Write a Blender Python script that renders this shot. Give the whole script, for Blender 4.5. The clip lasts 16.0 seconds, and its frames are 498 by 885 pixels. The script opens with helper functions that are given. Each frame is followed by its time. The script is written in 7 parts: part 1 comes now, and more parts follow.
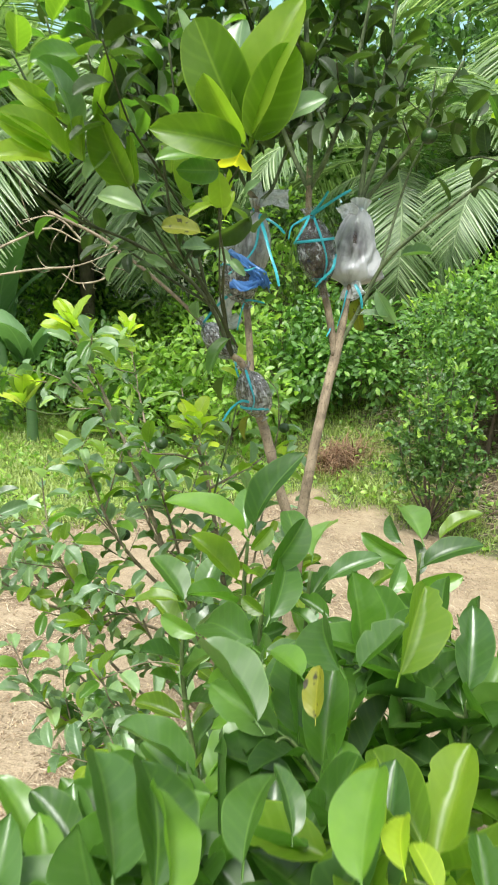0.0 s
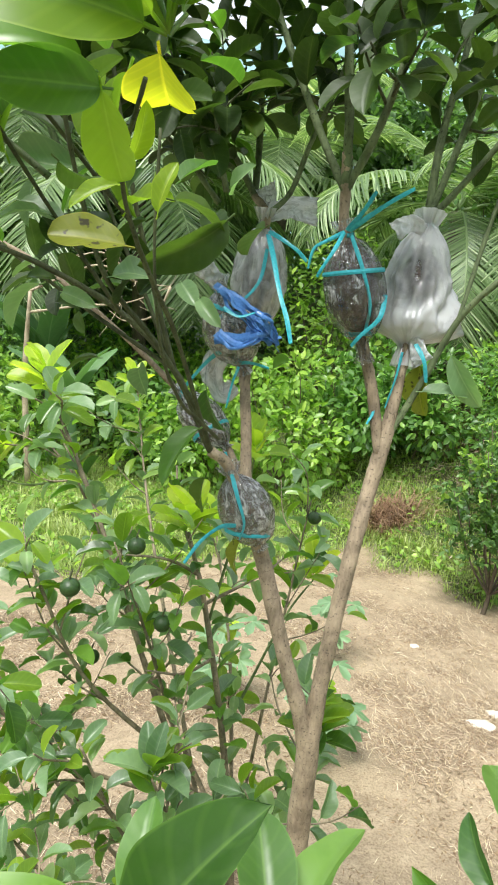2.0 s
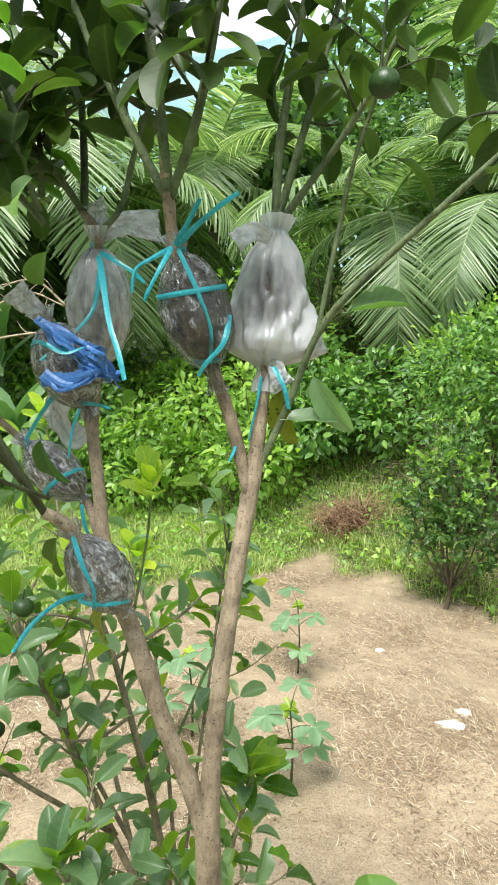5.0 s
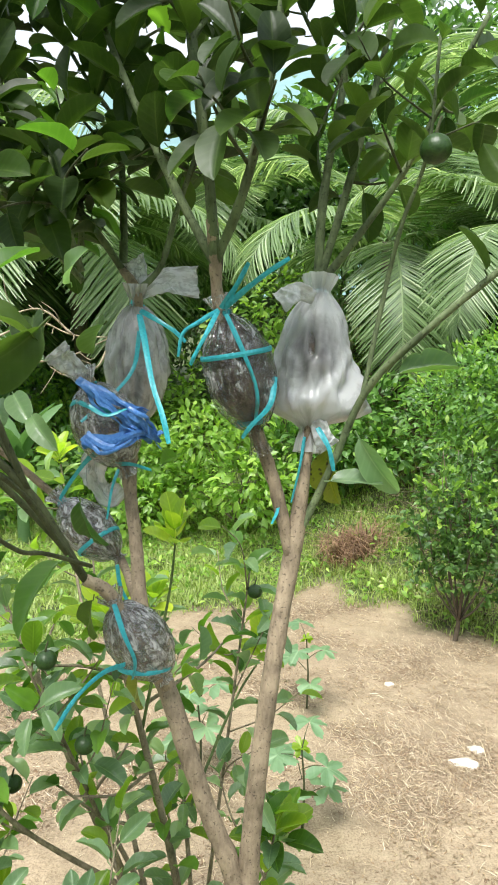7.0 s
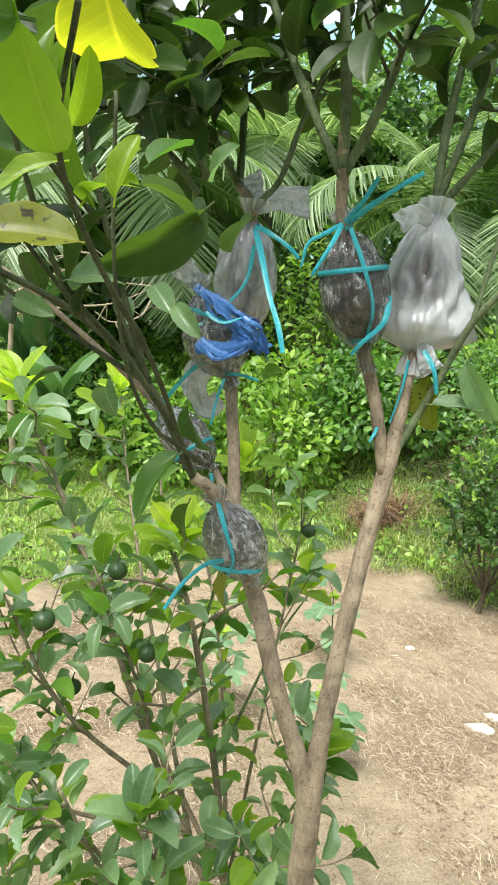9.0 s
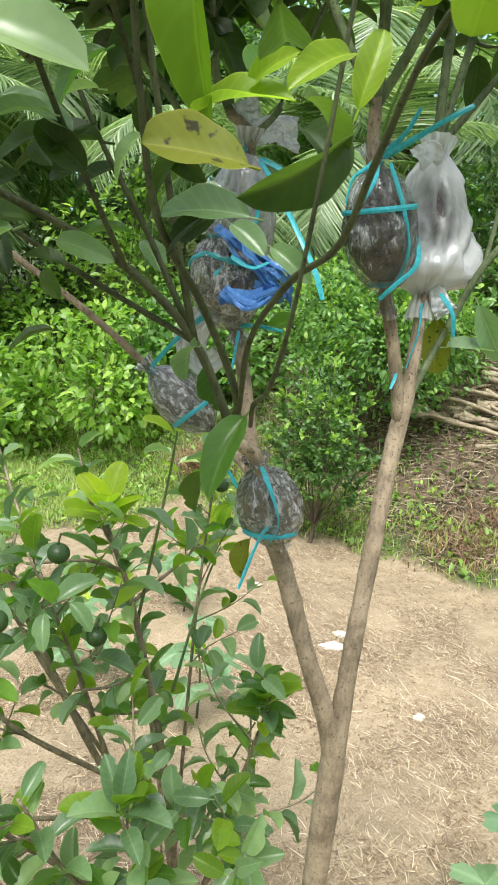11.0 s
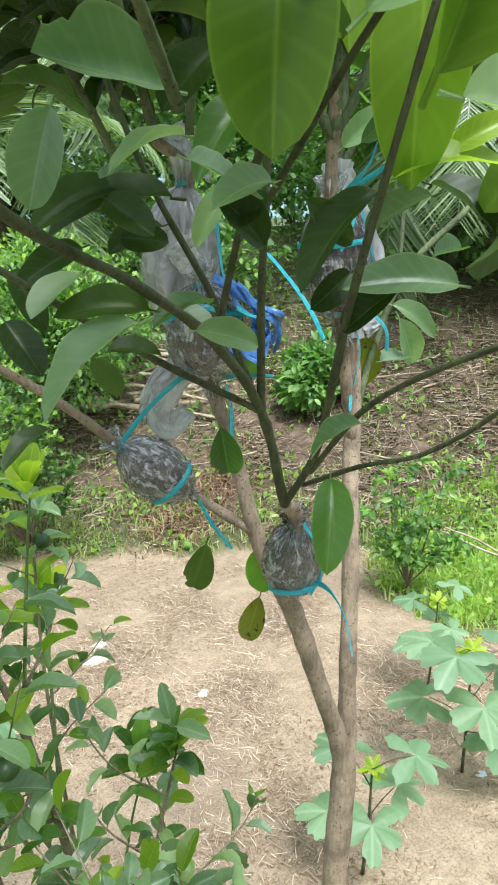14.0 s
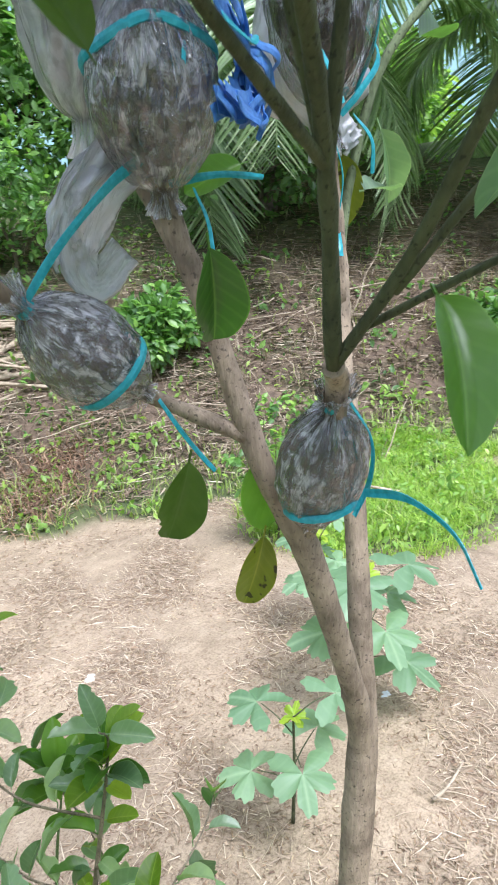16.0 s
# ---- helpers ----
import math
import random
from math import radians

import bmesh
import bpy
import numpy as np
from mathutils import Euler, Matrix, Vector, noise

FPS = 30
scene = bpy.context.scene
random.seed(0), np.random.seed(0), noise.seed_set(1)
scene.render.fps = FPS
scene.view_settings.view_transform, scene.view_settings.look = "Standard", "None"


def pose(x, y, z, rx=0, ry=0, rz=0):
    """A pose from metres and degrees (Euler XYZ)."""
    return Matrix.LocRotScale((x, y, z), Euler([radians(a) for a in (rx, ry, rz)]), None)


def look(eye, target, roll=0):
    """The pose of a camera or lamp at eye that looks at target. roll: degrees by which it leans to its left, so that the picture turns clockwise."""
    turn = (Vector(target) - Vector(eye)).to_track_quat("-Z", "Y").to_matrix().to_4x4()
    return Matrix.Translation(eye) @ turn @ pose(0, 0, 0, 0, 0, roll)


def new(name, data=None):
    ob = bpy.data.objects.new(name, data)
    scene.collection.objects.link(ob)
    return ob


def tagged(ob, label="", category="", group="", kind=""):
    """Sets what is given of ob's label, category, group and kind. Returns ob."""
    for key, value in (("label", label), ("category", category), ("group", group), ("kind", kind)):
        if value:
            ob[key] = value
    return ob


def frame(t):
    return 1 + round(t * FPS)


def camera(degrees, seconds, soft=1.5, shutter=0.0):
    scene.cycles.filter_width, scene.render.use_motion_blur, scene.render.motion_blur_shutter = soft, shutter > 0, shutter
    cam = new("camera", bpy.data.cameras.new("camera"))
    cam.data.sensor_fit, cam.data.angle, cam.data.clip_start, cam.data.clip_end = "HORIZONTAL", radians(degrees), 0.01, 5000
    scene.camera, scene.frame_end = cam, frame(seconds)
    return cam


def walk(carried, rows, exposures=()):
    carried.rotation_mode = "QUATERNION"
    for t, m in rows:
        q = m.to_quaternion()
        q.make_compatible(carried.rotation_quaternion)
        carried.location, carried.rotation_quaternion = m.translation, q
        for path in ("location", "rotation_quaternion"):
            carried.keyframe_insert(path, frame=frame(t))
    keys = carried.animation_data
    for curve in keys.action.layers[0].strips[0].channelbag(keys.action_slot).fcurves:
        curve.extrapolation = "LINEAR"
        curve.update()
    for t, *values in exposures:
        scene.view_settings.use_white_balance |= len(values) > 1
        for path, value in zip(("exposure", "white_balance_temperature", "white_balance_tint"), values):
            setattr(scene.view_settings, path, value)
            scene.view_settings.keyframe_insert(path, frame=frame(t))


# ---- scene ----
cam = camera(42.0, 16.0, soft=1.8, shutter=0.2)
PATH = [
    (0, (-0.1, -0.972, 1.7152), (-0.0784, 0.5328, 1.172), 1.9),
    (0.5, (-0.1, -0.8168, 1.7016), (-0.0136, 0.6656, 1.1048), 2.9),
    (1, (-0.0856, -0.7448, 1.712), (-0.1064, 0.7768, 1.2176), 2.9),
    (1.5, (-0.0536, -0.6344, 1.696), (-0.1888, 0.8904, 1.2312), 2.8),
    (2, (-0.0392, -0.5848, 1.6888), (-0.1496, 0.9448, 1.232), 3.1),
    (2.5, (-0.0168, -0.5904, 1.6912), (-0.068, 0.9512, 1.2648), 1.5),
    (3, (-0.0024, -0.5432, 1.6928), (0.0112, 1.0056, 1.2928), 1.1),
    (3.5, (0.0168, -0.5312, 1.6952), (0.0664, 1.0192, 1.304), -0.2),
    (3.7, (0.0576, -0.528, 1.6976), (0.02, 1.0216, 1.3024), -1.1),
    (5.8, (0.0352, -0.4856, 1.6944), (0.0352, 1.0544, 1.2592), -1.4),
    (6, (0.0288, -0.4864, 1.6976), (0.0168, 1.0552, 1.2696), -1.2),
    (6.5, (0.024, -0.4792, 1.712), (0.02, 1.0704, 1.312), -1.6),
    (7, (0.0176, -0.4768, 1.7232), (0.0032, 1.08, 1.3544), -1.3),
    (7.5, (-0.0032, -0.4848, 1.7144), (-0.0352, 1.0656, 1.3184), 0.4),
    (8, (-0.032, -0.4944, 1.704), (-0.0872, 1.048, 1.2824), 2.0),
    (8.5, (-0.0376, -0.4992, 1.696), (-0.0872, 1.0416, 1.2672), 2.4),
    (9, (-0.044, -0.5072, 1.6872), (-0.1296, 1.0232, 1.228), 2.4),
    (9.5, (-0.0664, -0.5016, 1.6872), (-0.0544, 1.0408, 1.2608), 3.4),
    (10, (-0.112, -0.4856, 1.6744), (0.0344, 1.0336, 1.1952), 4.7),
    (10.2, (-0.1352, -0.4792, 1.672), (0.0656, 1.0264, 1.1696), 4.7),
    (12.3, (-0.2944, -0.3864, 1.6728), (0.3408, 0.9608, 1.088), 1.5),
    (12.5, (-0.2952, -0.3728, 1.672), (0.3872, 0.9568, 1.1008), 1.7),
    (13, (-0.3136, -0.316, 1.6824), (0.5024, 0.9352, 1.1096), 1.7),
    (13.5, (-0.352, -0.284, 1.6944), (0.564, 0.8856, 1.1016), 2.3),
    (14, (-0.4208, -0.2752, 1.7), (0.6552, 0.7712, 1.1464), 0.3),
    (14.5, (-0.4856, -0.272, 1.6968), (0.6696, 0.672, 1.1176), -1.4),
    (15, (-0.444, -0.2248, 1.6456), (0.7536, 0.6408, 1.0312), -1.5),
    (15.5, (-0.3744, -0.1688, 1.616), (0.8192, 0.684, 0.9776), -1.4),
    (16, (-0.3568, -0.1064, 1.5864), (0.9232, 0.6064, 0.944), -1.7),
]
walk(cam, [(t, look(eye, target, roll)) for t, eye, target, roll in PATH],
     exposures=[(0, 0.45, 6500, 8), (2.5, 0.43, 6500, 9), (9, 0.42, 6500, 9), (12.5, 0.38, 6450, 10), (13.8, 0.43, 6050, 12), (14.5, 0.42, 5950, 14), (15.2, 0.40, 5750, 19), (16, 0.47, 5650, 19)])

# ---------------------------------------------------------------- light
SUN_EL, SUN_AZ = radians(66), radians(205)
world = bpy.data.worlds.new("world")
scene.world = world
world.use_nodes = True
wn, wl = world.node_tree.nodes, world.node_tree.links
sky = wn.new("ShaderNodeTexSky")
sky.sky_type, sky.sun_disc = "NISHITA", False
sky.sun_elevation, sky.sun_rotation = SUN_EL, SUN_AZ
sky.air_density, sky.dust_density, sky.ozone_density = 1.0, 4.0, 1.0
cloud = wn.new("ShaderNodeMixRGB")
cloud.inputs["Fac"].default_value = 0.75
cloud.inputs["Color2"].default_value = (8.7, 9.25, 10.0, 1)
wl.new(sky.outputs["Color"], cloud.inputs["Color1"])
wl.new(cloud.outputs["Color"], wn["Background"].inputs["Color"])
wn["Background"].inputs["Strength"].default_value = 0.12
sun = new("sun", bpy.data.lights.new("sun", "SUN"))
sun.data.energy, sun.data.angle, sun.data.color = 5.0, radians(24), (1.0, 0.98, 0.94)
sun.matrix_world = look((math.sin(SUN_AZ) * math.cos(SUN_EL) * 30, math.cos(SUN_AZ) * math.cos(SUN_EL) * 30, 30 * math.sin(SUN_EL)), (0, 0, 0))
scene.view_settings.exposure = 0.1


# ---------------------------------------------------------------- materials
def material(name):
    m = bpy.data.materials.new(name)
    m.use_nodes = True
    return m, m.node_tree.nodes, m.node_tree.links, m.node_tree.nodes["Principled BSDF"]


def ramp(nodes, stops):
    r = nodes.new("ShaderNodeValToRGB")
    e = r.color_ramp.elements
    while len(e) < len(stops):
        e.new(0.5)
    for el, (p, c) in zip(e, stops):
        el.position, el.color = p, (*c, 1)
    return r


def noise_tex(nodes, links, scale, detail=4, vector=None, rough=0.55):
    t = nodes.new("ShaderNodeTexNoise")
    t.inputs["Scale"].default_value, t.inputs["Detail"].default_value = scale, detail
    t.inputs["Roughness"].default_value = rough
    if vector is not None:
        links.new(vector, t.inputs["Vector"])
    return t


def bump(nodes, links, height, strength, distance, target):
    b = nodes.new("ShaderNodeBump")
    b.inputs["Strength"].default_value, b.inputs["Distance"].default_value = strength, distance
    links.new(height, b.inputs["Height"])
    links.new(b.outputs["Normal"], target)
    return b


def position(nodes):
    return nodes.new("ShaderNodeNewGeometry").outputs["Position"]


def leaf_material(name, dark, light, glow, through_share=0.35, rough=0.4, island=False, blotch=0.0, dust=0.2, spec=0.5):
    """A leaf: green that varies from leaf to leaf, a pale midrib and side veins, waxy gloss, light through the blade."""
    m, n, l, p = material(name)
    geo = n.new("ShaderNodeNewGeometry")
    rand = geo.outputs["Random Per Island"] if island else n.new("ShaderNodeObjectInfo").outputs["Random"]
    tone = ramp(n, [(0.0, dark), (0.75, light), (1.0, glow)])
    patch = noise_tex(n, l, 60, 3, geo.outputs["Position"])
    mixv = n.new("ShaderNodeMath")
    mixv.operation = "MULTIPLY_ADD"
    l.new(patch.outputs["Fac"], mixv.inputs[0])
    mixv.inputs[1].default_value = 0.35
    l.new(rand, mixv.inputs[2])
    less = n.new("ShaderNodeMath")
    less.operation = "SUBTRACT"
    less.use_clamp = True
    l.new(mixv.outputs[0], less.inputs[0])
    less.inputs[1].default_value = 0.175
    l.new(less.outputs[0], tone.inputs["Fac"])
    uv = n.new("ShaderNodeUVMap")
    sep = n.new("ShaderNodeSeparateXYZ")
    l.new(uv.outputs["UV"], sep.inputs[0])
    # distance from the midrib
    off = n.new("ShaderNodeMath")
    off.operation = "SUBTRACT"
    l.new(sep.outputs["X"], off.inputs[0])
    off.inputs[1].default_value = 0.5
    ab = n.new("ShaderNodeMath")
    ab.operation = "ABSOLUTE"
    l.new(off.outputs[0], ab.inputs[0])
    rib = ramp(n, [(0.0, (1, 1, 1)), (0.035, (0, 0, 0)), (0.465, (0, 0, 0)), (0.495, (0.8, 0.8, 0.8))])
    l.new(ab.outputs[0], rib.inputs["Fac"])
    # slanted side veins
    slant = n.new("ShaderNodeMath")
    slant.operation = "MULTIPLY_ADD"
    l.new(ab.outputs[0], slant.inputs[0])
    slant.inputs[1].default_value = -0.5
    l.new(sep.outputs["Y"], slant.inputs[2])
    freq = n.new("ShaderNodeMath")
    freq.operation = "MULTIPLY"
    l.new(slant.outputs[0], freq.inputs[0])
    freq.inputs[1].default_value = 42
    wave = n.new("ShaderNodeMath")
    wave.operation = "SINE"
    l.new(freq.outputs[0], wave.inputs[0])
    col = n.new("ShaderNodeMixRGB")
    l.new(tone.outputs["Color"], col.inputs["Color1"])
    col.inputs["Color2"].default_value = (light[0] * 1.9 + 0.03, light[1] * 1.6 + 0.03, light[2] * 1.9 + 0.02, 1)
    fac = n.new("ShaderNodeMath")
    fac.operation = "MULTIPLY"
    l.new(rib.outputs["Color"], fac.inputs[0])
    fac.inputs[1].default_value = 0.4
    l.new(fac.outputs[0], col.inputs["Fac"])
    vein = n.new("ShaderNodeMath")
    vein.operation = "MULTIPLY_ADD"
    vein.use_clamp = True
    l.new(wave.outputs[0], vein.inputs[0])
    vein.inputs[1].default_value, vein.inputs[2].default_value = 0.14, -0.06
    veined = n.new("ShaderNodeMixRGB")
    l.new(vein.outputs[0], veined.inputs["Fac"])
    l.new(col.outputs["Color"], veined.inputs["Color1"])
    veined.inputs["Color2"].default_value = (light[0] * 1.7 + 0.03, light[1] * 1.5 + 0.03, light[2] * 1.7 + 0.02, 1)
    out_col = veined.outputs["Color"]
    if blotch:
        spots = noise_tex(n, l, 130, 2, geo.outputs["Position"])
        sr = ramp(n, [(0.60, (0, 0, 0)), (0.66, (1, 1, 1))])
        l.new(spots.outputs["Fac"], sr.inputs["Fac"])
        sm = n.new("ShaderNodeMixRGB")
        l.new(sr.outputs["Color"], sm.inputs["Fac"])
        l.new(out_col, sm.inputs["Color1"])
        sm.inputs["Color2"].default_value = (0.035, 0.03, 0.012, 1)
        out_col = sm.outputs["Color"]
    smear = noise_tex(n, l, 34, 5, geo.outputs["Position"], 0.7)
    dr_ = ramp(n, [(0.48, (0, 0, 0)), (0.75, (dust, dust, dust))])
    l.new(smear.outputs["Fac"], dr_.inputs["Fac"])
    dusty = n.new("ShaderNodeMixRGB")
    l.new(dr_.outputs["Color"], dusty.inputs["Fac"])
    l.new(out_col, dusty.inputs["Color1"])
    dusty.inputs["Color2"].default_value = (light[0] * 0.6 + 0.12, light[1] * 0.6 + 0.14, light[2] * 0.6 + 0.11, 1)
    l.new(dusty.outputs["Color"], p.inputs["Base Color"])
    p.inputs["Specular IOR Level"].default_value = spec
    film = noise_tex(n, l, 25, 3, geo.outputs["Position"])
    rr = n.new("ShaderNodeMapRange")
    rr.inputs["To Min"].default_value, rr.inputs["To Max"].default_value = rough - 0.12, rough + 0.14
    l.new(film.outputs["Fac"], rr.inputs["Value"])
    l.new(rr.outputs["Result"], p.inputs["Roughness"])
    bump(n, l, wave.outputs[0], 0.06, 0.0004, p.inputs["Normal"])
    tr = n.new("ShaderNodeBsdfTranslucent")
    bright = n.new("ShaderNodeMixRGB")
    bright.blend_type = "MULTIPLY"
    bright.inputs["Fac"].default_value = 1
    l.new(out_col, bright.inputs["Color1"])
    bright.inputs["Color2"].default_value = (2.6, 2.8, 1.4, 1)
    l.new(bright.outputs["Color"], tr.inputs["Color"])
    mix = n.new("ShaderNodeMixShader")
    mix.inputs["Fac"].default_value = through_share
    l.new(p.outputs[0], mix.inputs[1])
    l.new(tr.outputs[0], mix.inputs[2])
    l.new(mix.outputs[0], n["Material Output"].inputs["Surface"])
    return m


CITRUS = ((0.03, 0.08, 0.012), (0.07, 0.165, 0.018), (0.13, 0.26, 0.028))
# citrus green darkened for backlit, shaded leaves: the shade is in the colour
SHADED = ((0.016, 0.034, 0.007), (0.036, 0.072, 0.012), (0.07, 0.12, 0.02))
YOUNG = ((0.16, 0.26, 0.02), (0.28, 0.39, 0.03), (0.38, 0.46, 0.05))
M_LEAF = leaf_material("citrus_leaf", *CITRUS, 0.4, 0.36, dust=0.3, spec=0.75)
M_LEAF_DARK = leaf_material("old_citrus_leaf", *SHADED, 0.3, 0.42, dust=0.25, spec=0.3)
M_YOUNG = leaf_material("young_citrus_leaf", *YOUNG, 0.42)
# dusty pale green, with the bluish sky sheen painted into it too
DUSTY_SHEEN = ((0.08, 0.15, 0.072), (0.16, 0.265, 0.12), (0.27, 0.39, 0.175))
# lit copy of the citrus green, sunlight put into the colour
SUNLIT_GREEN = ((0.08, 0.15, 0.014), (0.14, 0.235, 0.02), (0.21, 0.31, 0.03))
M_BRIGHT = leaf_material("lit_citrus_leaf", *SUNLIT_GREEN, 0.5, 0.34)
M_BRIGHT_I = leaf_material("lit_leaf_mass", *SUNLIT_GREEN, 0.5, 0.34, island=True)
M_PALE = leaf_material("pale_citrus_leaf", *DUSTY_SHEEN, 0.3, 0.36, dust=0.7, spec=0.75)
M_PALE_I = leaf_material("pale_leaf_mass", *DUSTY_SHEEN, 0.3, 0.36, island=True, dust=0.7, spec=0.75)
M_YELLOW = leaf_material("yellowed_leaf", (0.36, 0.38, 0.02), (0.52, 0.49, 0.03), (0.58, 0.54, 0.04), 0.4)
GLOSS = ((0.034, 0.09, 0.018), (0.075, 0.165, 0.03), (0.13, 0.24, 0.05))
M_GLOSS = leaf_material("waxy_citrus_leaf", *GLOSS, 0.3, 0.32, dust=0.3, spec=0.8)
M_GLOSS_I = leaf_material("waxy_leaf_mass", *GLOSS, 0.3, 0.32, island=True, dust=0.3, spec=0.8)
M_SPOT = leaf_material("spotted_leaf", (0.10, 0.13, 0.012), (0.17, 0.185, 0.015), (0.26, 0.24, 0.02), 0.28, blotch=1.0)
M_FOL = leaf_material("bush_foliage", (0.045, 0.11, 0.03), (0.125, 0.255, 0.055), (0.25, 0.41, 0.09), 0.3, island=True)
M_FOL_BRIGHT = leaf_material("bright_foliage", (0.09, 0.18, 0.03), (0.205, 0.345, 0.06), (0.36, 0.49, 0.10), 0.35, island=True)
M_FOL_DARK = leaf_material("forest_foliage", (0.03, 0.075, 0.02), (0.085, 0.175, 0.042), (0.17, 0.29, 0.08), 0.3, island=True)
M_LEAF_I = leaf_material("citrus_leaf_mass", *CITRUS, 0.4, 0.36, island=True, dust=0.3, spec=0.75)
M_DARK_I = leaf_material("old_citrus_leaf_mass", *SHADED, 0.3, 0.42, island=True, dust=0.25, spec=0.3)
M_YOUNG_I = leaf_material("young_leaf_mass", *YOUNG, 0.42, island=True)
ISLAND = {"citrus_leaf": M_LEAF_I, "old_citrus_leaf": M_DARK_I, "young_citrus_leaf": M_YOUNG_I, "pale_citrus_leaf": M_PALE_I, "lit_citrus_leaf": M_BRIGHT_I, "waxy_citrus_leaf": M_GLOSS_I}
M_BANK = leaf_material("bank_litter", (0.055, 0.038, 0.024), (0.22, 0.16, 0.105), (0.55, 0.48, 0.36), 0.1, 0.75, island=True)
M_GRASS = leaf_material("grass_blade", (0.135, 0.195, 0.045), (0.27, 0.345, 0.095), (0.44, 0.48, 0.2), 0.28, 0.5, island=True)
M_LUSH = leaf_material("lush_grass_blade", (0.15, 0.26, 0.03), (0.27, 0.40, 0.055), (0.42, 0.54, 0.10), 0.32, 0.5, island=True)
M_PALM = leaf_material("palm_leaflet", (0.06, 0.11, 0.036), (0.18, 0.265, 0.12), (0.46, 0.53, 0.36), 0.3, 0.3, island=True)
M_BANANA = leaf_material("banana_leaf", (0.045, 0.10, 0.04), (0.085, 0.17, 0.07), (0.13, 0.23, 0.10), 0.3, 0.45)
M_OKRA = leaf_material("lobed_leaf", (0.10, 0.19, 0.095), (0.15, 0.255, 0.135), (0.19, 0.31, 0.165), 0.25, 0.55)


def bark_material(name, dark, light, scale=1.0):
    m, n, l, p = material(name)
    mp = n.new("ShaderNodeMapping")
    l.new(position(n), mp.inputs["Vector"])
    mp.inputs["Scale"].default_value = (300 * scale, 300 * scale, 90 * scale)
    streak = noise_tex(n, l, 1.0, 5, mp.outputs["Vector"])
    blot = noise_tex(n, l, 38 * scale, 3, position(n))
    r = ramp(n, [(0.25, dark), (0.7, light)])
    l.new(streak.outputs["Fac"], r.inputs["Fac"])
    r2 = ramp(n, [(0.36, tuple(c * 0.8 for c in dark)), (0.66, tuple(min(1, c * 1.15) for c in light))])
    l.new(blot.outputs["Fac"], r2.inputs["Fac"])
    mx = n.new("ShaderNodeMixRGB")
    mx.inputs["Fac"].default_value = 0.5
    l.new(r.outputs["Color"], mx.inputs["Color1"])
    l.new(r2.outputs["Color"], mx.inputs["Color2"])
    speck = noise_tex(n, l, 420 * scale, 2, position(n), 0.5)
    sr = ramp(n, [(0.60, (0, 0, 0)), (0.70, (0.75, 0.75, 0.75))])
    l.new(speck.outputs["Fac"], sr.inputs["Fac"])
    sm = n.new("ShaderNodeMixRGB")
    l.new(sr.outputs["Color"], sm.inputs["Fac"])
    l.new(mx.outputs["Color"], sm.inputs["Color1"])
    sm.inputs["Color2"].default_value = (dark[0] * 0.4, dark[1] * 0.4, dark[2] * 0.4, 1)
    l.new(sm.outputs["Color"], p.inputs["Base Color"])
    p.inputs["Roughness"].default_value = 0.8
    bump(n, l, streak.outputs["Fac"], 0.9, 0.002 / scale, p.inputs["Normal"])
    return m


M_BARK = bark_material("citrus_bark", (0.14, 0.105, 0.07), (0.41, 0.325, 0.225))
M_TWIG = bark_material("green_twig_bark", (0.028, 0.036, 0.014), (0.10, 0.115, 0.05))
M_SHOOT = bark_material("green_shoot_bark", (0.07, 0.11, 0.03), (0.17, 0.24, 0.08))
M_BARK_DARK = bark_material("dark_bark", (0.06, 0.045, 0.03), (0.17, 0.135, 0.095), 0.3)
M_PALMBARK = bark_material("palm_bark", (0.05, 0.04, 0.03), (0.16, 0.13, 0.10), 0.08)
M_DEAD = bark_material("dead_wood", (0.2, 0.15, 0.09), (0.5, 0.42, 0.3), 0.2)


def plain(name, dark, light, rough, scale, depth=0.0, metal=0.0):
    m, n, l, p = material(name)
    t = noise_tex(n, l, scale, 5, position(n))
    r = ramp(n, [(0.3, dark), (0.7, light)])
    l.new(t.outputs["Fac"], r.inputs["Fac"])
    l.new(r.outputs["Color"], p.inputs["Base Color"])
    p.inputs["Roughness"].default_value = rough
    if depth:
        bump(n, l, t.outputs["Fac"], 0.6, depth, p.inputs["Normal"])
    return m


M_PEAT = plain("coir_and_soil", (0.012, 0.008, 0.007), (0.15, 0.095, 0.078), 0.6, 110, 0.008)


def ribbon_material(name, dark, light):
    """Thin plastic straw ribbon: fine lengthwise fibres, glossy, lets light through."""
    m = plain(name, dark, light, 0.3, 420, 0.0004)
    n, l = m.node_tree.nodes, m.node_tree.links
    p = n["Principled BSDF"]
    glow = n.new("ShaderNodeBsdfTranslucent")
    glow.inputs["Color"].default_value = (*light, 1)
    mix = n.new("ShaderNodeMixShader")
    mix.inputs["Fac"].default_value = 0.35
    l.new(p.outputs[0], mix.inputs[1])
    l.new(glow.outputs[0], mix.inputs[2])
    l.new(mix.outputs[0], n["Material Output"].inputs["Surface"])
    return m


M_RIBBON = ribbon_material("teal_straw_ribbon", (0.02, 0.30, 0.36), (0.10, 0.62, 0.70))
M_BLUE = ribbon_material("blue_straw_ribbon", (0.04, 0.15, 0.46), (0.16, 0.38, 0.76))
M_FRUIT = plain("green_rind", (0.014, 0.04, 0.009), (0.034, 0.08, 0.015), 0.42, 400, 0.0006)
M_STONE = plain("pale_stone", (0.5, 0.46, 0.38), (0.75, 0.71, 0.62), 0.8, 30, 0.004)
M_CLOD = plain("dry_clod", (0.17, 0.125, 0.08), (0.42, 0.33, 0.22), 0.9, 25)
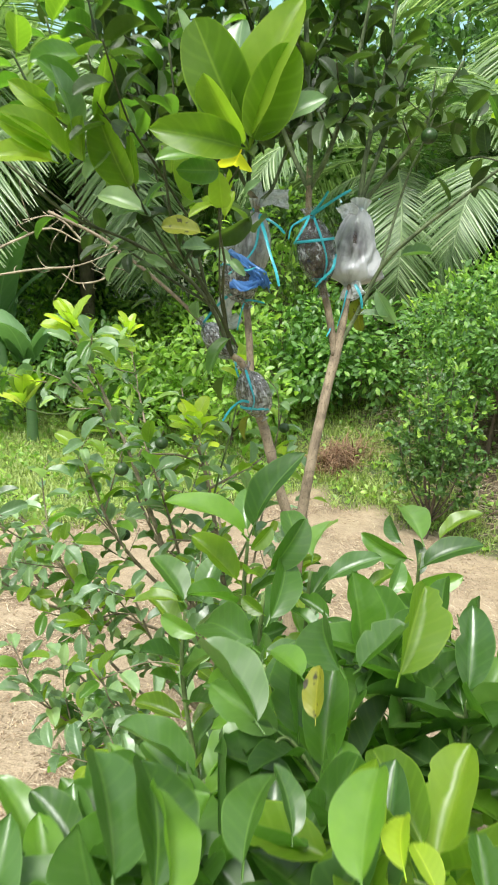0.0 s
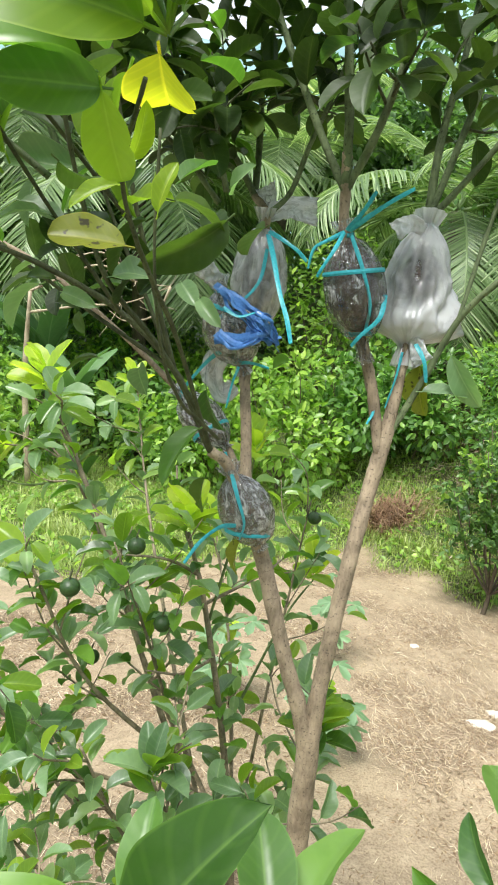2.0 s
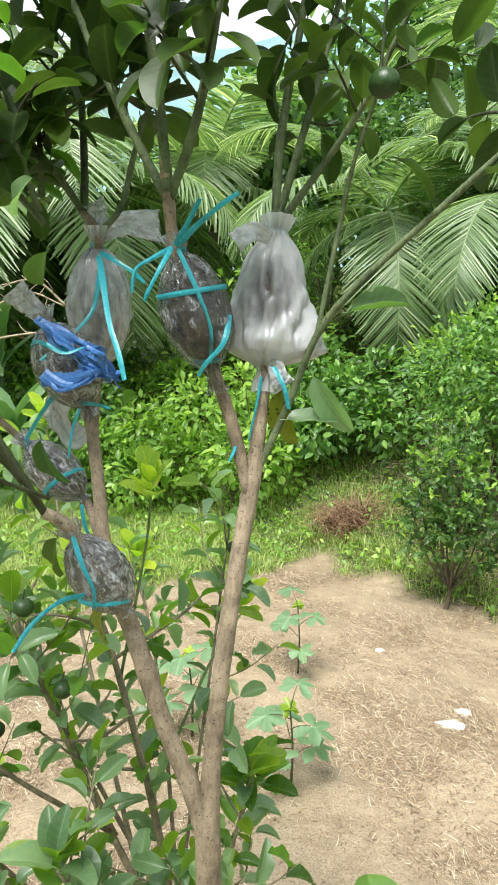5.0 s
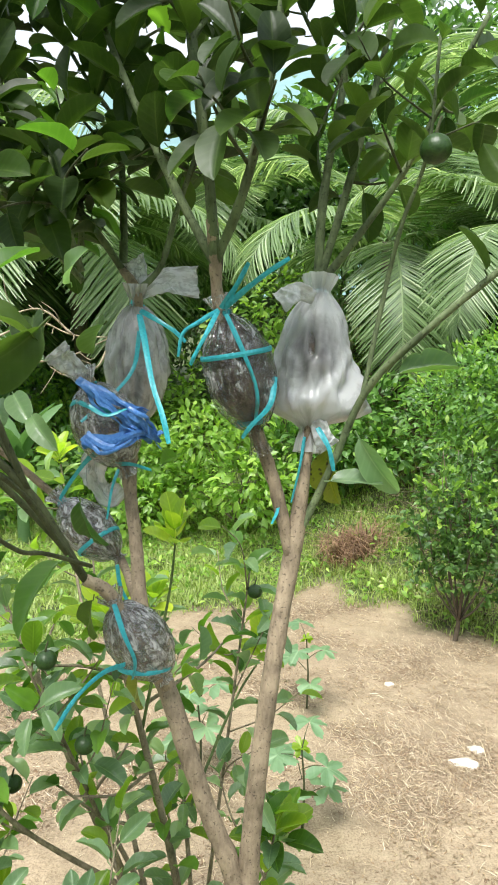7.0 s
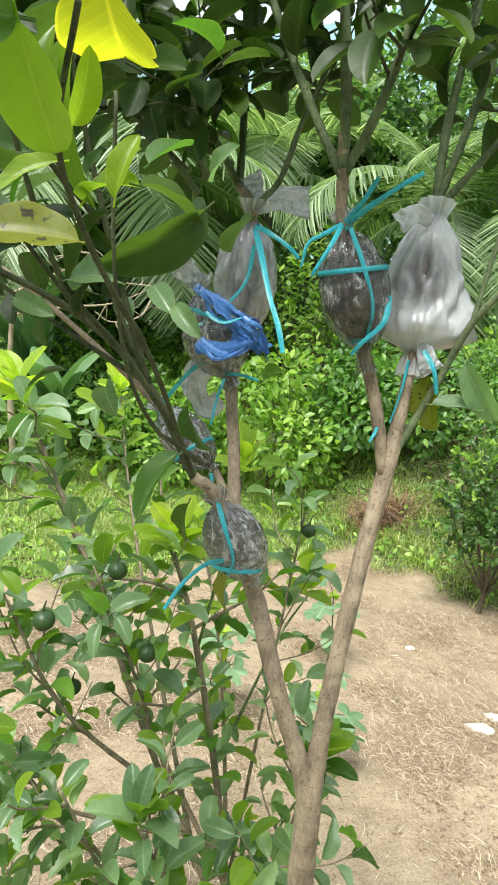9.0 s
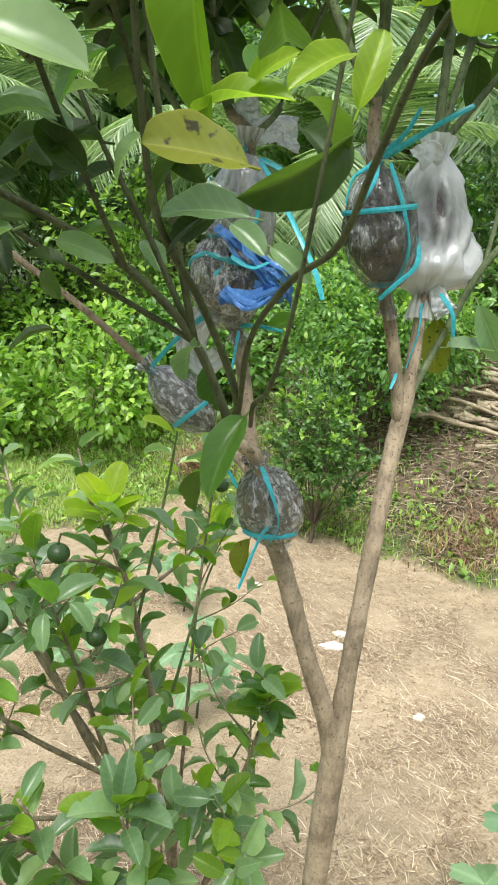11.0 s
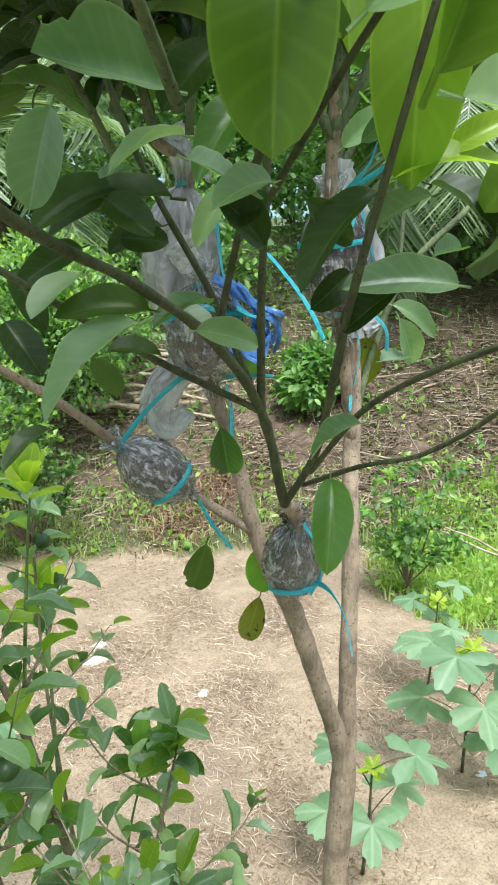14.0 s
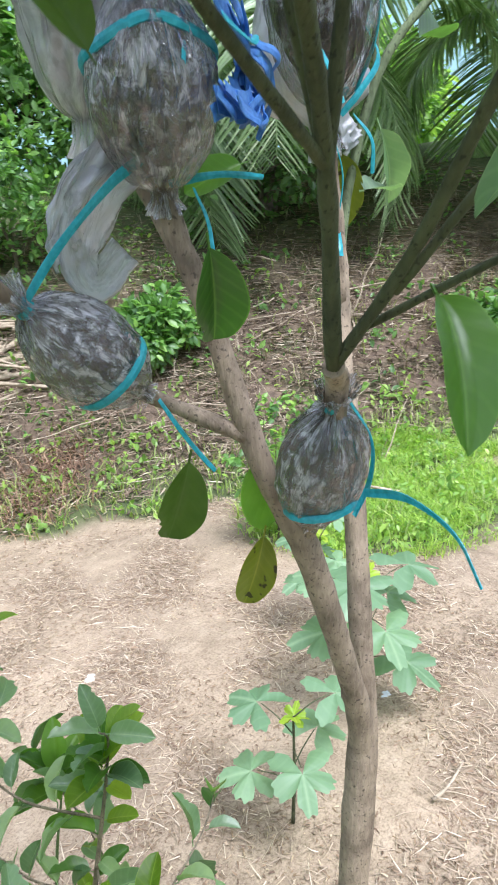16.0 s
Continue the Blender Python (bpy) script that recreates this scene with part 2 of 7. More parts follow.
M_PAPER = plain("white_scrap", (0.6, 0.62, 0.65), (0.8, 0.82, 0.85), 0.6, 40)


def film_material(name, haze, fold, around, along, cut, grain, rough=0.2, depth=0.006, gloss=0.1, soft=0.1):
    """Thin plastic: see-through, whitened where it is creased and gathered, and glossy. The creases run with the sheet.
    Their white, and the white patches, also paint in glints.
    """
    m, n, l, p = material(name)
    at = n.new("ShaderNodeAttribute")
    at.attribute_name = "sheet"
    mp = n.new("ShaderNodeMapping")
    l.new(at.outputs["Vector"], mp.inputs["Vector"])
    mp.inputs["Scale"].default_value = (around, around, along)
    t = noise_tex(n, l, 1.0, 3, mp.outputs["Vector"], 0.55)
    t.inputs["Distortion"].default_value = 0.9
    # creases, whitened with painted glints: where the noise crosses its middle
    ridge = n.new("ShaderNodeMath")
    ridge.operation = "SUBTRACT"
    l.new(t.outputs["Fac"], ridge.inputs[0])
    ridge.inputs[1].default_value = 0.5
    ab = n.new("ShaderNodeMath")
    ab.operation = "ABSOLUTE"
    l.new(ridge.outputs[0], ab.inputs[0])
    glint_crease = ramp(n, [(0.0, (1, 1, 1)), (0.035, (0.3, 0.3, 0.3)), (0.09, (0, 0, 0))])
    l.new(ab.outputs[0], glint_crease.inputs["Fac"])
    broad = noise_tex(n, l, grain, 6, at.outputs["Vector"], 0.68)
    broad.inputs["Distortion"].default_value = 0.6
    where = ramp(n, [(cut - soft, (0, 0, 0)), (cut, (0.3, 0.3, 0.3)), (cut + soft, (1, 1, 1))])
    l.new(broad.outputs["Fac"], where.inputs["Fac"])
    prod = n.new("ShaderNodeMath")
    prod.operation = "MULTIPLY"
    l.new(glint_crease.outputs["Color"], prod.inputs[0])
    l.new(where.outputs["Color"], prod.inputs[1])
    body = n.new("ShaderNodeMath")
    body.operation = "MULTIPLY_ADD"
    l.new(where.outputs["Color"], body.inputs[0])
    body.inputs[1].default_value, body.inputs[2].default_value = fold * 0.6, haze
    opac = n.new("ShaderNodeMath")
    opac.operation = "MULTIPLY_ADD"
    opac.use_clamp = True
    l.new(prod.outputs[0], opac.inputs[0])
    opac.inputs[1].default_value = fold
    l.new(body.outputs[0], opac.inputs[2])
    # wet soil makes the film clear where it clings to it
    wet = n.new("ShaderNodeAttribute")
    wet.attribute_name = "cling"
    dry = n.new("ShaderNodeMath")
    dry.operation = "MULTIPLY_ADD"
    l.new(wet.outputs["Fac"], dry.inputs[0])
    dry.inputs[1].default_value, dry.inputs[2].default_value = -0.95, 1.0
    seen = n.new("ShaderNodeMath")
    seen.operation = "MULTIPLY"
    l.new(opac.outputs[0], seen.inputs[0])
    l.new(dry.outputs[0], seen.inputs[1])
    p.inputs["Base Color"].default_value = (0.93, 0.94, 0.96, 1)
    p.inputs["Roughness"].default_value = rough
    p.inputs["Specular IOR Level"].default_value = 0.6
    bn = bump(n, l, ab.outputs[0], 1.0, depth * 2.5, p.inputs["Normal"])
    glow = n.new("ShaderNodeBsdfTranslucent")
    glow.inputs["Color"].default_value = (0.93, 0.94, 0.96, 1)
    both = n.new("ShaderNodeMixShader")
    both.inputs["Fac"].default_value = 0.5
    l.new(p.outputs[0], both.inputs[1])
    l.new(glow.outputs[0], both.inputs[2])
    clear = n.new("ShaderNodeBsdfTransparent")
    clear.inputs["Color"].default_value = (0.97, 0.98, 0.98, 1)
    sheet = n.new("ShaderNodeMixShader")
    l.new(seen.outputs[0], sheet.inputs["Fac"])
    l.new(clear.outputs[0], sheet.inputs[1])
    l.new(both.outputs[0], sheet.inputs[2])
    shine = n.new("ShaderNodeBsdfGlossy")
    shine.inputs["Roughness"].default_value = rough
    l.new(bn.outputs["Normal"], shine.inputs["Normal"])
    edge = n.new("ShaderNodeFresnel")
    edge.inputs["IOR"].default_value = 1.5
    l.new(bn.outputs["Normal"], edge.inputs["Normal"])
    share = n.new("ShaderNodeMath")
    share.operation = "MULTIPLY_ADD"
    share.use_clamp = True
    l.new(edge.outputs[0], share.inputs[0])
    share.inputs[1].default_value, share.inputs[2].default_value = 0.9, gloss
    mix = n.new("ShaderNodeMixShader")
    l.new(share.outputs[0], mix.inputs["Fac"])
    l.new(sheet.outputs[0], mix.inputs[1])
    l.new(shine.outputs[0], mix.inputs[2])
    l.new(mix.outputs[0], n["Material Output"].inputs["Surface"])
    return m


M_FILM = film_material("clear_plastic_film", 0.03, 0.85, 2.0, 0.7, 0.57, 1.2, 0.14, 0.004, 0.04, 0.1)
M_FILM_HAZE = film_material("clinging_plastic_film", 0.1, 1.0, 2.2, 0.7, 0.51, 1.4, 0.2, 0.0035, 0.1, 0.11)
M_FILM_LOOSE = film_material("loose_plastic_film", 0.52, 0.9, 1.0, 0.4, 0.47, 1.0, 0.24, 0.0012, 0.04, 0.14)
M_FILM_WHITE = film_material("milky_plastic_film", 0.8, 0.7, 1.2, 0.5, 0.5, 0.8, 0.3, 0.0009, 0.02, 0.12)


def soil_material():
    m, n, l, p = material("dry_trodden_soil")
    pos = position(n)
    big = noise_tex(n, l, 1.6, 4, pos)
    mid = noise_tex(n, l, 11, 6, pos, 0.65)
    fine = noise_tex(n, l, 120, 5, pos, 0.7)
    r = ramp(n, [(0.3, (0.215, 0.168, 0.108)), (0.5, (0.365, 0.292, 0.192)), (0.72, (0.50, 0.415, 0.29))])
    l.new(mid.outputs["Fac"], r.inputs["Fac"])
    r2 = ramp(n, [(0.35, (0.27, 0.205, 0.13)), (0.65, (0.435, 0.34, 0.225))])
    l.new(big.outputs["Fac"], r2.inputs["Fac"])
    a = n.new("ShaderNodeMixRGB")
    a.inputs["Fac"].default_value = 0.5
    l.new(r.outputs["Color"], a.inputs["Color1"])
    l.new(r2.outputs["Color"], a.inputs["Color2"])
    r3 = ramp(n, [(0.32, (0.45, 0.40, 0.36)), (0.55, (1, 1, 1)), (0.75, (1.12, 1.1, 1.08))])
    l.new(fine.outputs["Fac"], r3.inputs["Fac"])
    b = n.new("ShaderNodeMixRGB")
    b.blend_type = "MULTIPLY"
    b.inputs["Fac"].default_value = 0.85
    l.new(a.outputs["Color"], b.inputs["Color1"])
    l.new(r3.outputs["Color"], b.inputs["Color2"])
    # mossy, leafy soil where the weeds grow: by the mesh's own mask
    at = n.new("ShaderNodeAttribute")
    at.attribute_name = "weeds"
    wr = ramp(n, [(0.3, (0.035, 0.055, 0.018)), (0.7, (0.09, 0.11, 0.035))])
    l.new(mid.outputs["Fac"], wr.inputs["Fac"])
    c = n.new("ShaderNodeMixRGB")
    l.new(at.outputs["Fac"], c.inputs["Fac"])
    l.new(b.outputs["Color"], c.inputs["Color1"])
    l.new(wr.outputs["Color"], c.inputs["Color2"])
    at2 = n.new("ShaderNodeAttribute")
    at2.attribute_name = "litter"
    lr = ramp(n, [(0.3, (0.05, 0.034, 0.022)), (0.7, (0.20, 0.145, 0.095))])
    l.new(mid.outputs["Fac"], lr.inputs["Fac"])
    d = n.new("ShaderNodeMixRGB")
    l.new(at2.outputs["Fac"], d.inputs["Fac"])
    l.new(c.outputs["Color"], d.inputs["Color1"])
    l.new(lr.outputs["Color"], d.inputs["Color2"])
    l.new(d.outputs["Color"], p.inputs["Base Color"])
    p.inputs["Roughness"].default_value = 0.92
    b1 = bump(n, l, fine.outputs["Fac"], 0.5, 0.004, p.inputs["Normal"])
    b2 = bump(n, l, mid.outputs["Fac"], 0.7, 0.03, b1.inputs["Normal"])
    return m


M_SOIL = soil_material()
# blue-green base colour carries the distance haze; the air itself is clear
M_HAZED_HILL = plain("far_wooded_hill", (0.13, 0.23, 0.24), (0.2, 0.32, 0.32), 1.0, 0.06)


# ---------------------------------------------------------------- mesh tools
rng = np.random.default_rng(7)


def fast_mesh(name, verts, quads, mat, uv=None, smooth=True):
    """A mesh from arrays: verts (n,3), quads (m,4), uv (n,2) per vertex."""
    me = bpy.data.meshes.new(name)
    verts, quads = np.asarray(verts, np.float32), np.asarray(quads, np.int32)
    me.vertices.add(len(verts))
    me.vertices.foreach_set("co", verts.ravel())
    me.loops.add(quads.size)
    me.loops.foreach_set("vertex_index", quads.ravel())
    me.polygons.add(len(quads))
    me.polygons.foreach_set("loop_start", np.arange(0, quads.size, 4, dtype=np.int32))
    me.polygons.foreach_set("loop_total", np.full(len(quads), 4, np.int32))
    me.polygons.foreach_set("use_smooth", np.full(len(quads), smooth))
    if uv is not None:
        lay = me.uv_layers.new(name="UVMap")
        lay.data.foreach_set("uv", np.asarray(uv, np.float32)[quads.ravel()].ravel())
    me.materials.append(mat)
    me.update(calc_edges=True)
    return me


def lay_sheet(me, co, cling=None):
    """Coordinates that run with a sheet of plastic, for its creases."""
    at = me.attributes.new("sheet", "FLOAT_VECTOR", "POINT")
    at.data.foreach_set("vector", np.asarray(co, np.float32).ravel())
    if cling is not None:
        wet = me.attributes.new("cling", "FLOAT", "POINT")
        wet.data.foreach_set("value", np.asarray(cling, np.float32))
    return me


def part(name, me, parent, label="", kind=""):
    """One mesh object under a thing or a part; mesh coordinates are the world's."""
    ob = new(name, me)
    if parent is not None:
        ob.parent = parent
        ob.matrix_parent_inverse = Matrix.Translation(-Vector(parent["base"])) if "base" in parent else Matrix()
    return tagged(ob, label, kind=kind)


def thing(name, base, label, category, group=""):
    ob = new(name)
    ob.empty_display_size = 0.05
    ob.location = base
    ob["base"] = [float(v) for v in base]
    return tagged(ob, label, category, group)


def spline(points, n):
    """n points on a smooth line through the points (Catmull-Rom), with any further columns carried along."""
    p = np.asarray(points, float)
    p = np.vstack([2 * p[0] - p[1], p, 2 * p[-1] - p[-2]])
    t = np.linspace(0, len(p) - 3 - 1e-6, n)
    i = t.astype(int)
    u = (t - i)[:, None]
    a, b, c, d = p[i], p[i + 1], p[i + 2], p[i + 3]
    return 0.5 * (2 * b + (c - a) * u + (2 * a - 5 * b + 4 * c - d) * u**2 + (3 * b - a - 3 * c + d) * u**3)


def unit(v):
    v = np.asarray(v, float)
    return v / np.maximum(np.linalg.norm(v, axis=-1, keepdims=True), 1e-9)


def frames(path, hint=(0.31, 0.2, 0.93)):
    """Two cross directions along a path."""
    tan = unit(np.gradient(path, axis=0))
    side = np.zeros_like(tan)
    s = np.cross(tan[0], hint)
    s = unit(s if np.linalg.norm(s) > 0.05 else np.cross(tan[0], (1, 0, 0)))
    for k in range(len(tan)):
        s = unit(s - tan[k] * (s @ tan[k]))
        side[k] = s
    return tan, side, np.cross(tan, side)


def tube(points, radii, sides=8, per=6, knobs=0.0, cap=False):
    """verts and quads of a tapering tube through the points."""
    n = max(4, (len(points) - 1) * per + 1)
    rows = spline(np.column_stack([points, np.interp(np.linspace(0, 1, len(points)), np.linspace(0, 1, len(radii)), radii)]), n)
    path, rad = rows[:, :3], np.maximum(rows[:, 3], 1e-4)
    if knobs:
        rad = rad * (1 + knobs * np.clip(rng.normal(size=n), -1, 2))
    _, a, b = frames(path)
    ang = np.linspace(0, 2 * np.pi, sides, endpoint=False)
    ring = a[:, None] * np.cos(ang)[None, :, None] + b[:, None] * np.sin(ang)[None, :, None]
    wob = 1 + (knobs * 0.5 * rng.normal(size=(n, sides)) if knobs else 0)
    v = path[:, None] + ring * (rad[:, None] * wob)[..., None]
    i, j = np.meshgrid(np.arange(n - 1), np.arange(sides), indexing="ij")
    k = (j + 1) % sides
    q = np.stack([i * sides + j, i * sides + k, (i + 1) * sides + k, (i + 1) * sides + j], -1).reshape(-1, 4)
    v = v.reshape(-1, 3)
    if cap:
        tip = len(v)
        v = np.vstack([v, path[-1] + unit(path[-1] - path[-2]) * rad[-1] * 0.6])
        e = (n - 1) * sides
        q = np.vstack([q, [[e + s, e + (s + 1) % sides, tip, tip] for s in range(sides)]])
    return v, q


def tube_mesh(name, points, radii, mat, sides=8, per=6, knobs=0.0):
    v, q = tube(points, radii, sides, per, knobs, cap=False)
    n = len(v) // sides
    me = fast_mesh(name, v, q, mat)
    bm = bmesh.new()
    bm.from_mesh(me)
    bm.verts.ensure_lookup_table()
    for ring in (range(sides - 1, -1, -1), range((n - 1) * sides, n * sides)):
        bm.faces.new([bm.verts[k] for k in ring])
    bm.to_mesh(me)
    bm.free()
    return me


def strip(points, width, thick=0.0003, hint=(0.3, -0.9, 0.2), per=6, twist=0.0):
    """A flat ribbon with a little thickness, through the points."""
    n = (len(points) - 1) * per + 1
    path = spline(points, n)
    tan = unit(np.gradient(path, axis=0))
    face = np.tile(np.asarray(hint, float), (n, 1))
    side = unit(np.cross(tan, face))
    up = np.cross(side, tan)
    if twist:
        a = np.linspace(0, twist, n)[:, None]
        side, up = side * np.cos(a) + up * np.sin(a), up * np.cos(a) - side * np.sin(a)
    w = width / 2 * (1 + 0.12 * np.sin(np.linspace(0, 9, n)))[:, None]
    w = w * (1 - 0.35 * np.linspace(0, 1, n)[:, None] ** 3)
    v = np.stack([path - side * w - up * thick, path + up * thick * 0.3, path + side * w - up * thick,
                  path + side * w - up * 2.5 * thick, path - up * thick * 0.5, path - side * w - up * 2.5 * thick], 1)
    i, j = np.meshgrid(np.arange(n - 1), np.arange(6), indexing="ij")
    k = (j + 1) % 6
    q = np.stack([i * 6 + j, i * 6 + k, (i + 1) * 6 + k, (i + 1) * 6 + j], -1).reshape(-1, 4)
    e = (n - 1) * 6
    q = np.vstack([q, [[0, 5, 4, 1], [1, 4, 3, 2], [e, e + 1, e + 4, e + 5], [e + 1, e + 2, e + 3, e + 4]]])
    return v.reshape(-1, 3), q


def leaf_template(rows=7, cols=5, width=0.5, fold=0.25, droop=0.25, wave=0.0, twist=0.0, stalk=0.12, blunt=0.53, bites=()):
    """A leaf one unit long: stalk at the origin, along +y, face to +z. bites: (place, side, depth) nibbled from the edge."""
    v = np.linspace(0, 1, rows)
    w = np.maximum(v, 0.0) ** (blunt * 1.15) * np.maximum(1 - v, 0) ** (blunt * 0.85)
    w = w / w.max() * width / 2 * (1 - 0.18 * (v - 0.45))
    w[0], w[-1] = 0.012, 0.006
    u = np.linspace(-1, 1, cols)
    x = w[:, None] * u
    for at, side, deep in bites:
        x = np.where(x * side > 0, x * (1 - deep * np.exp(-(((v - at) / 0.045) ** 2)))[:, None], x)
    y = np.repeat((stalk + (1 - stalk) * v)[:, None], cols, 1)
    z = fold * np.abs(x) - droop * (v**2)[:, None] + wave * np.sin(v * 14)[:, None] * np.abs(u) ** 2 * width * 0.5
    a = twist * v[:, None]
    x, z = x * np.cos(a) - z * np.sin(a) * 0.3, z + x * np.sin(a)
    co = np.stack([x, y, z], -1).reshape(-1, 3)
    uv = np.stack(np.broadcast_arrays((u[None] + 1) / 2, v[:, None]), -1).reshape(-1, 2)
    i, j = np.meshgrid(np.arange(rows - 1), np.arange(cols - 1), indexing="ij")
    q = np.stack([i * cols + j, i * cols + j + 1, (i + 1) * cols + j + 1, (i + 1) * cols + j], -1).reshape(-1, 4)
    if stalk:
        b = len(co)
        s = 0.012
        co = np.vstack([co, [(-s, 0, 0), (s, 0, 0), (s, stalk * 1.1, -0.004), (-s, stalk * 1.1, -0.004),
                             (0, 0, -2 * s), (0, stalk * 1.1, -2 * s)]])
        uv = np.vstack([uv, np.full((6, 2), 0.5)])
        q = np.vstack([q, [[b, b + 1, b + 2, b + 3], [b, b + 3, b + 5, b + 4], [b + 1, b + 4, b + 5, b + 2]]])
    return co, q, uv


def basis(d, n):
    """Rotation matrices that take +y to d and +z near n."""
    d = unit(d)
    x = unit(np.cross(d, n))
    z = np.cross(x, d)
    return np.stack([x, d, z], -1)


LEAF_SHAPES = [leaf_template(25, 7, wd, fo * 1.7 + 0.1, dr, wv, tw, blunt=bl, bites=bi) for wd, fo, dr, wv, tw, bl, bi in (
    (0.50, 0.30, 0.18, 0.02, 0.1, 0.54, ()), (0.46, 0.45, 0.30, 0.05, -0.2, 0.56, ((0.7, 1, 0.25), (0.8, 1, 0.35))),
    (0.54, 0.20, 0.10, 0.04, 0.25, 0.5, ((0.55, -1, 0.15),)), (0.48, 0.55, 0.05, 0.03, 0.0, 0.55, ((0.4, -1, 0.2),)), (0.42, 0.35, 0.42, 0.06, -0.1, 0.58, ()),
    (0.42, 0.50, 0.15, 0.07, 0.1, 0.58, ((0.62, -1, 0.3), (0.7, -1, 0.2))), (0.38, 0.35, 0.30, 0.08, -0.25, 0.6, ()),
    (0.44, 0.60, -0.05, 0.05, 0.2, 0.54, ((0.8, 1, 0.3), (0.9, 1, 0.3), (0.5, -1, 0.2))))]
SMALL_LEAF = leaf_template(4, 3, 0.5, 0.4, 0.2, stalk=0.0)
LEAF_MESHES = {}


def leaf_mesh(k, mat):
    key = (k, mat.name)
    if key not in LEAF_MESHES:
        co, q, uv = LEAF_SHAPES[k]
        LEAF_MESHES[key] = fast_mesh("leaf", co, q, mat, uv)
    return LEAF_MESHES[key]


LEAF_COUNT, LEAF_REST = {}, {}


def put_leaf(parent, base, d, n, size, mat, k=None, own=False):
    """One leaf as an object of its own under its tree; past 300, into the joined rest."""
    LEAF_COUNT[parent.name] = LEAF_COUNT.get(parent.name, 0) + 1
    if LEAF_COUNT[parent.name] > (240 if parent.name.startswith("citrus_shrub") else 300) and not own:
        LEAF_REST.setdefault((parent.name, mat.name), []).append((base, d, n, size))
        return None
    ob = new("leaf", leaf_mesh(int(rng.integers(5)) if k is None else k, mat))
    r = basis(np.asarray(d, float)[None], np.asarray(n, float)[None])[0]
    m = Matrix([[*r[0], base[0]], [*r[1], base[1]], [*r[2], base[2]], [0, 0, 0, 1]])
    ob.parent = parent
    ob.matrix_parent_inverse = Matrix.Translation(-Vector(parent["base"]))
    ob.matrix_basis = m @ Matrix.Diagonal((size, size, size, 1))
    return ob


def foliage(name, pos, d, n, size, mat, template=SMALL_LEAF, widths=1.0):
    """Many leaves in one mesh."""
    co, q, uv = template
    r = basis(d, n)
    s = np.asarray(size, float)[:, None, None] * np.ones(3)
    c = co[None] * s
    c[..., 0] *= widths
    v = np.einsum("mij,mkj->mki", r, c) + np.asarray(pos)[:, None]
    k = len(co)
    qq = (q[None] + (np.arange(len(pos)) * k)[:, None, None]).reshape(-1, 4)
    return fast_mesh(name, v.reshape(-1, 3), qq, mat, np.tile(uv, (len(pos), 1)))


def rest_of_leaves(parent, shape=None):
    """The leaves past the first 300 of a tree, joined by kind."""
    for (owner, mat), rows in LEAF_REST.items():
        if owner == parent.name:
            pos, d, n, size = (np.array(c, float) for c in zip(*rows))
            part("foliage", foliage("foliage", pos, d, n, size, ISLAND[mat], LEAF_SHAPES[len(mat) % 5 if shape is None else shape]), parent, kind="stuff")


def random_dirs(n, up=0.0):
    v = rng.normal(size=(n, 3))
    v[:, 2] += up
    return unit(v)


# ---------------------------------------------------------------- ground
def ground_z(x, y):
    """The slope that falls away past the tree, with a bank that rises beyond the bare soil."""
    x, y = np.asarray(x, float), np.asarray(y, float)
    yy = np.where(y > 7, 7 + (y - 7) * 0.12, np.where(y < -6, -6 + (y + 6) * 0.3, y))
    xx = np.clip(x, -9, 12)
    z = -0.08 * xx - 0.185 * yy
    s = 0.75 * x + 0.66 * y
    k = np.clip((s - 3.75) / 5.5, 0, 1)
    rise = 3.1 * (k * k * (3 - 2 * k) * 0.35 + k * 0.65)
    left = np.clip((x + 2.0) / 2.5, 0, 1)
    return z + rise * (0.25 + 0.75 * left)


def bare(x, y):
    """1 on the bare soil, 0 among the weeds."""
    s = 0.75 * x + 0.66 * y + 0.18 * np.sin(3.1 * x + 1.7 * y) + 0.1 * np.sin(7 * x - 5 * y)
    a = np.clip((3.75 - s) / 0.25, 0, 1)
    e = 3.25 + (x + 1.7) * 0.85 + 0.15 * np.sin(4 * x + y) - y
    b = np.clip(e / 0.3, 0, 1)
    c = np.clip((x + 3.2 + 0.5 * np.sin(1.3 * y) + 0.2 * np.sin(4.1 * y)) / 0.4, 0, 1) * np.clip((y + 2.6 + 0.5 * np.sin(1.1 * x)) / 0.5, 0, 1)
    # a green patch at the foot of the bank
    g = 1 - np.clip(1.3 - np.hypot((x - 3.25) / 0.75, (y - 0.95) / 0.75), 0, 0.3) / 0.3
    return a * b * c * g


def lump(x, y):
    return 0.012 * np.sin(5.3 * x + 2 * np.sin(3 * y)) * np.sin(4.7 * y + 1.3 * np.sin(2.2 * x)) + 0.006 * np.sin(17 * x + 3 * y) * np.sin(15 * y - 4 * x)


def mats(x, y):
    """Where the cut grass lies in mats."""
    k = np.sin(2.6 * x + 1.6 * np.sin(2.1 * y) + 0.7) * np.sin(3.1 * y + 1.2 * np.sin(2.7 * x)) + 0.45 * np.sin(7.3 * x - 3.1 * y) * np.sin(6.1 * y + 2 * x) + 0.25 * np.sin(17 * x + 4 * y) * np.sin(15 * y)
    return np.clip(0.30 + 0.85 * k, 0.04, 1)


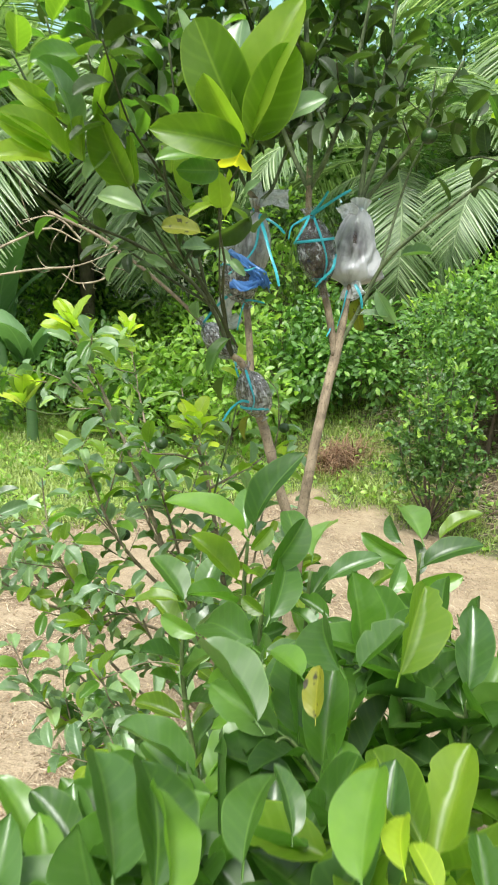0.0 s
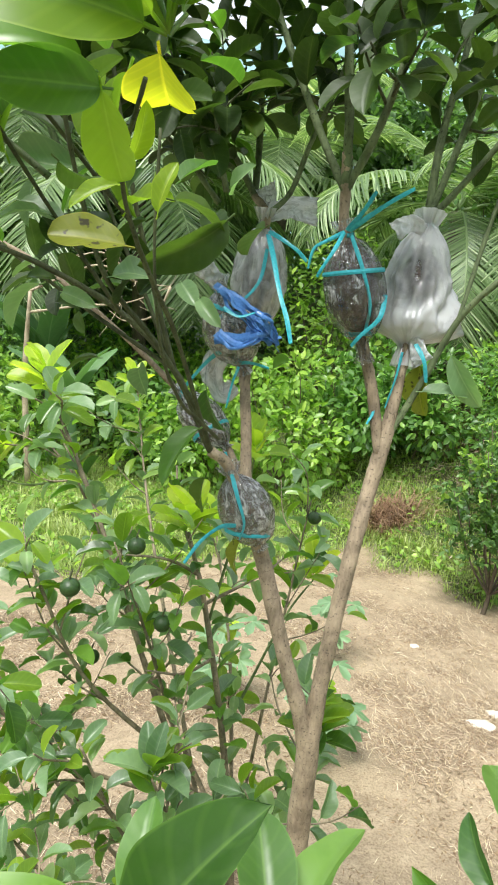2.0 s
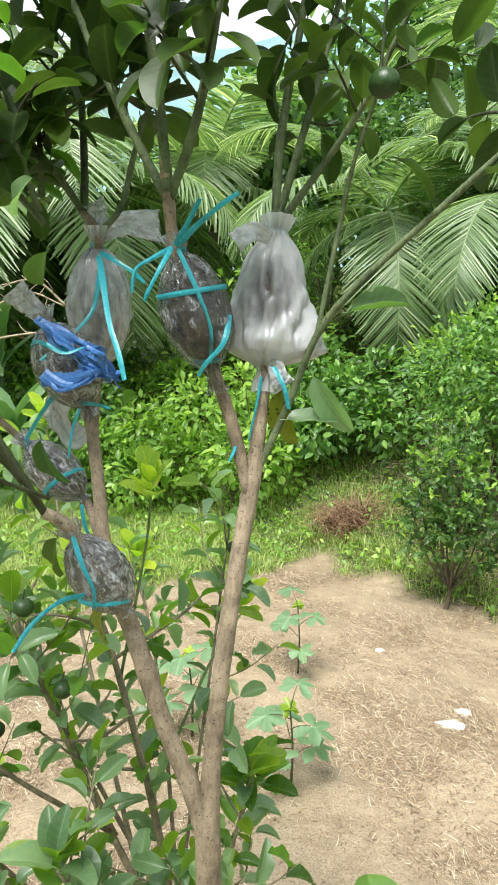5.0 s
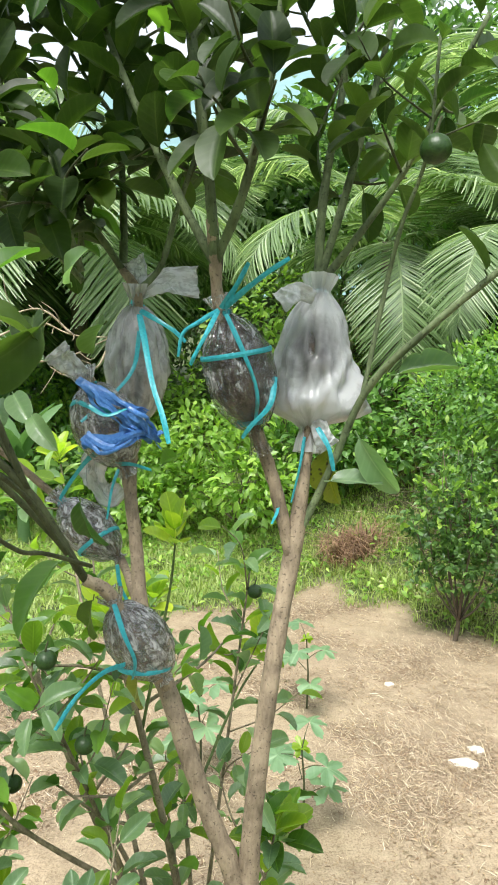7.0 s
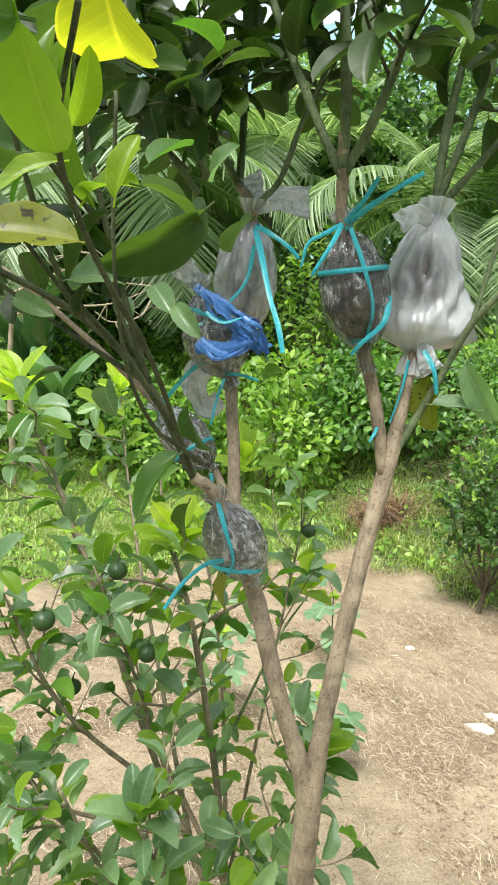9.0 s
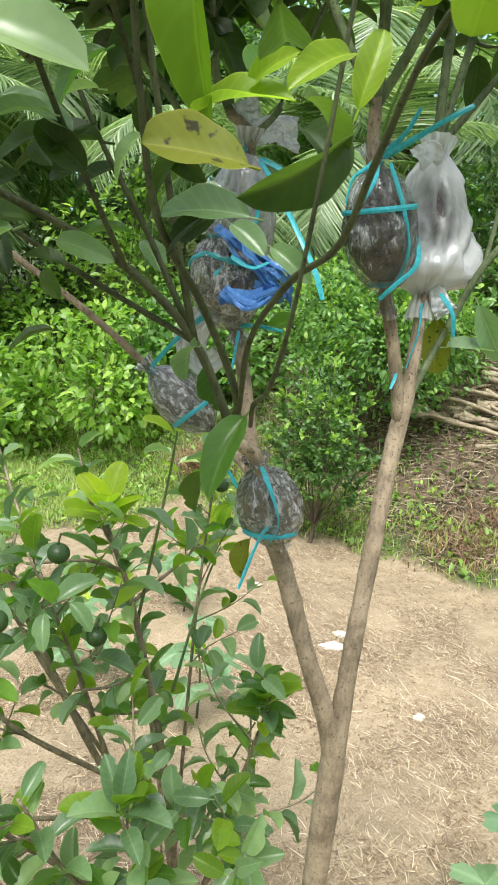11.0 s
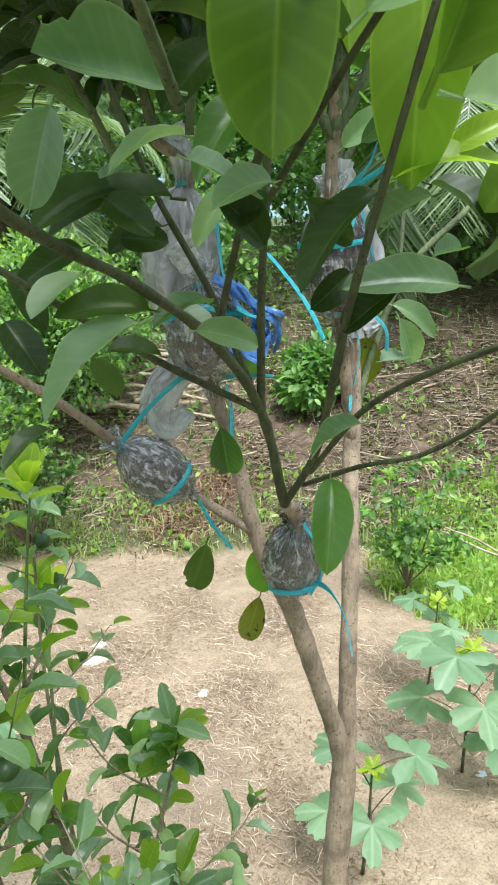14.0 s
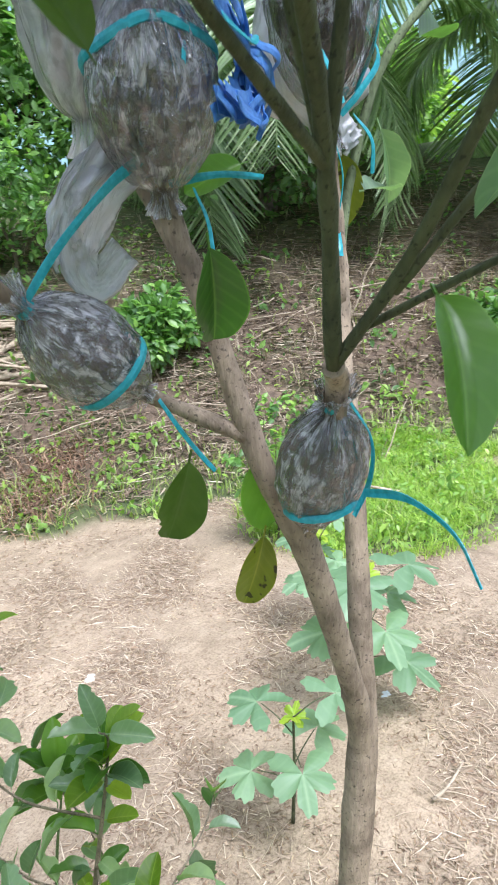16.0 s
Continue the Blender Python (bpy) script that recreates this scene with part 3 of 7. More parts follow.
def build_ground():
    fx = np.concatenate([-np.geomspace(420, 6.2, 26), np.linspace(-6, 9, 251), np.geomspace(9.3, 420, 26)])
    fy = np.concatenate([-np.geomspace(420, 3.2, 26), np.linspace(-3, 12, 251), np.geomspace(12.4, 420, 26)])
    X, Y = np.meshgrid(fx, fy, indexing="ij")
    rough = np.array([[noise.noise(Vector((x * 2.2, y * 2.2, 0))) for y in fy] for x in fx])
    Z = ground_z(X, Y) + lump(X, Y) + 0.03 * rough * (1.6 - bare(X, Y))
    nx, ny = len(fx), len(fy)
    i, j = np.meshgrid(np.arange(nx - 1), np.arange(ny - 1), indexing="ij")
    q = np.stack([i * ny + j, (i + 1) * ny + j, (i + 1) * ny + j + 1, i * ny + j + 1], -1).reshape(-1, 4)
    me = fast_mesh("ground", np.stack([X, Y, Z], -1).reshape(-1, 3), q, M_SOIL)
    a = me.attributes.new("weeds", "FLOAT", "POINT")
    a.data.foreach_set("value", (1 - bare(X, Y)).ravel().astype(np.float32))
    s = 0.75 * X + 0.66 * Y
    dry = np.clip((s - 3.9) / 0.5, 0, 1) * np.clip((X - 1.5) / 0.8, 0, 1) * np.clip((7.5 - s) / 1.5, 0, 1)
    dry *= np.clip(0.75 + 1.2 * rough, 0, 1)
    dry = np.maximum(dry, 0.22 * bare(X, Y) * mats(X, Y))
    b = me.attributes.new("litter", "FLOAT", "POINT")
    b.data.foreach_set("value", dry.ravel().astype(np.float32))
    tagged(part("ground", me, None), "bare tan soil with straw, weeds and a littered bank", "ground", kind="structure")


build_ground()


def blades(name, label, xs, ys, length, width, lean, mat, lift=0.0, flat=False, category="grass"):
    """Thin blades: upright grass, or straw lying flat."""
    n = len(xs)
    z = ground_z(xs, ys) + lump(xs, ys) + lift
    a = rng.uniform(0, 2 * np.pi, n)
    ln = length * rng.uniform(0.5, 1.4, n)
    side = np.stack([-np.sin(a), np.cos(a), np.zeros(n)], -1)
    ahead = np.stack([np.cos(a), np.sin(a), np.zeros(n)], -1)
    up = np.array([0, 0, 1.0])
    if flat:
        k1, k2 = rng.uniform(0.0, 0.12, n)[:, None] * up, rng.uniform(-0.05, 0.16, n)[:, None] * up
        p0 = np.stack([xs, ys, z + 0.003], -1)
        p1 = p0 + (ahead * 0.5 + k1 * 0.5 + side * rng.normal(0, 0.03, n)[:, None]) * ln[:, None]
        p2 = p0 + (ahead + k2 + side * rng.normal(0, 0.06, n)[:, None]) * ln[:, None]
        wide = np.cross(ahead, up) * 0.8 + up * 0.35
    else:
        p0 = np.stack([xs, ys, z - 0.01], -1)
        t = rng.uniform(0.2, 1, n)[:, None] * lean
        p1 = p0 + (up * 0.55 + ahead * t * 0.25) * ln[:, None]
        p2 = p0 + (up * (1 - 0.25 * t) + ahead * t) * ln[:, None]
        wide = side
    w = (width * rng.uniform(0.6, 1.3, n))[:, None] * unit(wide)
    v = np.stack([p0 - w, p0 + w, p1 + w * 0.8, p1 - w * 0.8, p2 + w * 0.12, p2 - w * 0.12], 1).reshape(-1, 3)
    uv = np.tile([(0, 0), (1, 0), (1, 0.5), (0, 0.5), (0.6, 1), (0.4, 1)], (n, 1))
    b = (np.arange(n) * 6)[:, None]
    q = np.concatenate([b + [0, 1, 2, 3], b + [3, 2, 4, 5]])
    me = fast_mesh(name, v, q, mat, uv)
    return tagged(new(name, me), label, category, kind="stuff")


def scatter(n, x0, x1, y0, y1, keep):
    xs, ys = rng.uniform(x0, x1, n), rng.uniform(y0, y1, n)
    ok = rng.uniform(size=n) < keep(xs, ys)
    return xs[ok], ys[ok]


def patchy(x, y):
    return np.clip(0.45 + 0.6 * np.sin(2.3 * x + 1.9 * np.sin(1.7 * y)) * np.sin(2.9 * y + 1.1 * np.sin(2.1 * x)) + 0.35 * np.sin(6.1 * x + 4.3 * y), 0.03, 1)


M_STRAWS = leaf_material("straw_blade", (0.17, 0.125, 0.08), (0.40, 0.32, 0.22), (0.64, 0.56, 0.43), 0.1, 0.7, island=True)
M_LITTER = leaf_material("brown_litter", (0.085, 0.052, 0.03), (0.26, 0.18, 0.105), (0.50, 0.41, 0.27), 0.1, 0.75, island=True)
xs, ys = scatter(230000, -1.6, 4.2, -0.3, 5.2, lambda x, y: bare(x, y) * mats(x, y))
blades("dry_straw", "matted dry straw lying on the bare soil", xs, ys, 0.05, 0.0014, 0, M_STRAWS, flat=True, category="straw")
xs, ys = scatter(60000, -1.6, 4.2, -0.3, 5.2, lambda x, y: bare(x, y) * mats(x, y) ** 2)
blades("rotting_straw", "dark rotting straw and leaf bits on the soil", xs, ys, 0.035, 0.002, 0, M_LITTER, flat=True, category="straw")
xs, ys = scatter(150000, -1.6, 4.2, -0.3, 5.2, lambda x, y: bare(x, y) * np.clip(0.25 + mats(x, y), 0, 1))
blades("straw_chaff", "short chaff, crumbs and bits of leaf on the soil", xs, ys, 0.016, 0.0024, 0, M_LITTER, flat=True, category="straw")
xs, ys = scatter(2200, -1.6, 4.2, -0.3, 5.2, lambda x, y: bare(x, y) * mats(x, y))
blades("straw_stalks", "longer pale straw stalks scattered on the soil", xs, ys, 0.10, 0.0017, 0, M_STRAWS, flat=True, category="straw")
xs, ys = scatter(110000, -6, 7, -5, 11, lambda x, y: (1 - bare(x, y)) * np.where(0.75 * x + 0.66 * y > 4.3, np.clip(1.0 - (x - 1.5) * 0.8, 0.10, 1), 1.0))
blades("grass", "fresh green grass and low weeds", xs, ys, 0.11, 0.005, 0.9, M_GRASS)
xs, ys = scatter(60000, 2.3, 4.4, 0.0, 1.95, lambda x, y: (1 - bare(x, y)) * patchy(x * 2.3, y * 2.3) * np.clip((4.4 - 0.75 * x - 0.66 * y) / 0.3, 0, 1))
blades("grass_patch", "bright short grass at the foot of the bank", xs, ys, 0.085, 0.0026, 1.1, M_LUSH)
xs, ys = scatter(16000, 0.6, 9, 0.5, 9, lambda x, y: np.clip((x - 1.4) / 0.6, 0, 1) * np.clip((0.75 * x + 0.66 * y - 3.9) / 0.4, 0, 1) * np.clip((8.5 - 0.75 * x - 0.66 * y) / 2, 0, 1))
blades("dead_stems", "tangled bleached dead stems on the bank", xs, ys, 0.34, 0.0022, 0, M_BANK, lift=0.03, flat=True, category="litter")
xs, ys = scatter(26000, 0.6, 9, 0.3, 9, lambda x, y: np.clip((x - 1.4) / 0.6, 0, 1) * np.clip((0.75 * x + 0.66 * y - 4.0) / 0.5, 0, 1) * np.clip((9 - 0.75 * x - 0.66 * y) / 2, 0, 1) * patchy(x * 1.9, y * 1.9 + 3))
blades("dead_brush", "leaning dead stems and brush on the bank", xs, ys, 0.17, 0.003, 1.6, M_BANK, category="litter")
xs, ys = scatter(110000, 0.4, 9, 0.5, 9, lambda x, y: np.clip((x - 1.2) / 0.8, 0.08, 1) * np.clip((0.75 * x + 0.66 * y - 3.7) / 0.4, 0, 1) * np.clip((8.5 - 0.75 * x - 0.66 * y) / 2, 0, 1))
blades("dry_litter", "brown dead stalks and leaves covering the bank", xs, ys, 0.12, 0.006, 0, M_BANK, flat=True, category="litter")


xs, ys = scatter(170000, -4.5, 2.0, 2.6, 7.6, lambda x, y: (1 - bare(x, y)) * np.clip(0.35 + patchy(x * 1.4 + 2, y * 1.4), 0, 1))
blades("lawn", "sunlit short grass between the shrubs", xs, ys, 0.06, 0.004, 1.2, M_GRASS)
# crumbled clods of soil, one loose sheet of small lumps
xs, ys = scatter(14000, -1.6, 4.2, -0.3, 5.2, lambda x, y: bare(x, y) * np.clip(0.3 + patchy(x * 2.1, y * 2.1), 0, 1))
size = rng.uniform(0.003, 0.011, len(xs)) * np.where(rng.uniform(0, 1, len(xs)) < 0.06, 1.9, 1.0)
corner = np.array([(1, 0, 0), (0, 1, 0), (-1, 0, 0), (0, -1, 0), (0, 0, 0.75), (0, 0, -0.6)])
lumps = np.stack([xs, ys, ground_z(xs, ys) + lump(xs, ys)], -1)[:, None] + corner * size[:, None, None] * rng.uniform(0.55, 1.3, (len(xs), 6, 1))
first = (np.arange(len(xs)) * 6)[:, None, None]
faces = (first + np.array([(0, 1, 4, 4), (1, 2, 4, 4), (2, 3, 4, 4), (3, 0, 4, 4)])[None])[..., :3].reshape(-1, 3)
clods = bpy.data.meshes.new("soil_clods")
clods.from_pydata(lumps.reshape(-1, 3).tolist(), [], faces.tolist())
clods.materials.append(M_CLOD)
tagged(new("soil_clods", clods), "small crumbled clods of dry tan soil", "soil", kind="stuff")
M_FERN = leaf_material("dead_fern", (0.10, 0.06, 0.035), (0.26, 0.155, 0.09), (0.46, 0.33, 0.2), 0.1, 0.8, island=True)
xs, ys = rng.normal(0.95, 0.13, 800), rng.normal(5.5, 0.12, 800)
blades("dead_fern", "heap of dead red-brown fern at the foot of the bushes", xs, ys, 0.2, 0.006, 1.6, M_FERN, category="litter")
xs, ys = rng.normal(2.75, 0.3, 1100), rng.normal(3.35, 0.2, 1100)
blades("dead_fern", "patch of dead red-brown fern on the bank", xs, ys, 0.1, 0.005, 1.8, M_FERN, category="litter")


def weeds(name, label, n, box, keep, size, mat):
    """Low broad-leaved weeds hugging the ground."""
    xs, ys = scatter(n, *box, keep)
    k = len(xs)
    pos = np.stack([xs, ys, ground_z(xs, ys) + lump(xs, ys) + np.abs(rng.normal(0, 0.05, k)) + 0.01], -1)
    d = random_dirs(k, 0.35)
    nn = unit(rng.normal(0, 0.45, (k, 3)) + (0, 0, 1))
    tagged(new(name, foliage(name, pos, d, nn, size * rng.uniform(0.5, 1.4, k), mat)), label, "weeds", kind="stuff")


weeds("weeds", "low leafy weeds along the edge of the soil", 60000, (-4.5, 6, 0.5, 9.5), lambda x, y: np.clip(1.0 - 1.2 * bare(x, y), 0, 1) * patchy(x * 1.7, y * 1.7) * np.where(0.75 * x + 0.66 * y > 4.6, np.clip(1.2 - x * 0.35, 0.25, 1), 1) * np.where(np.hypot(x - 3.2, y - 0.95) < 1.2, 0.6, 1), 0.055, M_FOL_BRIGHT)
weeds("patch_weeds", "broad-leaved weeds mixed into the bright grass", 2600, (2.3, 4.4, 0.0, 1.95), lambda x, y: (1 - bare(x, y)) * np.clip((4.4 - 0.75 * x - 0.66 * y) / 0.3, 0, 1), 0.04, M_FOL_BRIGHT)
weeds("bank_creepers", "scattered creepers on the littered bank", 17000, (0.8, 9, 0.3, 8), lambda x, y: np.clip((0.75 * x + 0.66 * y - 4.0) / 1.5, 0, 1) * (patchy(x * 1.3 + 4, y * 1.3) > 0.62) * 0.9, 0.075, M_FOL)


# the wooded ridge, with its haze painted on as colour
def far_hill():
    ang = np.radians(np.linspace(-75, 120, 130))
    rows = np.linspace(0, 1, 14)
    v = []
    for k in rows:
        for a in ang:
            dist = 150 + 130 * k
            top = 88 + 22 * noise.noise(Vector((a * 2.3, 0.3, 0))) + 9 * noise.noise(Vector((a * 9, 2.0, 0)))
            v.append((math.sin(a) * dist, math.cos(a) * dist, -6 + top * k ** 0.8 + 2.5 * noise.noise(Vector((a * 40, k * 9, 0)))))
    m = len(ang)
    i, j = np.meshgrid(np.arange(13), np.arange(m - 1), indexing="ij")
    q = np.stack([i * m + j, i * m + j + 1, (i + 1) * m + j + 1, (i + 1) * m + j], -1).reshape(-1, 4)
    tagged(part("backdrop", fast_mesh("backdrop", v, q, M_HAZED_HILL), None), "wooded mountain beyond the valley, haze painted into its colour", "hill", kind="structure")


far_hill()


# ---------------------------------------------------------------- the layered citrus tree
def add_branch(tree, name, pts, r0, r1, mat, knobs=0.05, sides=9, label=""):
    return part(name, tube_mesh(name, pts, (r0, r1), mat, sides, 7, knobs), tree, label)


# the branches that carry bundles were stripped: leaves stand clear of them towards the path
STRIPPED = [(np.array(c), np.array(e)) for c in ((-0.105, 0.08, 1.63), (-0.09, 0.12, 1.69), (-0.14, 0.1, 1.51), (-0.085, 0.0, 1.45), (0.005, 0.045, 1.66), (0.07, 0.085, 1.66))
            for e in ((0.02, -0.48, 1.71), (-0.045, -0.5, 1.69), (-0.37, -0.14, 1.6))]


BARE_TO = 1.755   # the twigs towards the path are sparse below this height


def stripped(p):
    if p[2] < BARE_TO:
        return True
    for c, e in STRIPPED:
        s = float(np.clip(np.dot(p - c, e - c) / np.dot(e - c, e - c), 0, 1))
        if np.linalg.norm(p - c - (e - c) * s) < 0.062 * (1 - s) + 0.018:
            return True
    return False


def leaves_along(tree, pts, start, end, gap, size, mats, spread=1.0, up=0.35, narrow=False, clear=False):
    """Alternate leaves along a twig, each an object of its own."""
    path = spline(pts, 60)
    seg = np.r_[0, np.cumsum(np.linalg.norm(np.diff(path, axis=0), axis=1))]
    at = np.arange(start * seg[-1], end * seg[-1], gap)
    turn = rng.uniform(0, 6.28)
    for s in at:
        k = min(int(np.searchsorted(seg, s)), 58)
        tan = unit(path[k + 1] - path[k])
        turn += 2.4 + rng.normal(0, 0.35)
        a = unit(np.cross(tan, (0.3, 0.2, 0.9) if abs(tan[2]) < 0.95 else (1, 0, 0)))
        b = np.cross(tan, a)
        out = a * math.cos(turn) + b * math.sin(turn)
        d = unit(out * spread + tan * rng.uniform(0.3, 0.9) + (0, 0, rng.normal(0, 0.15)))
        n = unit(tan * 0.6 + np.array((0, 0, up + 0.5)) + rng.normal(0, 0.3, 3))
        ln, mat = size * rng.uniform(0.72, 1.2), mats[int(rng.integers(len(mats)))]
        if clear and (stripped(path[k] + d * ln * 0.3) or stripped(path[k] + d * ln * 0.9)):
            continue
        put_leaf(tree, path[k] + out * 0.002, d, n, ln, mat, 5 + int(rng.integers(3)) if narrow else None)


def rosette(tree, tip, lean, count, size, mats, rise=0.7):
    """The whorl of young leaves at the end of a shoot."""
    lean = unit(lean)
    a = unit(np.cross(lean, (0.3, 1, 0.1)))
    c = np.cross(lean, a)
    for k in range(count):
        w = k * 2.4 + rng.normal(0, 0.25)
        q = k / max(1, count - 1)
        d = unit((a * math.cos(w) + c * math.sin(w)) * (1.1 - 0.6 * q) + lean * (rise * (0.5 + 0.9 * q)))
        n = unit(lean * 0.8 + np.array((0, 0, 0.5)) - d * 0.3 + rng.normal(0, 0.2, 3))
        put_leaf(tree, np.array(tip) + lean * 0.028 * (q - 1), d, n, size * rng.uniform(0.8, 1.15), mats[k % len(mats)])


def fruit(name, centre, r, group=""):
    f = thing(name, centre, "small round dark-green unripe citrus fruit", "fruit", group)
    bm = bmesh.new()
    bmesh.ops.create_uvsphere(bm, u_segments=18, v_segments=12, radius=r)
    for v in bm.verts:
        v.co.z *= 0.92
        v.co += Vector(centre) + v.co.normalized() * 0.02 * r * noise.noise(v.co * 200)
    for fc in bm.faces:
        fc.smooth = True
    me = bpy.data.meshes.new("rind")
    bm.to_mesh(me)
    bm.free()
    me.materials.append(M_FRUIT)
    part("rind", me, f)
    c = Vector(centre)
    part("stalk", tube_mesh("stalk", [c + Vector((0, 0, r * 0.85)), c + Vector((0.1 * r, 0, r * 1.3)), c + Vector((0.3 * r, 0.1 * r, r * 1.9))], (r * 0.12, r * 0.09), M_TWIG, 6, 4), f)
    return f


FORK, FORK_R = (0, 0, 1.2), (0.05, 0.05, 1.509)
LOW_TOP, MID_TOP, WHITE_TOP = (-0.098, -0.008, 1.49), (-0.010, 0.041, 1.743), (0.074, 0.1, 1.722)
tree = thing("citrus_tree", (-0.01, 0.0, ground_z(-0.01, 0.0)), "young citrus tree with two bare stems and air-layered branches", "tree")
part("trunk", tube_mesh("trunk", [(-0.02, -0.01, -0.03), (-0.014, -0.004, 0.45), (-0.004, 0.0, 0.95), (0.0, 0.0, 1.15), (0.004, 0.003, 1.215), (0.012, 0.012, 1.29), (0.026, 0.026, 1.385), (0.04, 0.042, 1.46), FORK_R, (0.058, 0.058, 1.56), (0.065, 0.07, 1.612), (0.07, 0.085, 1.67), WHITE_TOP],
                         (0.0165, 0.015, 0.0128, 0.0125, 0.0098, 0.0085, 0.0082, 0.0078, 0.0078, 0.0058, 0.0055, 0.0053, 0.005), M_BARK, 14, 8, 0.035), tree)
part("stem", tube_mesh("stem", [(0.001, 0.0, 1.14), (-0.008, 0.001, 1.205), (-0.034, 0.008, 1.285), (-0.06, 0.022, 1.375), (-0.083, 0.04, 1.44), (-0.09, 0.062, 1.516), (-0.099, 0.08, 1.58), (-0.112, 0.07, 1.63), (-0.12, 0.064, 1.652)],
                        (0.009, 0.0095, 0.0085, 0.0085, 0.0068, 0.0058, 0.0052, 0.0048, 0.0045), M_BARK, 12, 8, 0.045), tree)
add_branch(tree, "branch", [(0.047, 0.047, 1.495), (0.034, 0.05, 1.56), (0.019, 0.048, 1.608), (0.004, 0.046, 1.66), (-0.008, 0.043, 1.709), MID_TOP, (-0.0115, 0.039, 1.775)], 0.006, 0.0045, M_BARK, 0.05, 10)
add_branch(tree, "branch", [(-0.092, 0.066, 1.53), (-0.094, 0.085, 1.565), (-0.092, 0.112, 1.61), (-0.09, 0.125, 1.667), (-0.084, 0.115, 1.72), (-0.099, 0.134, 1.742)], 0.005, 0.0042, M_BARK, 0.05, 10)
add_branch(tree, "branch", [(-0.062, 0.024, 1.385), (-0.078, 0.005, 1.43), LOW_TOP, (-0.116, -0.013, 1.507)], 0.0062, 0.005, M_BARK, 0.05, 10)
add_branch(tree, "branch", [(-0.088, 0.045, 1.455), (-0.112, 0.092, 1.48), (-0.141, 0.108, 1.50), (-0.168, 0.106, 1.533), (-0.23, 0.11, 1.59), (-0.33, 0.13, 1.66), (-0.42, 0.14, 1.70)], 0.0042, 0.0025, M_BARK, 0.05, 8)

# single leaves that hang apart from the crown
put_leaf(tree, (-0.128, 0.052, 1.462), (-0.3, 0.1, -1), (-0.6, -0.7, 0.2), 0.05, M_LEAF_DARK)
put_leaf(tree, (-0.089, 0.044, 1.443), (0.018, -0.008, -0.049), (-0.8, -0.5, 0.3), 0.053, M_LEAF, 2)
put_leaf(tree, (-0.085, 0.036, 1.402), (-0.02, 0.0, -0.045), (-0.7, -0.6, 0.3), 0.05, M_SPOT, 4)
put_leaf(tree, (-0.13, 0.036, 1.56), (0.2, 0, -1), (-0.6, -0.7, 0.3), 0.052, M_LEAF)
put_leaf(tree, (-0.116, -0.05, 1.543), (-0.045, -0.04, -0.034), (-0.5, -0.6, 0.5), 0.06, M_LEAF, 4)
put_leaf(tree, (0.078, 0.062, 1.595), (0.05, 0, -1), (-0.5, -0.8, 0.1), 0.062, M_SPOT)
put_leaf(tree, (0.1, 0.045, 1.608), (0.028, -0.015, -0.054), (-0.6, -0.6, 0.5), 0.064, M_PALE, 6)
put_leaf(tree, (0.125, 0.03, 1.655), (0.9, -0.1, 0.12), (0, -0.45, 0.9), 0.052, M_LEAF)


def leaf_between(parent, base, tip, facing, mat, k, more=1.0):
    """A leaf from its stalk to its tip, its face turned towards facing."""
    base, tip = np.array(base), np.array(tip)
    base = tip + (base - tip) * more
    put_leaf(parent, base, tip - base, facing, np.linalg.norm(tip - base), mat, k, True)


# the leaves that hang over the bundles towards the path
leaf_between(tree, (-0.167, -0.115, 1.711), (-0.142, -0.144, 1.732), (-0.3, -0.3, 0.9), M_YOUNG, 4, 1.2)
leaf_between(tree, (-0.252, -0.054, 1.655), (-0.304, -0.033, 1.633), (-0.1, -0.3, 0.95), M_PALE, 4)
leaf_between(tree, (-0.163, -0.117, 1.665), (-0.182, -0.1, 1.648), (-0.4, -0.4, 0.8), M_LEAF_DARK, 0, 1.1)
leaf_between(tree, (-0.119, -0.086, 1.65), (-0.106, -0.11, 1.641), (-0.5, -0.3, 0.7), M_PALE, 4, 1.1)
leaf_between(tree, (-0.109, -0.096, 1.71), (-0.101, -0.133, 1.698), (-0.2, -0.2, 0.9), M_LEAF_DARK, 1, 1.1)
leaf_between(tree, (-0.102, -0.036, 1.729), (-0.098, -0.063, 1.75), (-0.8, -0.4, 0.3), M_PALE, 4, 1.1)
leaf_between(tree, (-0.160, -0.105, 1.599), (-0.173, -0.069, 1.583), (-0.3, -0.4, 0.8), M_PALE, 4)
leaf_between(tree, (-0.072, -0.079, 1.705), (-0.093, -0.046, 1.69), (-0.4, -0.3, 0.8), M_LEAF_DARK, 0, 1.1)
# the two large young shoots towards the path, mostly in the painted sunlit green
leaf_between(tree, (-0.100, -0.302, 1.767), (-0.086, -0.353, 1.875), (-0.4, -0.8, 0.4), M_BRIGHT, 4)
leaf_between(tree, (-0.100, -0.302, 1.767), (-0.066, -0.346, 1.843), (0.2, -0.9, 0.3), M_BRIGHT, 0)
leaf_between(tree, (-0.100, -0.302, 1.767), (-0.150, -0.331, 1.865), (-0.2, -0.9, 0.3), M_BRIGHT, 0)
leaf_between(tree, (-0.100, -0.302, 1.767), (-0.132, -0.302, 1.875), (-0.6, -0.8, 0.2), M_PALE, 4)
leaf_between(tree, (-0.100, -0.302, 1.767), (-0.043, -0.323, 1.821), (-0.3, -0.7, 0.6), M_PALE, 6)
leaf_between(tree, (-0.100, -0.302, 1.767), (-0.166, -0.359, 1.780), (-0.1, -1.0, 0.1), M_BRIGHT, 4)
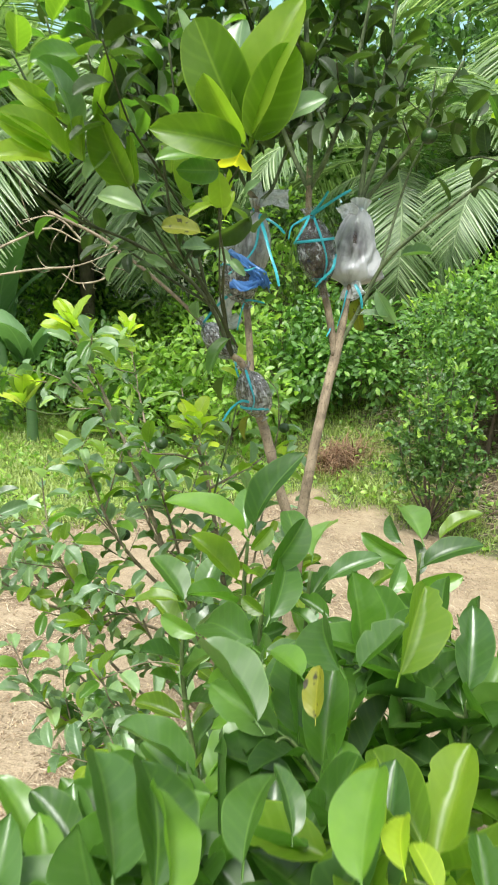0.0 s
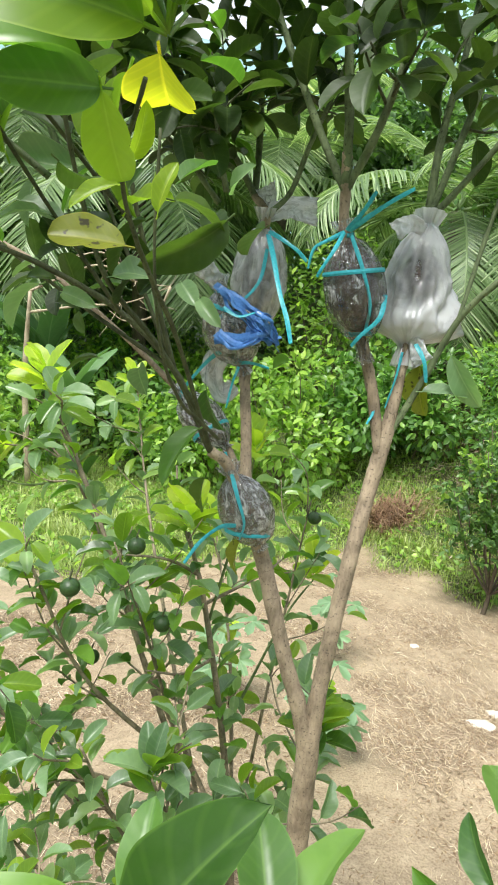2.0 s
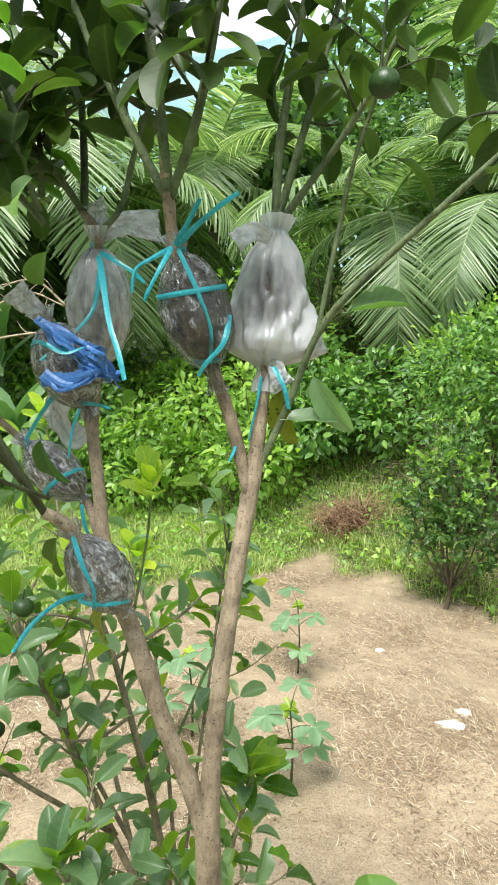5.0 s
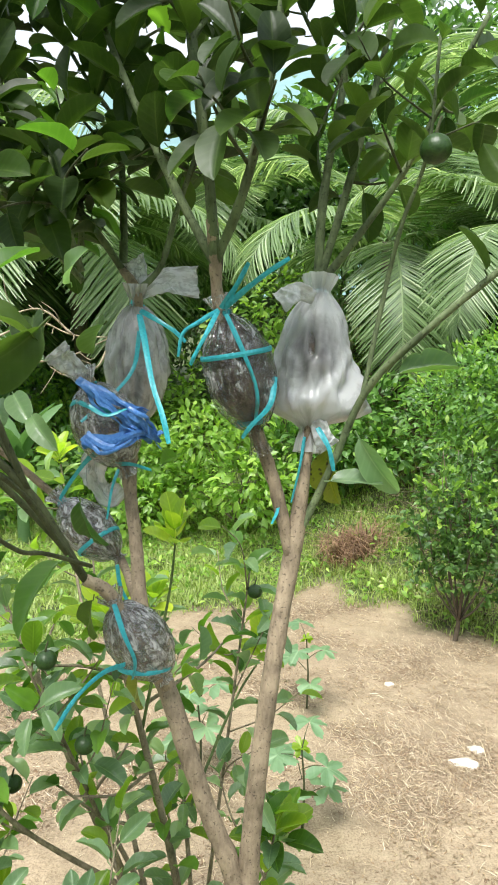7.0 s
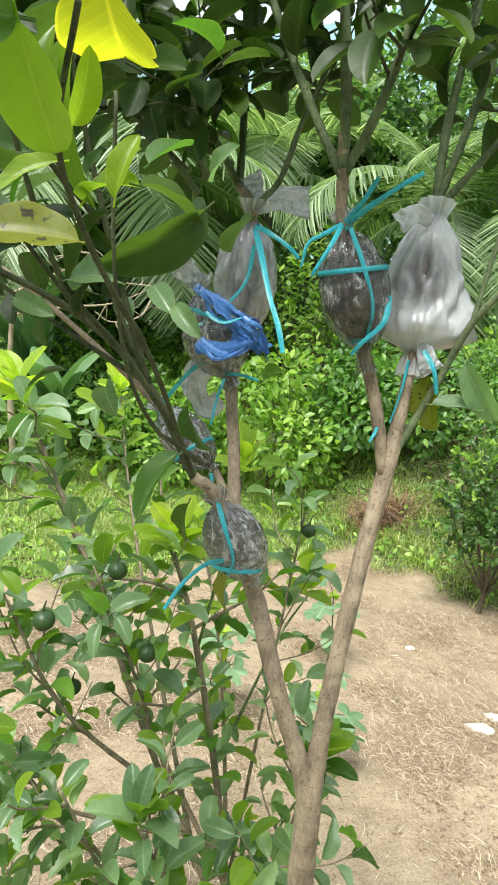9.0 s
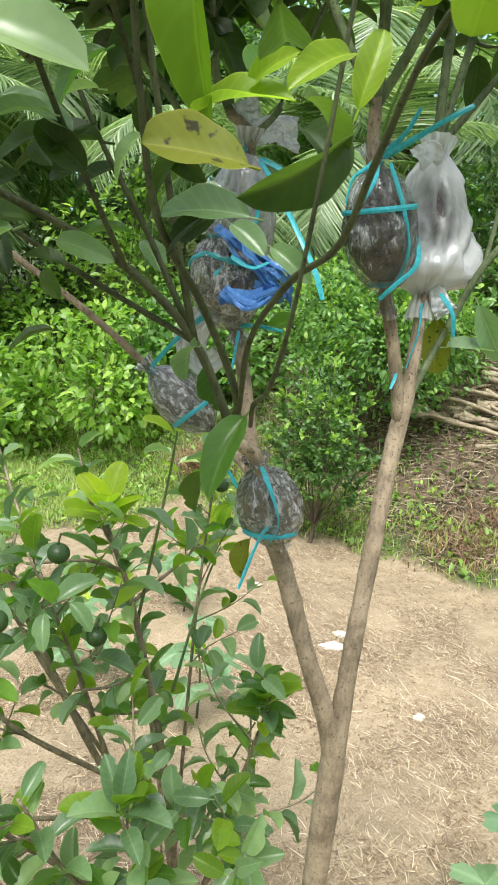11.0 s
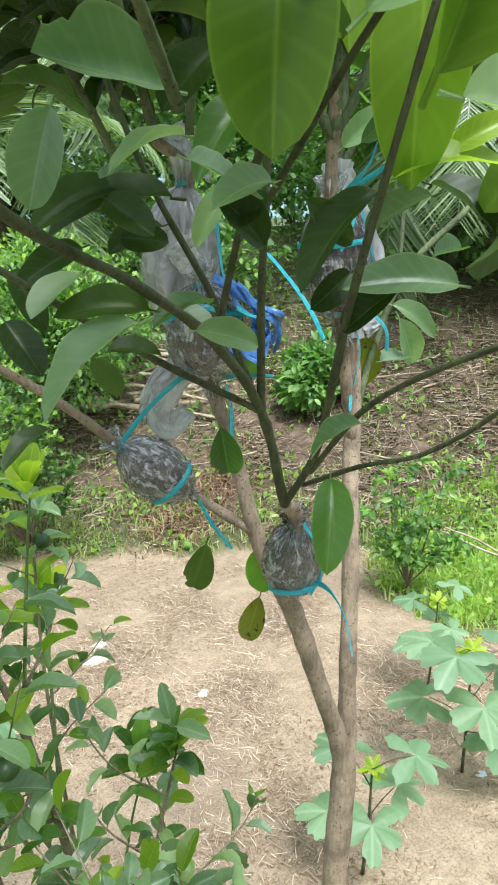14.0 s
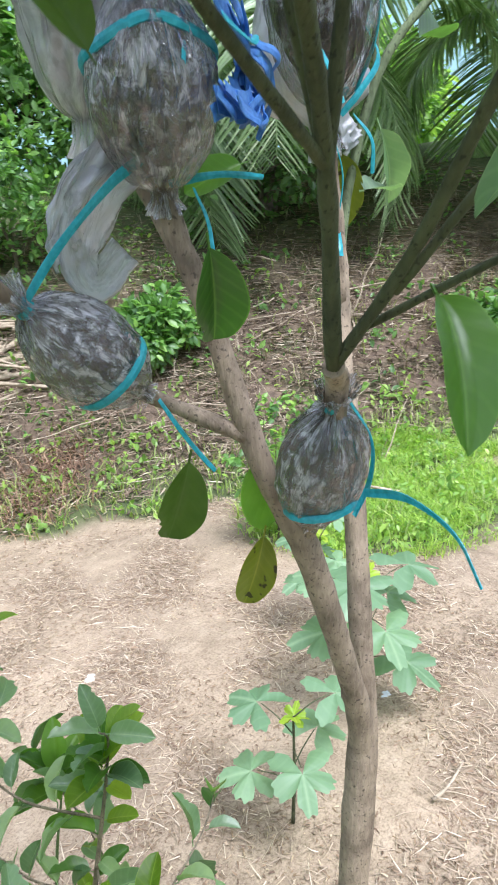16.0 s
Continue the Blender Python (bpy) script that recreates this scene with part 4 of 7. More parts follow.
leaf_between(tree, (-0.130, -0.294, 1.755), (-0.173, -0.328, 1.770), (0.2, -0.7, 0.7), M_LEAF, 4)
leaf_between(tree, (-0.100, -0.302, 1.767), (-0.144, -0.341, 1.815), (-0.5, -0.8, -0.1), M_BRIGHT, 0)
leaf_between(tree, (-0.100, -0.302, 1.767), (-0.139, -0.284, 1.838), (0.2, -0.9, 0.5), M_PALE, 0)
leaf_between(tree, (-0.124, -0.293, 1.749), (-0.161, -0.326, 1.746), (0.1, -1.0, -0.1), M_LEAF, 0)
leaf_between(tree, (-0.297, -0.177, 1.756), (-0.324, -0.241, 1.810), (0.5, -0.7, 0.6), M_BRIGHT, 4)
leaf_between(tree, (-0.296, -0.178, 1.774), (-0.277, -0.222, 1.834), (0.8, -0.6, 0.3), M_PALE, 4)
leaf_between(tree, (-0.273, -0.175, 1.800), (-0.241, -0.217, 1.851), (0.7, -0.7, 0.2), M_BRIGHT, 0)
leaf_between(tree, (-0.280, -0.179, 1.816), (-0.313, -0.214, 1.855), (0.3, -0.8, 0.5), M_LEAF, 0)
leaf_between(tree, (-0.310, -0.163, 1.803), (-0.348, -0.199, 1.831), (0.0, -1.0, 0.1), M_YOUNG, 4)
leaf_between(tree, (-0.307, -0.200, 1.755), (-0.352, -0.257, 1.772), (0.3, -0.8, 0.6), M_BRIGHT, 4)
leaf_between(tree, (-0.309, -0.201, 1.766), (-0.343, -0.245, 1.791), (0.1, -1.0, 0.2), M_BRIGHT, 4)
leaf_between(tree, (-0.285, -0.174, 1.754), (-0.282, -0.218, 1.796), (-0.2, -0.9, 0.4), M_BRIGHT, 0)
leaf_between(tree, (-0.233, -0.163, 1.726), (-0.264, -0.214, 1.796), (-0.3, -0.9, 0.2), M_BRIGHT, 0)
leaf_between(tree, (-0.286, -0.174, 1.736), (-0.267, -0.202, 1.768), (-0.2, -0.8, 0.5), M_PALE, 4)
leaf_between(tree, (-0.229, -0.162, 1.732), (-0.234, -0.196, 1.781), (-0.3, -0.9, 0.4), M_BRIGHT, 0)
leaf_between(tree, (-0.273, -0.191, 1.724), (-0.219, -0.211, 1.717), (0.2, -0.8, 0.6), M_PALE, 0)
leaf_between(tree, (-0.247, -0.168, 1.782), (-0.233, -0.189, 1.814), (0.7, -0.7, 0.2), M_YOUNG, 6)
leaf_between(tree, (-0.283, -0.156, 1.867), (-0.332, -0.189, 1.861), (0.2, -0.8, 0.6), M_LEAF, 0)
leaf_between(tree, (-0.173, -0.140, 1.873), (-0.168, -0.158, 1.912), (0.7, -0.7, 0.2), M_PALE, 4)
leaf_between(tree, (-0.107, -0.287, 1.768), (-0.117, -0.222, 1.752), (-0.2, -0.5, -0.8), M_YELLOW, 2)
leaf_between(tree, (-0.128, -0.300, 1.752), (-0.125, -0.283, 1.713), (-0.2, -0.9, 0.2), M_BRIGHT, 2)
leaf_between(tree, (-0.168, -0.250, 1.728), (-0.152, -0.216, 1.709), (-0.2, -0.8, -0.4), M_LEAF_DARK, 4)
leaf_between(tree, (-0.138, -0.090, 1.731), (-0.115, -0.063, 1.755), (-0.3, -0.6, 0.6), M_LEAF, 0)
leaf_between(tree, (-0.131, -0.154, 1.717), (-0.090, -0.125, 1.711), (-0.2, -0.5, 0.7), M_LEAF_DARK, 4)
leaf_between(tree, (-0.090, -0.125, 1.711), (-0.131, -0.160, 1.668), (0.77, -0.6, -0.25), M_LEAF_DARK, 4)
leaf_between(tree, (-0.125, -0.208, 1.702), (-0.118, -0.210, 1.733), (-0.3, -0.8, 0.4), M_YOUNG, 6)
leaf_between(tree, (-0.129, -0.252, 1.725), (-0.114, -0.263, 1.745), (0.7, -0.7, 0.1), M_YOUNG, 4)
leaf_between(tree, (-0.136, -0.232, 1.718), (-0.160, -0.250, 1.711), (0.1, -0.7, 0.7), M_YOUNG, 6)
leaf_between(tree, (-0.148, -0.166, 1.686), (-0.197, -0.184, 1.695), (-0.1, -0.6, 0.7), M_SPOT, 2)
# dusty and yellowing leaves over the bundles; the dark ones carry painted shade
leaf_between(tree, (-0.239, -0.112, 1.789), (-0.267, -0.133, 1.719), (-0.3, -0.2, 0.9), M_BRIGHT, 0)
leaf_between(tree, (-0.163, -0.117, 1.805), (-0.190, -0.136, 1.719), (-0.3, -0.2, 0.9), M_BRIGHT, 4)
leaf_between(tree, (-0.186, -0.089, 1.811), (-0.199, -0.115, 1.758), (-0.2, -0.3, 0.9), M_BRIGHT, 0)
leaf_between(tree, (-0.269, -0.019, 1.740), (-0.286, -0.019, 1.699), (-0.6, -0.7, 0.3), M_PALE, 0)
leaf_between(tree, (-0.200, -0.017, 1.702), (-0.261, 0.002, 1.708), (-0.2, -0.4, 0.9), M_LEAF_DARK, 4)
leaf_between(tree, (-0.261, -0.084, 1.716), (-0.223, -0.089, 1.704), (-0.1, -0.6, 0.8), M_PALE, 2)
leaf_between(tree, (-0.212, -0.078, 1.707), (-0.238, -0.088, 1.694), (-0.3, -0.6, 0.8), M_LEAF_DARK, 2)
leaf_between(tree, (-0.202, -0.067, 1.744), (-0.240, -0.070, 1.722), (-0.4, -0.5, 0.8), M_LEAF, 4)
leaf_between(tree, (-0.145, -0.122, 1.719), (-0.139, -0.146, 1.736), (-0.4, -0.7, 0.5), M_YOUNG, 4)
leaf_between(tree, (-0.138, -0.139, 1.665), (-0.187, -0.112, 1.675), (-0.5, -0.6, 0.6), M_PALE, 6)
leaf_between(tree, (-0.152, -0.101, 1.708), (-0.199, -0.083, 1.681), (-0.2, -0.25, 0.95), M_LEAF_DARK, 4)
leaf_between(tree, (-0.171, -0.096, 1.723), (-0.165, -0.110, 1.737), (-0.2, -0.9, 0.5), M_PALE, 4)
leaf_between(tree, (-0.145, -0.080, 1.670), (-0.171, -0.077, 1.653), (-0.2, -0.9, 0.5), M_LEAF_DARK, 0)
leaf_between(tree, (-0.139, -0.061, 1.662), (-0.123, -0.086, 1.649), (-0.3, -0.5, 0.8), M_PALE, 0)
leaf_between(tree, (-0.238, -0.059, 1.648), (-0.211, -0.080, 1.645), (-0.3, -0.8, 0.5), M_PALE, 4)
leaf_between(tree, (-0.235, -0.005, 1.605), (-0.247, 0.002, 1.626), (-0.5, -0.6, 0.6), M_LEAF_DARK, 0)
leaf_between(tree, (-0.228, -0.033, 1.630), (-0.254, -0.025, 1.640), (0.0, -0.4, 0.9), M_LEAF_DARK, 0)
leaf_between(tree, (-0.242, -0.046, 1.655), (-0.281, -0.036, 1.666), (-0.5, -0.5, 0.7), M_LEAF_DARK, 4)
leaf_between(tree, (-0.264, -0.026, 1.672), (-0.294, -0.026, 1.660), (-0.2, -0.2, 1.0), M_PALE, 0)
leaf_between(tree, (-0.238, -0.010, 1.685), (-0.228, -0.035, 1.684), (-0.7, -0.7, 0.3), M_LEAF_DARK, 2)
leaf_between(tree, (-0.252, -0.010, 1.682), (-0.286, -0.008, 1.673), (-0.6, -0.7, 0.5), M_LEAF_DARK, 4)
leaf_between(tree, (-0.244, -0.009, 1.703), (-0.240, -0.039, 1.690), (-0.6, -0.7, 0.4), M_LEAF_DARK, 0)
leaf_between(tree, (-0.182, -0.035, 1.709), (-0.208, -0.029, 1.688), (-0.6, -0.5, 0.6), M_PALE, 4)
leaf_between(tree, (-0.180, -0.073, 1.704), (-0.166, -0.094, 1.684), (-0.8, -0.4, 0.4), M_LEAF_DARK, 4)
leaf_between(tree, (-0.130, -0.014, 1.677), (-0.146, -0.009, 1.682), (-0.5, -0.3, 0.8), M_PALE, 2)
leaf_between(tree, (-0.181, 0.021, 1.646), (-0.171, -0.007, 1.631), (-0.2, -0.2, 1.0), M_PALE, 0)
leaf_between(tree, (-0.220, -0.043, 1.743), (-0.287, -0.034, 1.748), (-0.5, -0.6, 0.4), M_PALE, 7)
leaf_between(tree, (-0.204, -0.028, 1.729), (-0.246, -0.021, 1.729), (-0.1, -0.1, 1.0), M_PALE, 4)
leaf_between(tree, (-0.223, -0.012, 1.715), (-0.244, -0.009, 1.712), (-0.1, -0.1, 1.0), M_PALE, 2)
leaf_between(tree, (-0.224, 0.002, 1.707), (-0.271, -0.004, 1.703), (-0.4, -0.6, 0.7), M_LEAF_DARK, 4)
leaf_between(tree, (-0.194, 0.004, 1.690), (-0.226, 0.015, 1.680), (-0.3, -0.4, 0.8), M_LEAF_DARK, 0)
leaf_between(tree, (-0.277, 0.020, 1.673), (-0.277, -0.005, 1.652), (-0.4, -0.8, 0.5), M_LEAF_DARK, 4)
leaf_between(tree, (-0.275, 0.039, 1.647), (-0.272, 0.010, 1.624), (-0.4, -0.8, 0.5), M_LEAF_DARK, 0)
leaf_between(tree, (-0.240, 0.059, 1.575), (-0.278, 0.054, 1.574), (-0.0, -0.1, 1.0), M_LEAF_DARK, 4)
leaf_between(tree, (-0.229, -0.103, 1.706), (-0.263, -0.114, 1.711), (-0.2, -0.5, 0.8), M_PALE, 4)
leaf_between(tree, (-0.215, -0.086, 1.681), (-0.241, -0.088, 1.704), (-0.4, -0.8, 0.4), M_LEAF_DARK, 0)
leaf_between(tree, (-0.187, -0.024, 1.650), (-0.227, -0.029, 1.660), (-0.1, -0.2, 1.0), M_LEAF, 4)
leaf_between(tree, (0.075, 0.046, 1.565), (0.123, 0.038, 1.567), (-0.2, -0.3, 0.9), M_PALE, 2)
leaf_between(tree, (-0.047, 0.062, 1.585), (-0.071, 0.085, 1.574), (-0.5, -0.6, 0.6), M_LEAF, 0)


# twigs: points, radius, first share with leaves, leaf gap
M_CROWNTWIG = bark_material("grey_green_twig_bark", (0.04, 0.06, 0.024), (0.18, 0.23, 0.11))
# most crown leaves take the green with shade painted in
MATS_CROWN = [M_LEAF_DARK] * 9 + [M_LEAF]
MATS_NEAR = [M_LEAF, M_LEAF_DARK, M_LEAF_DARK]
TWIGS = []


def twig(pts, r, first, gap, mats):
    TWIGS.append((pts, r, first, gap, mats))


twig([MID_TOP, (-0.013, 0.037, 1.81), (-0.022, 0.045, 1.90), (-0.03, 0.06, 2.02), (-0.03, 0.07, 2.14)], 0.0048, 0.25, 0.011, MATS_CROWN)
twig([MID_TOP, (-0.035, 0.055, 1.79), (-0.065, 0.07, 1.855), (-0.095, 0.09, 1.93), (-0.12, 0.12, 2.02)], 0.004, 0.3, 0.011, MATS_CROWN)
twig([MID_TOP, (0.012, 0.03, 1.79), (0.03, 0.02, 1.85), (0.042, 0.01, 1.91), (0.055, 0.0, 2.0)], 0.004, 0.35, 0.012, MATS_CROWN)
twig([WHITE_TOP, (0.082, 0.116, 1.805), (0.1, 0.14, 1.89), (0.115, 0.17, 1.98), (0.12, 0.19, 2.08)], 0.0042, 0.25, 0.011, MATS_CROWN)
twig([WHITE_TOP, (0.10, 0.115, 1.80), (0.122, 0.135, 1.87), (0.15, 0.15, 1.97)], 0.004, 0.3, 0.012, MATS_CROWN)
twig([WHITE_TOP, (0.105, 0.1, 1.76), (0.14, 0.10, 1.806), (0.165, 0.09, 1.85), (0.2, 0.07, 1.92)], 0.0036, 0.4, 0.013, MATS_CROWN)
twig([FORK_R, (0.08, 0.055, 1.57), (0.109, 0.045, 1.641), (0.149, 0.018, 1.69), (0.20, -0.01, 1.74), (0.27, -0.05, 1.81), (0.33, -0.06, 1.88)], 0.0036, 0.55, 0.02, MATS_CROWN)
twig([(0.105, 0.048, 1.63), (0.125, 0.06, 1.72), (0.135, 0.05, 1.77), (0.15, 0.04, 1.82), (0.155, 0.035, 1.90)], 0.0022, 0.72, 0.012, MATS_CROWN)
twig([(-0.099, 0.134, 1.742), (-0.098, 0.15, 1.80), (-0.1, 0.165, 1.87), (-0.105, 0.19, 1.97), (-0.11, 0.2, 2.06)], 0.004, 0.25, 0.011, MATS_CROWN)
twig([(-0.085, 0.115, 1.722), (-0.062, 0.116, 1.745), (-0.045, 0.11, 1.79), (-0.02, 0.10, 1.85), (0.0, 0.1, 1.93)], 0.003, 0.5, 0.012, MATS_CROWN)
twig([(-0.099, 0.134, 1.742), (-0.125, 0.12, 1.785), (-0.17, 0.10, 1.84), (-0.2, 0.12, 1.95)], 0.0035, 0.1, 0.011, MATS_CROWN)
twig([(-0.125, 0.12, 1.785), (-0.19, 0.07, 1.81), (-0.25, 0.05, 1.84), (-0.3, 0.03, 1.9)], 0.003, 0.15, 0.012, MATS_CROWN)
twig([(-0.25, 0.05, 1.84), (-0.265, 0.08, 1.92), (-0.27, 0.1, 2.02)], 0.0028, 0.1, 0.01, MATS_CROWN)
twig([(-0.17, 0.10, 1.84), (-0.2, 0.14, 1.9), (-0.235, 0.18, 2.0)], 0.0028, 0.1, 0.01, MATS_CROWN)
twig([(-0.125, 0.12, 1.785), (-0.2, 0.12, 1.83), (-0.26, 0.15, 1.87), (-0.33, 0.18, 1.95)], 0.0028, 0.2, 0.011, MATS_CROWN)
twig([(-0.2, 0.12, 1.94), (-0.22, 0.14, 2.04), (-0.25, 0.16, 2.2)], 0.0024, 0.0, 0.009, MATS_CROWN)
twig([(-0.33, 0.18, 1.95), (-0.36, 0.2, 2.05), (-0.4, 0.22, 2.16)], 0.0024, 0.0, 0.009, MATS_CROWN)
twig([(-0.3, 0.03, 1.9), (-0.34, 0.05, 1.98), (-0.38, 0.05, 2.08)], 0.0024, 0.0, 0.009, MATS_CROWN)
twig([(-0.12, 0.12, 2.02), (-0.14, 0.14, 2.12), (-0.15, 0.15, 2.22)], 0.0024, 0.0, 0.009, MATS_CROWN)
twig([(-0.19, 0.07, 1.81), (-0.25, 0.10, 1.87), (-0.3, 0.11, 1.95)], 0.0024, 0.2, 0.010, MATS_CROWN)
twig([(0.0, 0.1, 1.9), (0.03, 0.12, 2.0), (0.05, 0.14, 2.12)], 0.0022, 0.0, 0.009, MATS_CROWN)
twig([(-0.02, 0.045, 1.9), (0.02, 0.09, 1.98), (0.04, 0.12, 2.08)], 0.0022, 0.1, 0.009, MATS_CROWN)
twig([(0.1, 0.14, 1.89), (0.06, 0.15, 1.97), (0.05, 0.17, 2.07)], 0.0022, 0.1, 0.009, MATS_CROWN)
twig([(-0.1, 0.165, 1.87), (-0.15, 0.19, 1.95), (-0.19, 0.21, 2.06)], 0.0022, 0.1, 0.009, MATS_CROWN)
twig([(-0.136, 0.134, 1.733), (-0.168, 0.126, 1.773), (-0.203, 0.116, 1.807), (-0.214, 0.113, 1.835)], 0.003, 0.2, 0.009, MATS_CROWN)
twig([(-0.121, 0.071, 1.74), (-0.129, 0.056, 1.787), (-0.132, 0.047, 1.824)], 0.003, 0.2, 0.01, MATS_CROWN)
twig([(-0.136, 0.132, 1.757), (-0.129, 0.118, 1.802), (-0.136, 0.113, 1.836)], 0.003, 0.2, 0.01, MATS_CROWN)
# towards the path, from the top of the lowest bundle
twig([(-0.116, -0.013, 1.507), (-0.15, -0.022, 1.583), (-0.196, -0.032, 1.632), (-0.257, -0.05, 1.668), (-0.33, -0.08, 1.70), (-0.40, -0.10, 1.76)], 0.0052, 0.45, 0.022, MATS_NEAR)
twig([(-0.15, -0.022, 1.583), (-0.165, -0.035, 1.65), (-0.178, -0.05, 1.72), (-0.19, -0.06, 1.80), (-0.2, -0.07, 1.90)], 0.004, 0.3, 0.016, MATS_NEAR)
twig([(-0.15, -0.022, 1.583), (-0.18, -0.015, 1.65), (-0.215, 0.0, 1.72), (-0.24, 0.01, 1.8), (-0.25, 0.02, 1.9)], 0.0034, 0.3, 0.016, MATS_NEAR)
twig([(-0.116, -0.013, 1.507), (-0.126, -0.045, 1.555), (-0.155, -0.078, 1.615), (-0.184, -0.107, 1.662), (-0.195, -0.13, 1.72), (-0.2, -0.15, 1.78)], 0.0042, 0.5, 0.016, MATS_NEAR)
twig([(-0.121, -0.038, 1.54), (-0.128, -0.085, 1.597), (-0.127, -0.15, 1.638), (-0.124, -0.20, 1.658), (-0.128, -0.24, 1.69), (-0.127, -0.27, 1.72), (-0.109, -0.30, 1.752)], 0.003, 0.6, 0.03, MATS_NEAR)
twig([(-0.108, -0.022, 1.522), (-0.121, -0.076, 1.555), (-0.125, -0.12, 1.577), (-0.13, -0.165, 1.62), (-0.13, -0.19, 1.68), (-0.125, -0.2, 1.75)], 0.0026, 0.75, 0.03, MATS_NEAR)
twig([(-0.15, -0.022, 1.583), (-0.23, -0.015, 1.63), (-0.32, -0.01, 1.69), (-0.42, 0.0, 1.76)], 0.0034, 0.3, 0.018, MATS_NEAR)
twig([(-0.196, -0.032, 1.632), (-0.235, -0.10, 1.72), (-0.26, -0.17, 1.80), (-0.27, -0.2, 1.86)], 0.0028, 0.5, 0.013, MATS_NEAR)
twig([(-0.178, -0.05, 1.70), (-0.21, -0.13, 1.76), (-0.23, -0.2, 1.80), (-0.24, -0.27, 1.86)], 0.0028, 0.3, 0.014, MATS_NEAR)
TWIGS = TWIGS[27:] + TWIGS[:27]
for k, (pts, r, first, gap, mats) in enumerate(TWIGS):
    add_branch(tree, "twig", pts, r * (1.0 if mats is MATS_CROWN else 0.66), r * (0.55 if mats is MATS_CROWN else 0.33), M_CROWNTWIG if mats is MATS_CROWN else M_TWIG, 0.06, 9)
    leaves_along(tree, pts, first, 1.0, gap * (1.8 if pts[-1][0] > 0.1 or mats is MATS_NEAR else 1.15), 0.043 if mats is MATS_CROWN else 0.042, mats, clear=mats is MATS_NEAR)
leaves_along(tree, [(-0.23, 0.11, 1.59), (-0.33, 0.13, 1.66), (-0.42, 0.14, 1.70)], 0.3, 1, 0.02, 0.055, MATS_NEAR)
# short side shoots that thicken the crown
for pts, r, first, gap, mats in TWIGS:
    path = spline(pts, 40)
    for s in rng.uniform(max(first, 0.35), 0.95, (2 if pts[-1][0] > 0.1 else 4) if mats is MATS_CROWN else 1):
        p = path[int(s * 38)]
        d = unit(rng.normal(0, 1, 3) * (1, 1, 0.4) + (0, 0.25, 0.5))
        e = p + d * rng.uniform(0.05, 0.10)
        if mats is MATS_NEAR and (e[2] < BARE_TO or stripped(e) or stripped((p + e) / 2)):
            continue
        shoot = [tuple(p), tuple((p + e) / 2 + rng.normal(0, 0.004, 3)), tuple(e)]
        add_branch(tree, "twig", shoot, r * 0.4, r * 0.22, M_TWIG, 0.05, 6)
        leaves_along(tree, shoot, 0.25, 1.0, 0.012, 0.043, mats, clear=mats is MATS_NEAR)
leaves_along(tree, [(0.24, -0.02, 1.80), (0.27, 0.0, 1.86), (0.28, 0.02, 1.95)], 0.0, 1, 0.01, 0.055, [M_YOUNG, M_LEAF])
# leafy sunlit twigs over the path; the lit leaves have sunlight in their colour
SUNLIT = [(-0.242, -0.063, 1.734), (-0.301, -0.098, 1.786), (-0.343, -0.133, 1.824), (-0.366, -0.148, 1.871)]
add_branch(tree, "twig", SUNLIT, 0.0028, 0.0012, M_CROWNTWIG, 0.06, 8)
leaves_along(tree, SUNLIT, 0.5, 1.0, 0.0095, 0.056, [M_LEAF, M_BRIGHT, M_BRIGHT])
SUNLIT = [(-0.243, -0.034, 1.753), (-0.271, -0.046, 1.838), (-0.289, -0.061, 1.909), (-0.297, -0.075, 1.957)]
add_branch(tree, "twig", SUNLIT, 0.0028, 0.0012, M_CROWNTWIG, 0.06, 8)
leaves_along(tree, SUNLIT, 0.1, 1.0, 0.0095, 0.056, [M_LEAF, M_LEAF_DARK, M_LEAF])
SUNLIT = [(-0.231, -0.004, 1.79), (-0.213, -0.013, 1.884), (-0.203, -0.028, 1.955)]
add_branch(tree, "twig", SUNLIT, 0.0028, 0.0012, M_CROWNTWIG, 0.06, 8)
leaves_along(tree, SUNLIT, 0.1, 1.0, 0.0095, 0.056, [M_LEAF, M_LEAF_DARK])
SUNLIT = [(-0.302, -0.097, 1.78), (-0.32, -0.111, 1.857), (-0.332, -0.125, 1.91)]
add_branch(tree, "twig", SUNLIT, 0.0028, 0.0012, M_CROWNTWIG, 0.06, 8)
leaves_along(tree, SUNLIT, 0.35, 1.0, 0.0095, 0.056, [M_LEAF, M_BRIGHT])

rest_of_leaves(tree)
fruit("citrus_fruit", (0.152, 0.026, 1.818), 0.0115, "fruits on the tree")


# ---------------------------------------------------------------- air-layering bundles
FACING = unit((-0.25, -1.0, 0.0))
BAG_PROFILE = ((0, 0.06, 0.13, 0.17, 0.21, 0.26, 0.4, 0.55, 0.68, 0.78, 0.86, 0.91, 0.95, 1.0), (0.34, 0.3, 0.2, 0.42, 0.92, 1.06, 1.02, 0.93, 0.8, 0.66, 0.44, 0.26, 0.34, 0.44))


